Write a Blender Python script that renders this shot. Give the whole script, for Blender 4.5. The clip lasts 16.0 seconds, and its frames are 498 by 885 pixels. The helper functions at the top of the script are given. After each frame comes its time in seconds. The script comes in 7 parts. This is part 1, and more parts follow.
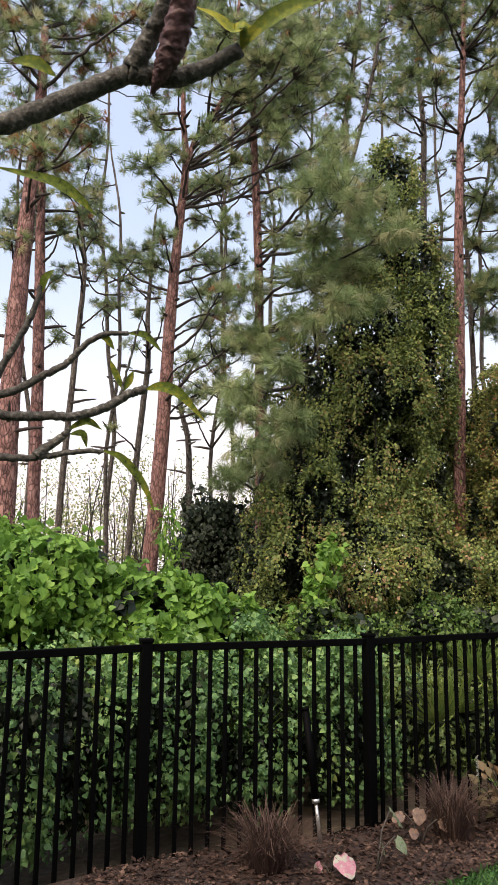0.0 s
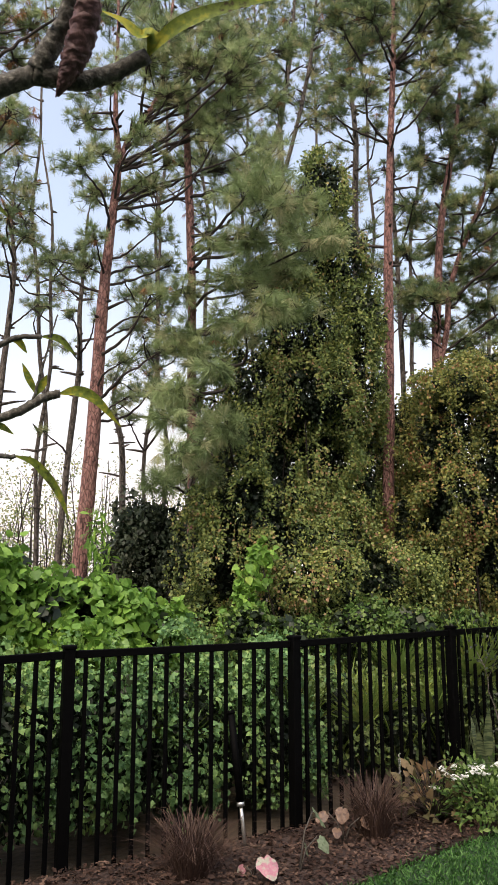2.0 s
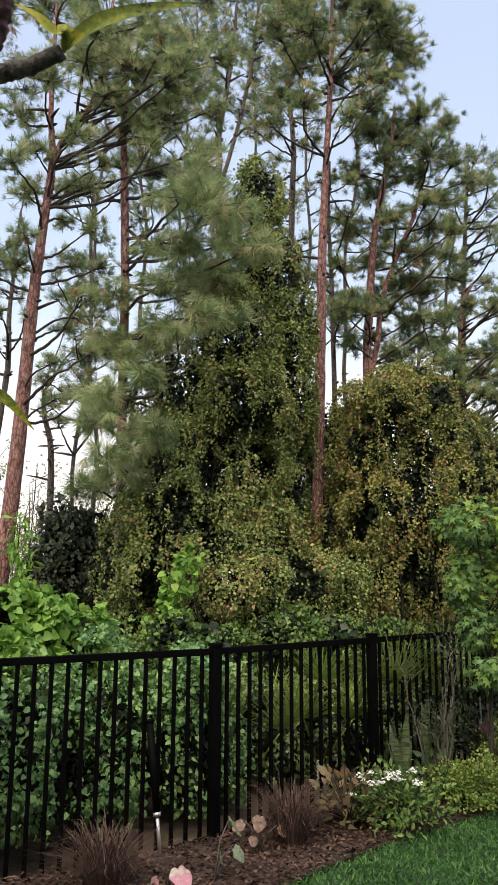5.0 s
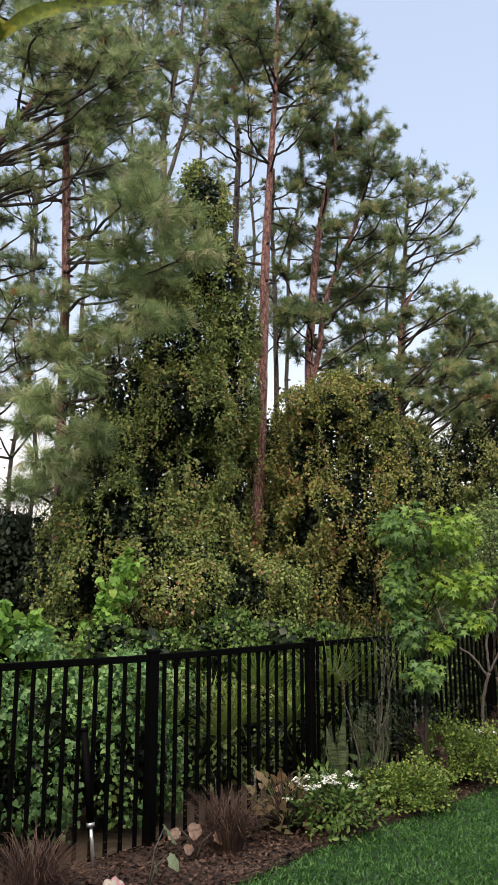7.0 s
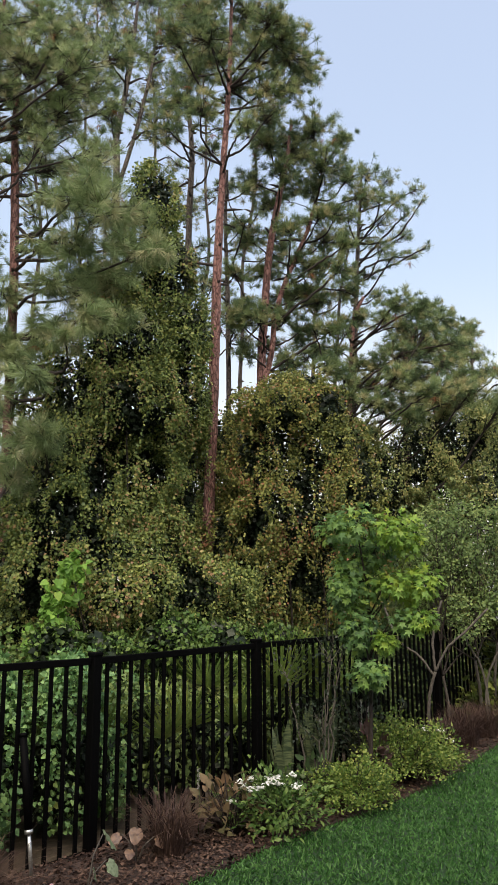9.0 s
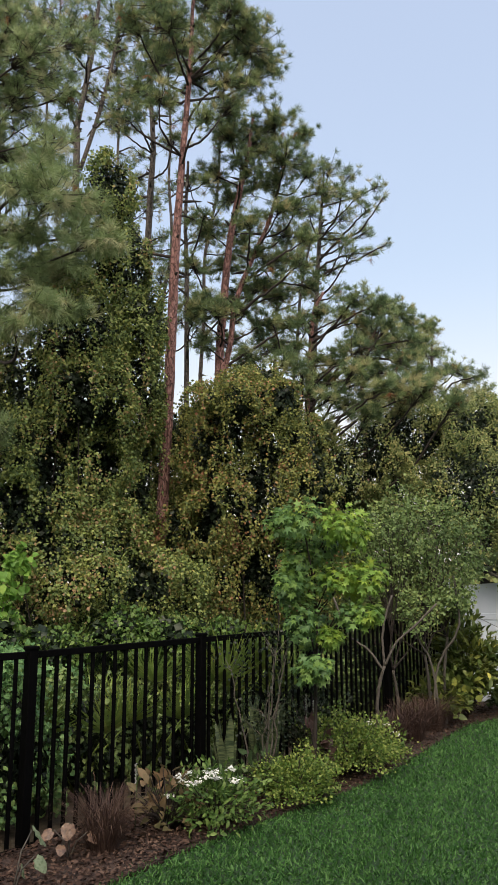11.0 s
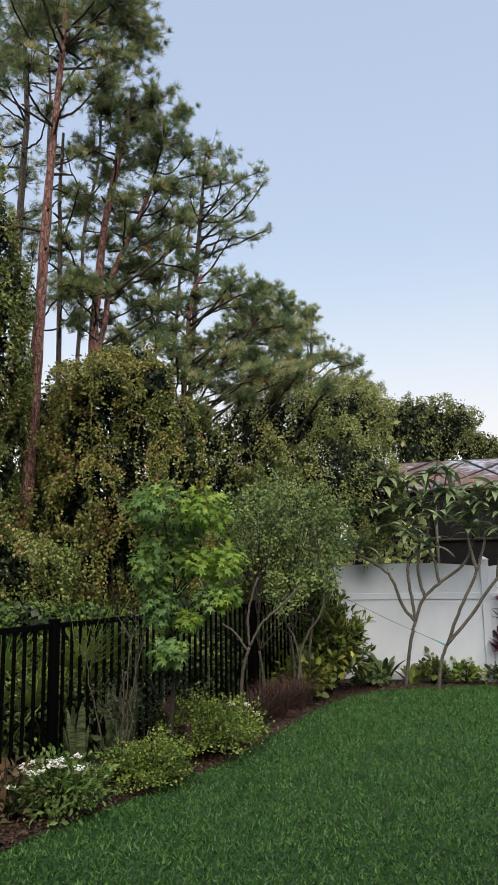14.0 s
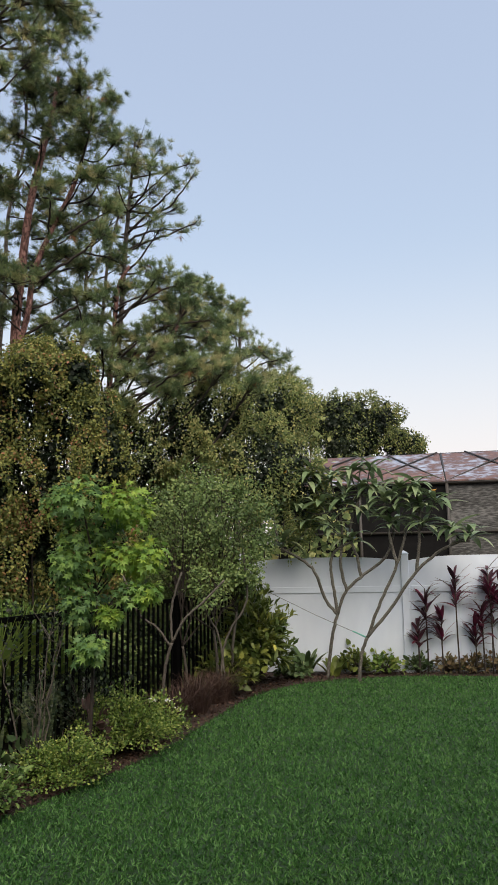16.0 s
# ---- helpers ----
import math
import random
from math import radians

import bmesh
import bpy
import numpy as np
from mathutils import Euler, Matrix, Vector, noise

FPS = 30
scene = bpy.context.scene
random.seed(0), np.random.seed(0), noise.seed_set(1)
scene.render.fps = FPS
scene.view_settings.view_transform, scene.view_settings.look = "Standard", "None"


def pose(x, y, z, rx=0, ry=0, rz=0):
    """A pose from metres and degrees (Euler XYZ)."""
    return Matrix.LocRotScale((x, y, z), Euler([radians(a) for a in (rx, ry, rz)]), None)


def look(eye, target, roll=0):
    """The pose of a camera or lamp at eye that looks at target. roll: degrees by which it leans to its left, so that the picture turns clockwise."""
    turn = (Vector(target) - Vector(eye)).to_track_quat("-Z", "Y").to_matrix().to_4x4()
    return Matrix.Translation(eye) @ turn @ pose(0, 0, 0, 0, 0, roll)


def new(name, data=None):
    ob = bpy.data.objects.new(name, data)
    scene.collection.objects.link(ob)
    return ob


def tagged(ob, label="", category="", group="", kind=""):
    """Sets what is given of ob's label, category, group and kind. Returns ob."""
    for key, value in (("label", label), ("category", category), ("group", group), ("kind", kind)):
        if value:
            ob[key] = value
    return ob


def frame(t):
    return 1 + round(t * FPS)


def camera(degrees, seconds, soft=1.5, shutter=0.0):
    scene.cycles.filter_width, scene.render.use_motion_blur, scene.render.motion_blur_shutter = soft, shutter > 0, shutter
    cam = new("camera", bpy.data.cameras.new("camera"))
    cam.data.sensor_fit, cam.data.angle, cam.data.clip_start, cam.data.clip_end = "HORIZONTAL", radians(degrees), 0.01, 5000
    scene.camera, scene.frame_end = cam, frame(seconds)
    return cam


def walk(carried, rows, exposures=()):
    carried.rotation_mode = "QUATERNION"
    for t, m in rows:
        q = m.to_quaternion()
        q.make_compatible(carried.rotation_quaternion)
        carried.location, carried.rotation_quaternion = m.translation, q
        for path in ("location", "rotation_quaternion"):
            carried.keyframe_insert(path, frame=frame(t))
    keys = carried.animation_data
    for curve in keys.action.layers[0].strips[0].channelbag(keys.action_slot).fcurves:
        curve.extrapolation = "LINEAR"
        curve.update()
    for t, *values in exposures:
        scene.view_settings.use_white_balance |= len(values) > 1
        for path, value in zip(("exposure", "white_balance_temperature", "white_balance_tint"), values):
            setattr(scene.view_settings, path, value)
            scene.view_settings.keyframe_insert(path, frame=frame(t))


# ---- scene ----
cam = camera(36.8, 16.0, soft=1.1)
PATH = [
    (0, (-0.236, -0.272, 1.823), (-0.358, 1.694, 2.165), 0.6),
    (0.5, (-0.218, -0.264, 1.824), (-0.301, 1.705, 2.166), 0.4),
    (1, (-0.194, -0.255, 1.818), (-0.234, 1.714, 2.165), 0.2),
    (1.5, (-0.178, -0.263, 1.834), (-0.177, 1.707, 2.181), 0.1),
    (2, (-0.145, -0.279, 1.834), (-0.104, 1.69, 2.183), -0.1),
    (2.5, (-0.139, -0.269, 1.833), (-0.068, 1.698, 2.187), -0.0),
    (3, (-0.122, -0.28, 1.839), (-0.024, 1.686, 2.194), 0.1),
    (3.5, (-0.11, -0.274, 1.838), (0.018, 1.69, 2.195), 0.3),
    (4, (-0.097, -0.269, 1.841), (0.056, 1.693, 2.199), 0.4),
    (6.5, (-0.039, -0.273, 1.836), (0.282, 1.664, 2.216), 0.0),
    (7, (-0.037, -0.262, 1.838), (0.322, 1.669, 2.218), -0.0),
    (7.5, (-0.01, -0.26, 1.832), (0.372, 1.666, 2.212), -0.1),
    (8, (0.018, -0.259, 1.836), (0.417, 1.663, 2.219), -0.1),
    (8.5, (0.045, -0.265, 1.835), (0.474, 1.65, 2.221), -0.3),
    (9, (0.064, -0.267, 1.834), (0.532, 1.639, 2.218), -0.4),
    (11.3, (0.333, -0.281, 1.821), (0.903, 1.601, 2.185), -0.4),
    (11.5, (0.371, -0.289, 1.828), (0.961, 1.588, 2.186), -0.6),
    (12, (0.447, -0.287, 1.817), (1.08, 1.577, 2.173), -0.7),
    (12.5, (0.499, -0.322, 1.817), (1.171, 1.529, 2.164), -0.8),
    (13, (0.537, -0.324, 1.824), (1.245, 1.516, 2.164), -0.7),
    (13.5, (0.57, -0.335, 1.817), (1.33, 1.485, 2.149), -0.8),
    (14, (0.615, -0.332, 1.812), (1.424, 1.468, 2.14), -0.9),
    (14.5, (0.645, -0.351, 1.821), (1.492, 1.433, 2.14), -1.1),
    (15, (0.653, -0.351, 1.827), (1.539, 1.414, 2.141), -1.1),
    (15.5, (0.658, -0.33, 1.826), (1.596, 1.408, 2.136), -1.0),
    (16, (0.676, -0.353, 1.839), (1.652, 1.366, 2.145), -1.1),
]
walk(cam, [(t, look(eye, target, roll)) for t, eye, target, roll in PATH],
     exposures=[(0, 0.58, 7350, 17), (3, 0.60, 7350, 15), (7, 0.50, 7250, 13), (12.5, 0.30, 7200, 12), (16, 0.16, 7200, 12)])

# ---------------- world and light ----------------
world = bpy.data.worlds.new("dusk_sky")
scene.world = world
world.use_nodes = True
wn = world.node_tree.nodes
wl = world.node_tree.links
sky = wn.new("ShaderNodeTexSky")
sky.sky_type = "NISHITA"
sky.sun_disc = False
sky.sun_elevation = radians(50)
sky.sun_rotation = radians(200)
sky.altitude = 10
sky.air_density = 1.8
sky.dust_density = 3.0
sky.ozone_density = 2.6
haze = wn.new("ShaderNodeMix")  # pale evening haze lies over the clear sky
haze.data_type = "RGBA"
haze.blend_type = "ADD"
haze.inputs[0].default_value = 1
haze.inputs[7].default_value = (2.5, 3.0, 4.15, 1)
wl.new(sky.outputs[0], haze.inputs[6])
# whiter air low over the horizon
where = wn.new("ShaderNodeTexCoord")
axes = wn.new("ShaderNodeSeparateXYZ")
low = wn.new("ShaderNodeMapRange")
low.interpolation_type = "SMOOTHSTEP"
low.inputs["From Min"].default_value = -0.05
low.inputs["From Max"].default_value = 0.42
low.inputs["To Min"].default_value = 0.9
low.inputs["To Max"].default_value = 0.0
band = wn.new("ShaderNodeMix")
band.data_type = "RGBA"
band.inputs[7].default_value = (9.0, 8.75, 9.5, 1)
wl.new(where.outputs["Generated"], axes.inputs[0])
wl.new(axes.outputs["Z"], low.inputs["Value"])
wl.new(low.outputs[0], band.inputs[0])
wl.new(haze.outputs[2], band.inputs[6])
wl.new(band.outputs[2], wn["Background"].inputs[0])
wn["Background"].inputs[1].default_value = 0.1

sun = new("sun", bpy.data.lights.new("sun", "SUN"))
sun.data.energy = 3.0
sun.data.angle = radians(60)
sun.data.color = (1.0, 0.93, 0.82)
sun.matrix_world = look((-0.22 * 40, -0.604 * 40, 0.766 * 40), (0, 0, 0))

# ---------------- materials ----------------


def ramp_node(nodes, stops):
    r = nodes.new("ShaderNodeValToRGB")
    while len(r.color_ramp.elements) < len(stops):
        r.color_ramp.elements.new(0.5)
    for e, (p, c) in zip(r.color_ramp.elements, stops):
        e.position, e.color = p, (*c, 1)
    return r


def base_material(name, rough=0.6, metal=0.0, spec=0.5):
    m = bpy.data.materials.new(name)
    m.use_nodes = True
    b = m.node_tree.nodes["Principled BSDF"]
    b.inputs["Roughness"].default_value = rough
    b.inputs["Metallic"].default_value = metal
    b.inputs["Specular IOR Level"].default_value = spec
    return m, m.node_tree.nodes, m.node_tree.links, b


def leaf_material(name, stops, rough=0.45, through_light=0.3, scale=7.0, spec=0.22, own=0.6, blotch=1.3):
    """Leaves: a tone of its own for each leaf, blotches over the plant, some light shining through."""
    m, n, l, b = base_material(name, rough, spec=spec)
    geo = n.new("ShaderNodeNewGeometry")
    tex = n.new("ShaderNodeTexCoord")
    noi = n.new("ShaderNodeTexNoise")
    noi.inputs["Scale"].default_value = scale * 0.25
    noi.inputs["Detail"].default_value = 3
    l.new(tex.outputs["Object"], noi.inputs["Vector"])
    mix = n.new("ShaderNodeMath")
    mix.operation = "MULTIPLY_ADD"
    l.new(geo.outputs["Random Per Island"], mix.inputs[0])
    mix.inputs[1].default_value = own
    sub = n.new("ShaderNodeMath")
    sub.operation = "MULTIPLY_ADD"
    l.new(noi.outputs["Fac"], sub.inputs[0])
    sub.inputs[1].default_value = blotch
    sub.inputs[2].default_value = 0.2 - blotch * 0.5
    l.new(sub.outputs[0], mix.inputs[2])
    r = ramp_node(n, stops)
    l.new(mix.outputs[0], r.inputs[0])
    fine = n.new("ShaderNodeTexNoise")
    fine.inputs["Scale"].default_value = scale * 12
    l.new(tex.outputs["Object"], fine.inputs["Vector"])
    hsv = n.new("ShaderNodeHueSaturation")
    val = n.new("ShaderNodeMapRange")
    val.inputs["To Min"].default_value = 0.75
    val.inputs["To Max"].default_value = 1.25
    l.new(fine.outputs["Fac"], val.inputs["Value"])
    l.new(val.outputs[0], hsv.inputs["Value"])
    l.new(r.outputs[0], hsv.inputs["Color"])
    l.new(hsv.outputs[0], b.inputs["Base Color"])
    tr = n.new("ShaderNodeBsdfTranslucent")
    l.new(hsv.outputs[0], tr.inputs["Color"])
    ms = n.new("ShaderNodeMixShader")
    ms.inputs[0].default_value = through_light
    l.new(b.outputs[0], ms.inputs[1])
    l.new(tr.outputs[0], ms.inputs[2])
    l.new(ms.outputs[0], n["Material Output"].inputs[0])
    return m


def rough_material(name, stops, scale=20.0, stretch=(1, 1, 1), rough=0.85, bump=0.4, metal=0.0, detail=6, dist=0.01, big=0.35):
    """Bark, soil, paint: noise at two scales, with relief."""
    m, n, l, b = base_material(name, rough, metal)
    tex = n.new("ShaderNodeTexCoord")
    mp = n.new("ShaderNodeMapping")
    mp.inputs["Scale"].default_value = stretch
    l.new(tex.outputs["Object"], mp.inputs["Vector"])
    a = n.new("ShaderNodeTexNoise")
    a.inputs["Scale"].default_value = scale
    a.inputs["Detail"].default_value = detail
    l.new(mp.outputs[0], a.inputs["Vector"])
    c = n.new("ShaderNodeTexNoise")
    c.inputs["Scale"].default_value = scale * 0.08
    c.inputs["Detail"].default_value = 3
    l.new(mp.outputs[0], c.inputs["Vector"])
    mx = n.new("ShaderNodeMix")
    mx.inputs[0].default_value = big
    l.new(a.outputs["Fac"], mx.inputs[2])
    l.new(c.outputs["Fac"], mx.inputs[3])
    r = ramp_node(n, stops)
    l.new(mx.outputs[0], r.inputs[0])
    l.new(r.outputs[0], b.inputs["Base Color"])
    bp = n.new("ShaderNodeBump")
    bp.inputs["Strength"].default_value = bump
    bp.inputs["Distance"].default_value = dist
    l.new(a.outputs["Fac"], bp.inputs["Height"])
    l.new(bp.outputs[0], b.inputs["Normal"])
    return m


def bark_plates(name, dark, mid, light, scale=16.0):
    """Pine bark: flat reddish plates parted by dark cracks, longer than wide."""
    m, n, l, b = base_material(name, 0.9)
    tex = n.new("ShaderNodeTexCoord")
    mp = n.new("ShaderNodeMapping")
    mp.inputs["Scale"].default_value = (1, 1, 0.38)
    l.new(tex.outputs["Object"], mp.inputs["Vector"])
    vo = n.new("ShaderNodeTexVoronoi")
    vo.feature = "DISTANCE_TO_EDGE"
    vo.inputs["Scale"].default_value = scale
    bend = n.new("ShaderNodeTexNoise")
    bend.inputs["Scale"].default_value = 14
    l.new(mp.outputs[0], bend.inputs["Vector"])
    warp = n.new("ShaderNodeMix")
    warp.data_type = "VECTOR"
    warp.inputs[0].default_value = 0.06
    l.new(mp.outputs[0], warp.inputs[4])
    l.new(bend.outputs["Color"], warp.inputs[5])
    l.new(warp.outputs[1], vo.inputs["Vector"])
    no = n.new("ShaderNodeTexNoise")
    no.inputs["Scale"].default_value = 22
    no.inputs["Detail"].default_value = 6
    l.new(mp.outputs[0], no.inputs["Vector"])
    r = ramp_node(n, [(0.25, dark), (0.5, mid), (0.75, light)])
    l.new(no.outputs["Fac"], r.inputs[0])
    crack = n.new("ShaderNodeMapRange")
    crack.inputs["From Max"].default_value = 0.13
    crack.inputs["To Min"].default_value = 0.28
    l.new(vo.outputs["Distance"], crack.inputs["Value"])
    mx = n.new("ShaderNodeMix")
    mx.data_type = "RGBA"
    mx.blend_type = "MULTIPLY"
    mx.inputs[0].default_value = 1
    l.new(r.outputs[0], mx.inputs[6])
    l.new(crack.outputs[0], mx.inputs[7])
    l.new(mx.outputs[2], b.inputs["Base Color"])
    bp = n.new("ShaderNodeBump")
    bp.inputs["Distance"].default_value = 0.02
    bp.inputs["Strength"].default_value = 0.8
    l.new(crack.outputs[0], bp.inputs["Height"])
    l.new(bp.outputs[0], b.inputs["Normal"])
    return m


M_BARK = bark_plates("pine_bark", (0.095, 0.046, 0.042), (0.245, 0.12, 0.105), (0.43, 0.25, 0.22), 27.0)
M_BARK_GREY = bark_plates("grey_pine_bark", (0.055, 0.045, 0.038), (0.11, 0.09, 0.078), (0.21, 0.18, 0.155), 30.0)
M_LIMB = rough_material("limb_bark", [(0.3, (0.012, 0.009, 0.008)), (0.7, (0.05, 0.037, 0.031))], 30, (1, 1, 0.4))
M_TWIG = rough_material("grey_twig", [(0.3, (0.035, 0.031, 0.026)), (0.7, (0.11, 0.096, 0.08))], 45, (1, 1, 0.5), bump=0.3)
M_PLUM = rough_material("plumeria_bark", [(0.34, (0.026, 0.024, 0.02)), (0.5, (0.068, 0.064, 0.054)), (0.6, (0.12, 0.115, 0.097)), (0.68, (0.26, 0.25, 0.21))], 70, (1, 1, 1), bump=1.0, dist=0.006, big=0.25)
M_NEEDLE = leaf_material("pine_needles", [(0.0, (0.05, 0.085, 0.0448)), (0.4, (0.135, 0.2, 0.0944)), (0.75, (0.26, 0.33, 0.142)), (1.0, (0.42, 0.39, 0.201))], 0.5, 0.32, 4, own=0.8, blotch=0.8)
M_NEEDLE_OLIVE = leaf_material("olive_pine_needles", [(0.0, (0.07, 0.105, 0.0496)), (0.4, (0.19, 0.265, 0.118)), (0.75, (0.32, 0.41, 0.195)), (1.0, (0.43, 0.43, 0.248))], 0.5, 0.35, 4, own=0.85, blotch=0.6)
M_NEEDLE_DEAD = leaf_material("dead_needles", [(0.0, (0.20, 0.09, 0.04)), (1.0, (0.36, 0.17, 0.08))], 0.7, 0.2, 4)
M_VINE = leaf_material("vine_leaves", [(0.0, (0.0309, 0.048, 0.0218)), (0.3, (0.0927, 0.14, 0.0496)), (0.6, (0.196, 0.26, 0.084)), (0.9, (0.34, 0.37, 0.114)), (1.0, (0.391, 0.25, 0.139))], 0.4, 0.32, 6, own=0.8, blotch=0.75)
M_VINE_GOLD = leaf_material("golden_vine_leaves", [(0.0, (0.0309, 0.0427, 0.0198)), (0.3, (0.0876, 0.121, 0.0417)), (0.58, (0.191, 0.223, 0.0694)), (0.88, (0.319, 0.31, 0.0941)), (1.0, (0.35, 0.165, 0.0991))], 0.45, 0.32, 6, own=0.8, blotch=0.75)
# dark shrub foliage; its colour also paints the shade deep inside the thickets
M_DARKLEAF_AND_SHADE = leaf_material("dark_shrub_and_inner_shade", [(0.0, (0.008, 0.014, 0.008)), (0.6, (0.018, 0.03, 0.017)), (1.0, (0.045, 0.058, 0.03))], 0.4, 0.15, 3)
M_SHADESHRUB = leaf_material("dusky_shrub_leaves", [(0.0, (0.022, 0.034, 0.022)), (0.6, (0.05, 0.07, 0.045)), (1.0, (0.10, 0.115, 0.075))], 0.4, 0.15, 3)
M_BROAD = leaf_material("bright_broad_leaves", [(0.0, (0.0715, 0.162, 0.037)), (0.5, (0.154, 0.308, 0.06)), (0.85, (0.253, 0.421, 0.085)), (1.0, (0.396, 0.454, 0.11))], 0.4, 0.35, 4)
M_SHRUB = leaf_material("shrub_leaves", [(0.0, (0.04, 0.085, 0.022)), (0.45, (0.10, 0.175, 0.038)), (0.8, (0.19, 0.26, 0.06)), (1.0, (0.33, 0.38, 0.11))], 0.4, 0.3, 6, own=0.85, blotch=0.8)
M_BLOOMBUSH = leaf_material("deep_green_leaves", [(0.0, (0.03, 0.07, 0.02)), (0.5, (0.075, 0.145, 0.035)), (1.0, (0.17, 0.25, 0.07))], 0.4, 0.3, 6, own=0.8, blotch=0.8)
M_OAKDARK = leaf_material("dark_oak_leaves", [(0.0, (0.035, 0.055, 0.024)), (0.4, (0.10, 0.14, 0.052)), (0.75, (0.20, 0.235, 0.08)), (1.0, (0.32, 0.31, 0.12))], 0.45, 0.3, 5, own=0.8, blotch=0.8)
M_OAKLEAF = leaf_material("woodland_leaves", [(0.0, (0.05, 0.075, 0.0354)), (0.4, (0.155, 0.215, 0.0826)), (0.75, (0.31, 0.35, 0.13)), (1.0, (0.47, 0.44, 0.189))], 0.45, 0.4, 5, own=0.8, blotch=0.8)
M_MAPLE = leaf_material("maple_leaves", [(0.0, (0.06, 0.13, 0.06)), (0.45, (0.11, 0.21, 0.075)), (0.8, (0.19, 0.32, 0.08)), (1.0, (0.33, 0.42, 0.08))], 0.4, 0.4, 6)
M_MAPLE_NEW = leaf_material("young_maple_leaves", [(0.0, (0.11, 0.22, 0.06)), (0.5, (0.19, 0.33, 0.065)), (1.0, (0.36, 0.45, 0.07))], 0.4, 0.4, 6)
M_PALM = leaf_material("palmetto_leaves", [(0.0, (0.10, 0.18, 0.05)), (0.6, (0.20, 0.29, 0.07)), (1.0, (0.32, 0.36, 0.10))], 0.4, 0.3, 5)
M_GRASS = leaf_material("lawn_blades", [(0.0, (0.01, 0.038, 0.009)), (0.4, (0.026, 0.09, 0.02)), (0.78, (0.052, 0.145, 0.035)), (1.0, (0.105, 0.225, 0.068))], 0.5, 0.22, 10, spec=0.2, own=0.95, blotch=0.55)
M_BROWNGRASS = leaf_material("purple_brown_grass", [(0.0, (0.03, 0.017, 0.016)), (0.5, (0.075, 0.045, 0.038)), (1.0, (0.18, 0.12, 0.085))], 0.6, 0.2, 10)
M_PETAL = leaf_material("white_petals", [(0.0, (0.7, 0.72, 0.68)), (1.0, (0.85, 0.85, 0.82))], 0.6, 0.2, 10)
M_CORDY = leaf_material("dark_red_leaves", [(0.0, (0.025, 0.012, 0.018)), (0.6, (0.07, 0.02, 0.035)), (1.0, (0.30, 0.02, 0.09))], 0.35, 0.25, 8)
M_COLEUS = leaf_material("faded_coleus_leaves", [(0.0, (0.06, 0.075, 0.03)), (0.5, (0.15, 0.115, 0.06)), (1.0, (0.27, 0.17, 0.10))], 0.55, 0.3, 14)
M_SCRUB = leaf_material("scrub_leaves", [(0.0, (0.0672, 0.116, 0.0454)), (0.5, (0.146, 0.22, 0.0779)), (0.85, (0.246, 0.319, 0.11)), (1.0, (0.403, 0.396, 0.156))], 0.45, 0.3, 4)
M_DUSKY = leaf_material("dusky_red_leaves", [(0.0, (0.035, 0.025, 0.022)), (0.6, (0.09, 0.055, 0.05)), (1.0, (0.17, 0.09, 0.085))], 0.5, 0.2, 12)
M_CROTON = leaf_material("yellow_green_leaves", [(0.0, (0.03, 0.055, 0.016)), (0.45, (0.085, 0.12, 0.03)), (0.8, (0.21, 0.24, 0.06)), (1.0, (0.46, 0.43, 0.10))], 0.35, 0.25, 9)
M_SHADEVINE = leaf_material("shade_vine_leaves", [(0.0, (0.061, 0.14, 0.06)), (0.5, (0.152, 0.293, 0.112)), (0.85, (0.268, 0.421, 0.144)), (1.0, (0.439, 0.512, 0.163))], 0.4, 0.3, 4)
M_PLUMLEAF = leaf_material("plumeria_leaves", [(0.0, (0.08, 0.13, 0.065)), (0.5, (0.16, 0.23, 0.115)), (1.0, (0.32, 0.38, 0.22))], 0.35, 0.25, 9)
M_STRAP = leaf_material("strap_leaves", [(0.0, (0.035, 0.065, 0.03)), (0.6, (0.075, 0.125, 0.05)), (1.0, (0.16, 0.21, 0.09))], 0.35, 0.2, 9)
M_BLACK = rough_material("black_powder_coat", [(0.3, (0.001, 0.001, 0.0012)), (0.8, (0.0028, 0.0028, 0.003))], 60, rough=0.6, bump=0.08, dist=0.001)
M_BLACK.node_tree.nodes["Principled BSDF"].inputs["Specular IOR Level"].default_value = 0.04
M_SOIL = rough_material("leaf_litter_soil", [(0.3, (0.035, 0.027, 0.018)), (0.55, (0.085, 0.062, 0.04)), (0.75, (0.15, 0.115, 0.075))], 14, bump=0.8, dist=0.03)
M_MULCHBED = rough_material("mulch_bed", [(0.3, (0.015, 0.009, 0.007)), (0.55, (0.045, 0.026, 0.02)), (0.8, (0.10, 0.06, 0.047))], 35, bump=0.9, dist=0.02)
M_MULCH = leaf_material("mulch_chips", [(0.0, (0.016, 0.009, 0.007)), (0.5, (0.052, 0.029, 0.022)), (1.0, (0.18, 0.115, 0.085))], 0.85, 0.0, 9)
M_LAWN = rough_material("lawn_thatch", [(0.3, (0.005, 0.02, 0.005)), (0.6, (0.012, 0.042, 0.01)), (0.8, (0.024, 0.052, 0.015))], 40, bump=0.7, dist=0.02)
M_VINYL = rough_material("white_vinyl", [(0.3, (0.57, 0.64, 0.75)), (0.75, (0.66, 0.73, 0.83))], 5, (1, 1, 0.4), rough=0.35, bump=0.03, dist=0.002)


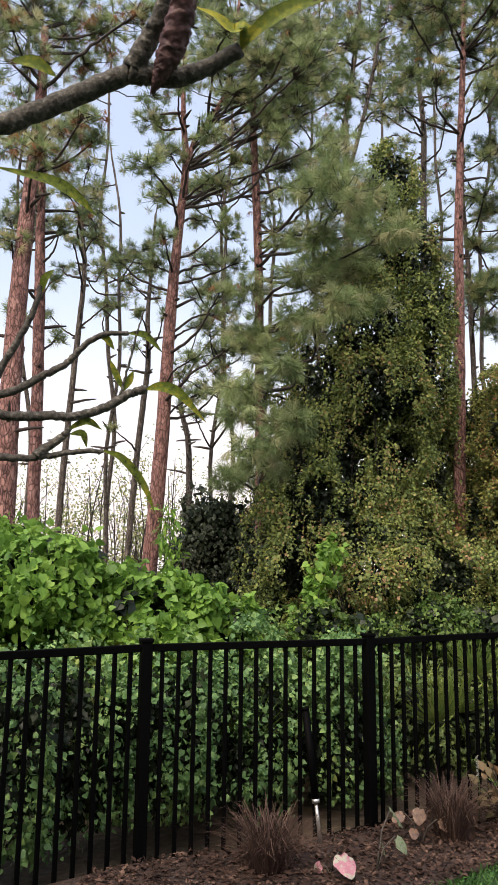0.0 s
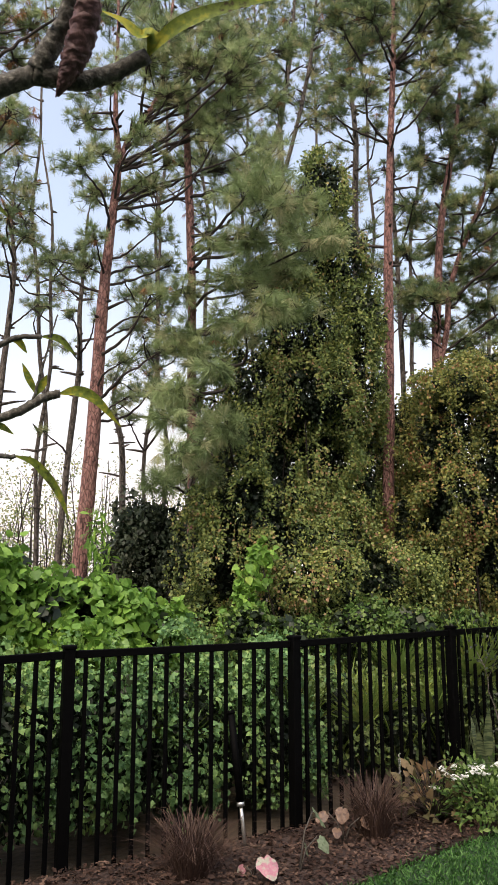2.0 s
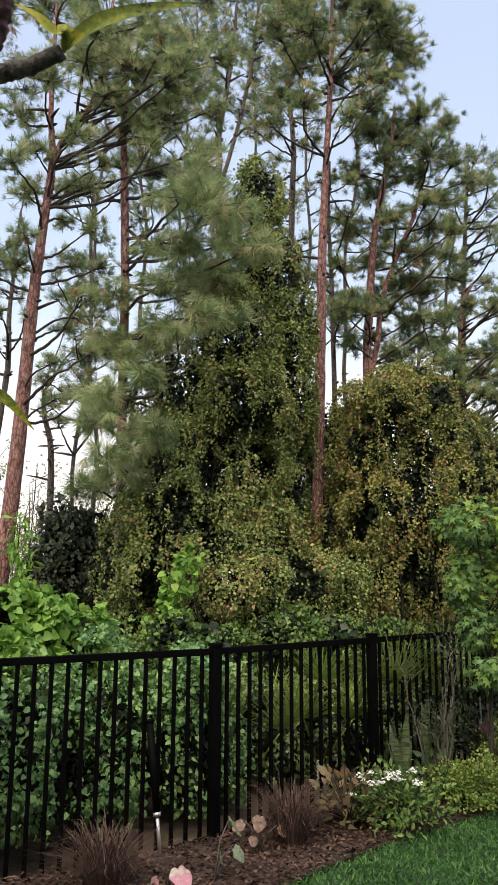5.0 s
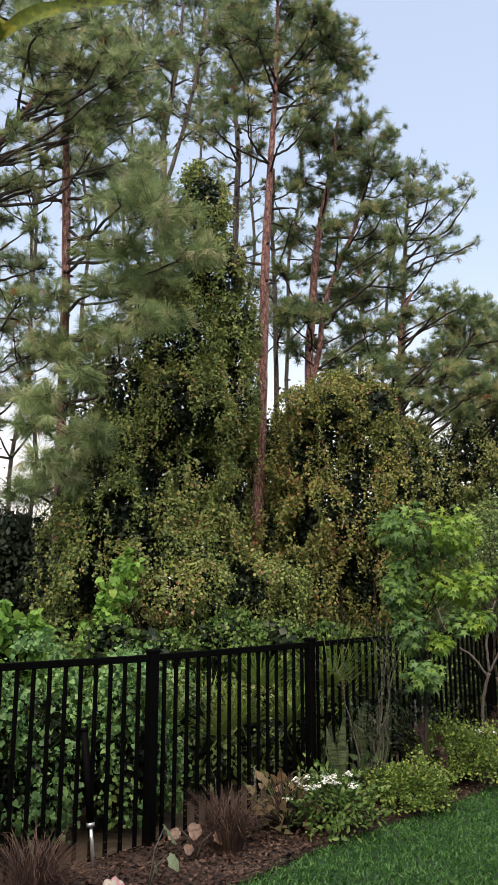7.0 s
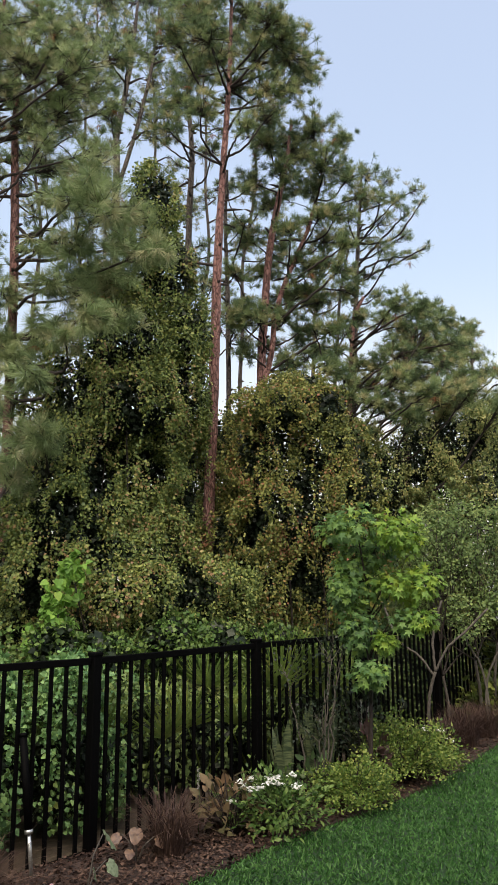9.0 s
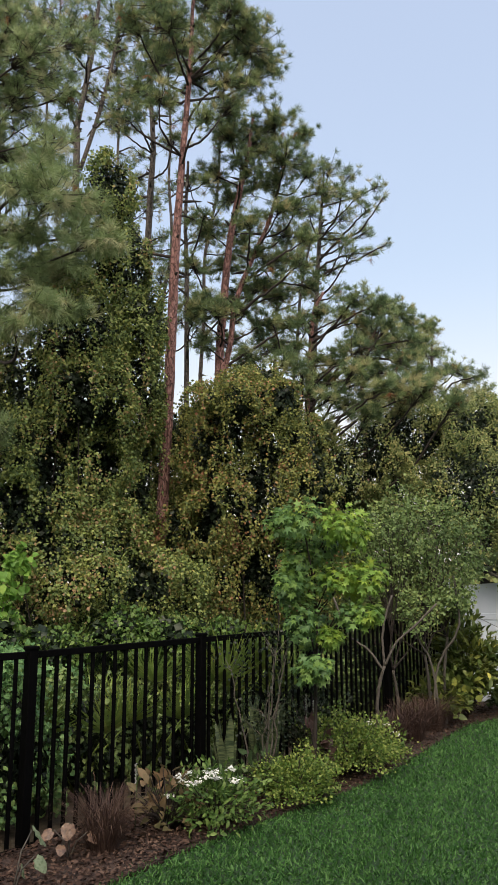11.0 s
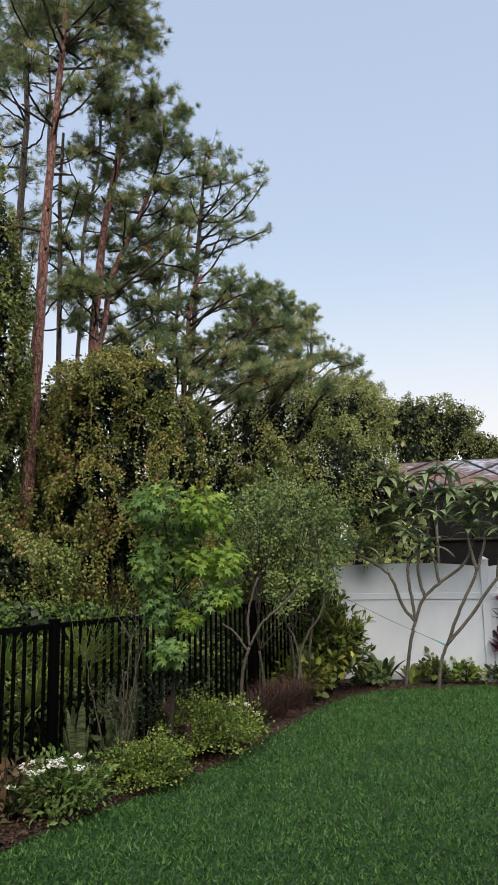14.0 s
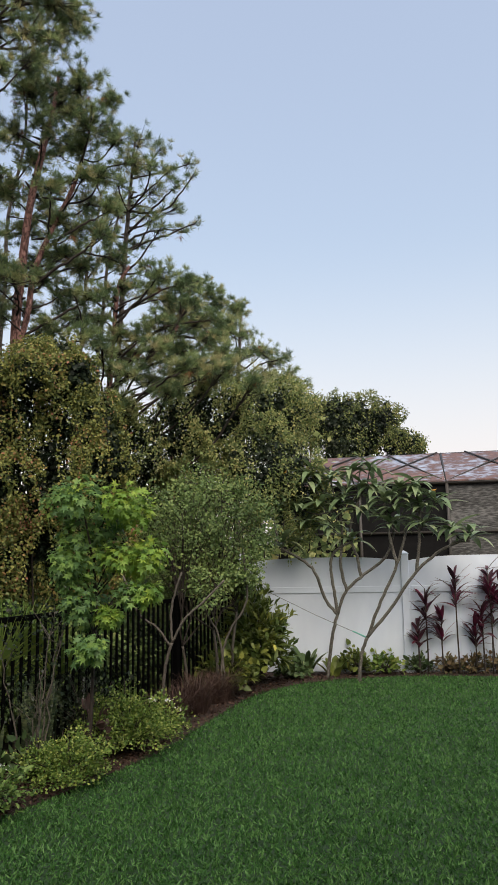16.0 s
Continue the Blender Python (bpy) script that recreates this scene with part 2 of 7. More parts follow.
# ---------------- mesh tools ----------------
class Soup:
    """Triangles gathered for one mesh."""

    def __init__(self):
        self.v, self.f, self.count = [], [], 0

    def add(self, v, f):
        v = np.asarray(v, float).reshape(-1, 3)
        self.v.append(v)
        self.f.append(np.asarray(f, int).reshape(-1, 3) + self.count)
        self.count += len(v)

    def mesh(self, name):
        v, f = np.concatenate(self.v), np.concatenate(self.f)
        me = bpy.data.meshes.new(name)
        me.vertices.add(len(v))
        me.vertices.foreach_set("co", v.astype(np.float32).ravel())
        me.loops.add(len(f) * 3)
        me.loops.foreach_set("vertex_index", f.astype(np.int32).ravel())
        me.polygons.add(len(f))
        me.polygons.foreach_set("loop_start", np.arange(0, len(f) * 3, 3, dtype=np.int32))
        me.update(calc_edges=True)
        return me


def smooth(me):
    me.polygons.foreach_set("use_smooth", np.ones(len(me.polygons), bool))


def part(name, data, material, parent=None, label=""):
    """One mesh object from a Soup, a bmesh or a mesh, under its thing."""
    if isinstance(data, Soup):
        me = data.mesh(name)
    elif isinstance(data, bmesh.types.BMesh):
        me = bpy.data.meshes.new(name)
        data.to_mesh(me)
        data.free()
    else:
        me = data
    if material and not me.materials:
        me.materials.append(material)
    ob = new(name, me)
    if parent:
        ob.parent = parent
        ob.matrix_parent_inverse = parent.matrix_basis.inverted()
    return tagged(ob, label)


def thing(name, place, label, category, group="", kind=""):
    ob = new(name)
    ob.location = place
    ob.empty_display_size = 0.1
    return tagged(ob, label, category, group, kind)


def unit(a):
    return a / np.maximum(np.linalg.norm(a, axis=-1, keepdims=True), 1e-9)


def tube(soup, pts, radii, sides=8, wobble=0.0, cap=True):
    pts = np.asarray(pts, float)
    k = len(pts)
    radii = np.broadcast_to(np.asarray(radii, float), (k,))
    tan = unit(np.gradient(pts, axis=0))
    ref = np.array([1.0, 0, 0]) if abs(tan[0][0]) < 0.8 else np.array([0, 1.0, 0])
    a = unit(np.cross(tan, ref))
    b = np.cross(tan, a)
    ang = np.linspace(0, 2 * np.pi, sides, endpoint=False)
    rr = radii[:, None] * (1 + wobble * np.random.uniform(-1, 1, (k, sides)))
    v = pts[:, None] + rr[..., None] * (a[:, None] * np.cos(ang)[None, :, None] + b[:, None] * np.sin(ang)[None, :, None])
    f = []
    for i in range(k - 1):
        for j in range(sides):
            p, q = i * sides + j, i * sides + (j + 1) % sides
            f += [(p, q, q + sides), (p, q + sides, p + sides)]
    v = v.reshape(-1, 3)
    if cap:
        v = np.vstack([v, pts[:1], pts[-1:]])
        for j in range(sides):
            f.append((k * sides, (j + 1) % sides, j))
            f.append((k * sides + 1, (k - 1) * sides + j, (k - 1) * sides + (j + 1) % sides))
    soup.add(v, f)


def curve_points(ctrl, n):
    """A smooth line through control points (Catmull-Rom), with any number of columns."""
    c = np.asarray(ctrl, float)
    c = np.vstack([2 * c[0] - c[1], c, 2 * c[-1] - c[-2]])
    out = []
    segs = len(c) - 3
    for i in range(segs):
        for s in np.linspace(0, 1, n, endpoint=False):
            p0, p1, p2, p3 = c[i:i + 4]
            out.append(0.5 * (2 * p1 + (p2 - p0) * s + (2 * p0 - 5 * p1 + 4 * p2 - p3) * s * s + (3 * p1 - p0 - 3 * p2 + p3) * s ** 3))
    out.append(c[-2])
    return np.array(out)


def scatter(soup, tmpl, centre, way, normal, size, width=1.0):
    """Copies of a small template (verts, faces) laid along way with the face towards normal."""
    tv, tf = tmpl
    y = unit(np.asarray(way, float))
    x = unit(np.cross(y, normal))
    z = np.cross(x, y)
    size = np.broadcast_to(np.asarray(size, float), (len(centre),))
    width = np.broadcast_to(np.asarray(width, float), (len(centre),))
    v = (tv[None, :, 0, None] * (size * width)[:, None, None] * x[:, None]
         + tv[None, :, 1, None] * size[:, None, None] * y[:, None]
         + tv[None, :, 2, None] * size[:, None, None] * z[:, None]) + np.asarray(centre)[:, None]
    f = tf[None] + (np.arange(len(centre)) * len(tv))[:, None, None]
    soup.add(v.reshape(-1, 3), f.reshape(-1, 3))


OVAL = (np.array([(0, 0, 0), (-0.3, 0.4, 0.07), (0, 0.45, 0), (0.3, 0.4, 0.07), (0, 1, -0.08)]), np.array([(0, 2, 1), (0, 3, 2), (1, 2, 4), (2, 3, 4)]))
HEART = (np.array([(0, 0.08, 0), (-0.28, -0.04, 0.03), (-0.48, 0.28, 0.1), (-0.3, 0.66, 0.05), (0, 1, -0.1), (0.3, 0.66, 0.05), (0.48, 0.28, 0.1), (0.28, -0.04, 0.03), (0, 0.45, -0.01)]),
         np.array([(8, i, i + 1) for i in range(7)] + [(8, 7, 0)])[:, [0, 2, 1]])
DIAMOND = (np.array([(0, 0, 0), (-0.36, 0.45, 0.08), (0.36, 0.45, 0.08), (0, 1, -0.05)]), np.array([(0, 3, 1), (0, 2, 3)]))
BLADE = (np.array([(-0.5, 0, 0), (0.5, 0, 0), (-0.4, 0.5, 0.06), (0.4, 0.5, 0.06), (0, 1, 0.3)]), np.array([(0, 1, 3), (0, 3, 2), (2, 3, 4)]))
SHORT_BLADE = (np.array([(-0.5, 0, 0), (0.5, 0, 0), (0.42, 0.6, 0.1), (0, 1, 0.34)]), np.array([(0, 1, 2), (0, 2, 3)]))
LONGLEAF = (np.array([(0, 0, 0), (-0.09, 0.25, 0.03), (0, 0.25, 0), (0.09, 0.25, 0.03), (-0.14, 0.6, 0.0), (0, 0.6, -0.04), (0.14, 0.6, 0.0), (0, 1, -0.22)]),
            np.array([(0, 2, 1), (0, 3, 2), (1, 2, 5), (1, 5, 4), (2, 3, 6), (2, 6, 5), (4, 5, 7), (5, 6, 7)]))


def star_leaf():
    """A five-lobed, notched leaf."""
    rim = []
    for a, r in ((-150, 0.28), (-118, 0.55), (-95, 0.25), (-55, 0.72), (-28, 0.3), (0, 0.8), (28, 0.3), (55, 0.72), (95, 0.25), (118, 0.55), (150, 0.28)):
        rim.append((r * math.sin(radians(a)), 0.25 + r * math.cos(radians(a)), 0.05 - 0.2 * r * r))
    v = np.array([(0, 0.25, 0.03)] + rim)
    return v, np.array([(0, i + 1, i) for i in range(1, 11)] + [(0, 1, 11)])


STAR = star_leaf()


def rand_dirs(n):
    return unit(np.random.normal(size=(n, 3)))


# ---------------- ground ----------------
def slab(name, outline, top, depth, material, parent=None):
    """A flat sheet with thickness and a plain outline."""
    bm = bmesh.new()
    vs = [bm.verts.new((x, y, top)) for x, y in outline]
    face = bm.faces.new(vs)
    if face.normal.z < 0:
        face.normal_flip()
    low = bmesh.ops.extrude_face_region(bm, geom=[face])
    for g in low["geom"]:
        if isinstance(g, bmesh.types.BMVert):
            g.co.z -= depth
    bmesh.ops.recalc_face_normals(bm, faces=bm.faces)
    return part(name, bm, material, parent)


def ground_sheet():
    """Ground to the horizon, gently uneven where the woods stand."""
    s = Soup()
    axis = np.concatenate([[-900, -300, -100, -50], np.arange(-30, 31, 1.0), [50, 100, 300, 900]])
    gx, gy = np.meshgrid(axis, axis + 8)
    h = np.zeros_like(gx)
    for i in range(gx.shape[0]):
        for j in range(gx.shape[1]):
            x, y = gx[i, j], gy[i, j]
            wild = min(max((y - 0.7 * x - 6.4) / 2, 0), 1)
            # the ground falls away behind the west end of the fence
            dip = min(max((y - 5.4 - 0.707 * x) / 0.4 + 1, 0), 1) * min(max((0.3 - x) / 1.4, 0), 1)
            h[i, j] = -0.06 - 0.16 * dip + wild * 0.12 * noise.noise((x * 0.5, y * 0.5, 0))
    n = len(axis)
    idx = np.arange(n * n).reshape(n, n)
    a, b, c, d = idx[:-1, :-1].ravel(), idx[:-1, 1:].ravel(), idx[1:, 1:].ravel(), idx[1:, :-1].ravel()
    s.add(np.stack([gx, gy, h], -1).reshape(-1, 3), np.vstack([np.stack([a, b, c], 1), np.stack([a, c, d], 1)]))
    return tagged(part("ground", s, M_SOIL), "brown woodland soil under leaf litter", "ground", kind="structure")


ground_sheet()

LAWN_EDGE = [(-3.2, 1.2), (-1.2, 3.0), (0.2, 4.2), (0.95, 4.85), (1.7, 5.42), (2.7, 6.05), (3.55, 6.62), (4.5, 7.5), (5.4, 8.35), (6.2, 8.95), (7.2, 9.22), (8.4, 8.95), (9.4, 8.3), (10.6, 7.3)]
EDGE = curve_points(LAWN_EDGE, 6)
lawn_outline = [tuple(p) for p in EDGE] + [(16, 2), (16, -14), (-14, -14), (-10, -3)]
tagged(slab("lawn", lawn_outline, 0.0, 0.05, M_LAWN), "mown green lawn turf", "lawn", kind="structure")
bed_outline = [(p[0] - 0.02, p[1] + 0.03) for p in EDGE] + [(11.8, 7.05), (9.3, 8.75), (6.9, 10.4), (3.3, 7.85), (1.83, 6.8), (0.45, 5.76), (0.25, 5.53), (-1.2, 4.8), (-2.6, 3.66), (-4.1, 2.35)]
tagged(slab("mulch_bed", bed_outline, 0.012, 0.05, M_MULCHBED), "brown bark mulch garden bed beside the fence", "garden bed", kind="structure")


def inside(poly, x, y):
    hit = np.zeros(len(x), bool)
    px, py = np.array(poly).T
    j = len(px) - 1
    for i in range(len(px)):
        c = ((py[i] > y) != (py[j] > y)) & (x < (px[j] - px[i]) * (y - py[i]) / (py[j] - py[i] + 1e-12) + px[i])
        hit ^= c
        j = i
    return hit


def lawn_blades():
    s = Soup()
    n = 310000
    # thicker close to where one stands, thinner far off
    d = np.random.uniform(2.6, 12.5, n)
    a = np.random.uniform(radians(-4), radians(66), n)
    x, y = 0.3 + d * np.sin(a), -0.3 + d * np.cos(a)
    grown = [tuple(p) for p in EDGE[4:]] + [(16, 2), (6, -3), (-2, 1.5)]
    k = inside(grown, x + 0.05, y - 0.03 + 0.05 * np.random.normal(size=n))
    x, y, d = x[k], y[k], d[k]
    n = len(x)
    lean = unit(np.stack([np.random.normal(0, 1.15, n), np.random.normal(0, 1.15, n), np.ones(n)], 1))
    patch = np.array([noise.noise((p * 1.3, q * 1.3, 3)) for p, q in zip(x[::40], y[::40])]).repeat(40)[:n]
    size = np.random.uniform(0.024, 0.052, n) * (1 + 0.3 * patch)
    scatter(s, SHORT_BLADE, np.stack([x, y, np.full(n, -0.005)], 1), lean, rand_dirs(n), size, 0.0098 * (0.8 + d * 0.04) / size)
    # thinner over the rest of the lawn
    m = 150000
    ox, oy = np.random.uniform(-9, 14, m), np.random.uniform(-3.2, 8, m)
    k = inside(lawn_outline, ox, oy) & ~(inside(grown, ox, oy) & (np.hypot(ox - 0.3, oy + 0.3) > 2.6) & (np.arctan2(ox - 0.3, oy + 0.3) < radians(66)) & (np.arctan2(ox - 0.3, oy + 0.3) > radians(-4)))
    ox, oy = ox[k], oy[k]
    m = len(ox)
    lean = unit(np.stack([np.random.normal(0, 1.15, m), np.random.normal(0, 1.15, m), np.ones(m)], 1))
    size = np.random.uniform(0.035, 0.07, m)
    scatter(s, SHORT_BLADE, np.stack([ox, oy, np.full(m, -0.005)], 1), lean, rand_dirs(m), size, 0.012 / size)
    tagged(part("grass_blades", s, M_GRASS), "short green blades of lawn grass", "grass", kind="stuff")


lawn_blades()


def mulch():
    s = Soup()
    n = 200000
    x, y = np.random.uniform(-1.5, 10, n), np.random.uniform(3, 10.4, n)
    k = inside(bed_outline, x, y) & ((x < 4) | (np.random.rand(n) < 0.5))
    x, y = x[k], y[k]
    n = len(x)
    way = unit(np.stack([np.random.normal(size=n), np.random.normal(size=n), np.random.normal(0, 0.25, n)], 1))
    up = unit(np.stack([np.random.normal(0, 0.4, n), np.random.normal(0, 0.4, n), np.ones(n)], 1))
    scatter(s, DIAMOND, np.stack([x, y, np.random.uniform(0.014, 0.04, n)], 1), way, up, np.random.uniform(0.015, 0.05, n), np.random.uniform(0.4, 1.1, n))
    tagged(part("mulch_chips", s, M_MULCH), "loose brown bark mulch chips", "mulch", kind="stuff")


mulch()


# ---------------- metal fence ----------------
def box_bm(sx, sy, sz, bevel=0.002, centre=(0, 0, 0)):
    bm = bmesh.new()
    bmesh.ops.create_cube(bm, size=1, matrix=Matrix.Translation(centre) @ Matrix.Diagonal((sx, sy, sz, 1)))
    if bevel:
        bmesh.ops.bevel(bm, geom=bm.edges[:], offset=bevel, segments=1, affect="EDGES")
    return bm


FENCE_H = 1.34
FOOT = [-0.22, -0.19, -0.13, 0.0, 0.03, 0.05, 0.06, 0.06, 0.06]  # height of the lower rail at each post
POSTS = [(-4.1, 2.5), (-2.66, 3.74), (-1.235, 4.884), (0.32, 5.625), (1.83, 6.70), (3.30, 7.79), (4.77, 8.88), (6.24, 9.97), (6.80, 10.39)]


def metal_fence():
    fence = thing("fence", (0.32, 5.625, 0), "black powder-coated metal picket fence along the garden bed", "fence")
    post_me = bpy.data.meshes.new("post")
    bm = box_bm(0.074, 0.074, FENCE_H + 0.34, 0.004, (0, 0, (FENCE_H + 0.34) / 2 - 0.32))
    cap = box_bm(0.088, 0.088, 0.026, 0.006, (0, 0, FENCE_H + 0.025))
    tmp = bpy.data.meshes.new("cap")
    cap.to_mesh(tmp)
    cap.free()
    bm.from_mesh(tmp)
    bm.to_mesh(post_me)
    bm.free()
    post_me.materials.append(M_BLACK)
    def picket_mesh(foot):
        me = bpy.data.meshes.new("picket")
        bm = box_bm(0.026, 0.024, FENCE_H - 0.05 - foot, 0.002, (0, 0, (FENCE_H - 0.05 + foot) / 2))
        bm.to_mesh(me)
        bm.free()
        me.materials.append(M_BLACK)
        return me

    def put(me, name, x, y, turn):
        ob = part(name, me, M_BLACK, fence)
        ob.matrix_basis = pose(x, y, 0, 0, 0, turn)

    for i, (x, y) in enumerate(POSTS):
        if i + 1 < len(POSTS):
            x2, y2 = POSTS[i + 1]
        else:
            x2, y2 = 2 * x - POSTS[i - 1][0], 2 * y - POSTS[i - 1][1]
        turn = math.degrees(math.atan2(y2 - y, x2 - x))
        put(post_me, "post", x, y, turn)
        if i + 1 == len(POSTS):
            break
        length = math.hypot(x2 - x, y2 - y)
        low = (FOOT[i] + FOOT[i + 1]) / 2
        slant = -math.degrees(math.atan2(FOOT[i + 1] - FOOT[i], length))
        for z, h, lean in ((FENCE_H - 0.025, 0.05, 0), (low, 0.042, slant)):
            rail = part("rail", box_bm(length - 0.084, 0.036, h, 0.004), M_BLACK, fence)
            rail.matrix_basis = pose((x + x2) / 2, (y + y2) / 2, z, 0, lean, turn)
        picket_me = picket_mesh(min(FOOT[i], FOOT[i + 1]) - 0.03)
        n = max(2, round(length / 0.115))
        for k in range(1, n):
            s = k / n
            put(picket_me, "picket", x + (x2 - x) * s, y + (y2 - y) * s, turn)


metal_fence()

# ---------------- white wall ----------------
WALL_A, WALL_D = Vector((6.92, 10.48, 0)), Vector((0.815, -0.579, 0))


def vinyl_wall():
    wall = thing("vinyl_fence", WALL_A, "white vinyl privacy fence with scalloped top rail", "fence")
    turn = math.degrees(math.atan2(WALL_D.y, WALL_D.x))
    stops = (-0.24, 2.40, 4.80, 7.20, 9.60)
    for i in range(5):
        p = WALL_A + WALL_D * stops[i]
        bm = box_bm(0.127, 0.127, 1.88, 0.006, (0, 0, 0.93))
        bmesh.ops.create_cone(bm, cap_ends=True, segments=4, radius1=0.105, radius2=0.01, depth=0.05, matrix=Matrix.Translation((0, 0, 1.895)) @ Matrix.Rotation(radians(45), 4, "Z"))
        part("post", bm, M_VINYL, wall).matrix_basis = pose(p.x, p.y, 0, 0, 0, turn)
        if i == 4:
            break
        span = stops[i + 1] - stops[i]
        mid = p + WALL_D * span / 2
        # top rail, rising in a shallow curve towards the middle
        bm = bmesh.new()
        cols = []
        for k in range(25):
            u = k / 24
            x = (u - 0.5) * (span - 0.13)
            top = 1.76 + 0.07 * (1 - abs(2 * u - 1) ** 3)
            cols.append([bm.verts.new((x, y, z)) for y, z in ((-0.028, 1.335), (-0.028, top), (0.028, top), (0.028, 1.335))])
        for a, b in zip(cols, cols[1:]):
            for q in range(4):
                bm.faces.new((a[q], b[q], b[(q + 1) % 4], a[(q + 1) % 4]))
        bm.faces.new(cols[0])
        bm.faces.new(cols[-1][::-1])
        bmesh.ops.recalc_face_normals(bm, faces=bm.faces)
        part("upper_panel", bm, M_VINYL, wall).matrix_basis = pose(mid.x, mid.y, 0, 0, 0, turn)
        for z, h in ((1.31, 0.10), (0.10, 0.14)):
            part("rail", box_bm(span - 0.13, 0.075, h, 0.005), M_VINYL, wall).matrix_basis = pose(mid.x, mid.y, z, 0, 0, turn)
        part("panel", box_bm(span - 0.13, 0.04, 1.10, 0.002), M_VINYL, wall).matrix_basis = pose(mid.x, mid.y, 0.715, 0, 0, turn)


vinyl_wall()


# ---------------- unseen house wall, added to close the garden and dim the near lawn ---
def house():
    m_stucco = rough_material("cream_stucco", [(0.3, (0.42, 0.38, 0.31)), (0.75, (0.55, 0.50, 0.42))], 40, rough=0.9, bump=0.4, dist=0.004)
    m_tile = rough_material("brown_shingle", [(0.3, (0.06, 0.05, 0.045)), (0.75, (0.14, 0.115, 0.10))], 18, rough=0.9, bump=0.5)
    t = thing("house", (2, -6, 0), "plain two-storey stucco house, unseen, added behind the lawn to dim it", "house")
    # added out of view, tall enough to block light from the near lawn
    part("wall", box_bm(24, 0.3, 5.6, 0.01, (2, -3.5, 2.75)), m_stucco, t)
    roof = bmesh.new()
    ends = [[roof.verts.new((x, y, z)) for y, z in ((-2.7, 5.56), (-2.7, 5.72), (-7.5, 7.6), (-7.5, 5.56))] for x in (-10.5, 14.5)]
    for q in range(4):
        roof.faces.new((ends[0][q], ends[1][q], ends[1][(q + 1) % 4], ends[0][(q + 1) % 4]))
    roof.faces.new(ends[0])
    roof.faces.new(ends[1][::-1])
    bmesh.ops.recalc_face_normals(roof, faces=roof.faces)
    part("roof", roof, m_tile, t)


house()


# ---------------- pines ----------------
def needle_tufts(soup, tips, ways, count, length, spread=1.0, wide=0.0052):
    """Round bursts of long needles at twig tips; the needles of a burst spring from one point."""
    n = len(tips)
    size = np.random.uniform(0.75, 1.2, (n, 1, 1))
    d = unit(ways[:, None] * 0.95 + rand_dirs(n * count).reshape(n, count, 3) * spread)
    end = tips[:, None] + d * length * size * np.random.uniform(0.7, 1.1, (n, count, 1))
    side = unit(np.cross(d, rand_dirs(n * count).reshape(n, count, 3))) * wide
    v = np.concatenate([tips[:, None], tips[:, None] * 0.65 + end * 0.35 + side, end], 1)
    k = np.arange(count)
    f = np.stack([np.zeros(count, int), 1 + k, 1 + count + k], 1)[None] + (np.arange(n) * (1 + 2 * count))[:, None, None]
    soup.add(v.reshape(-1, 3), f.reshape(-1, 3))


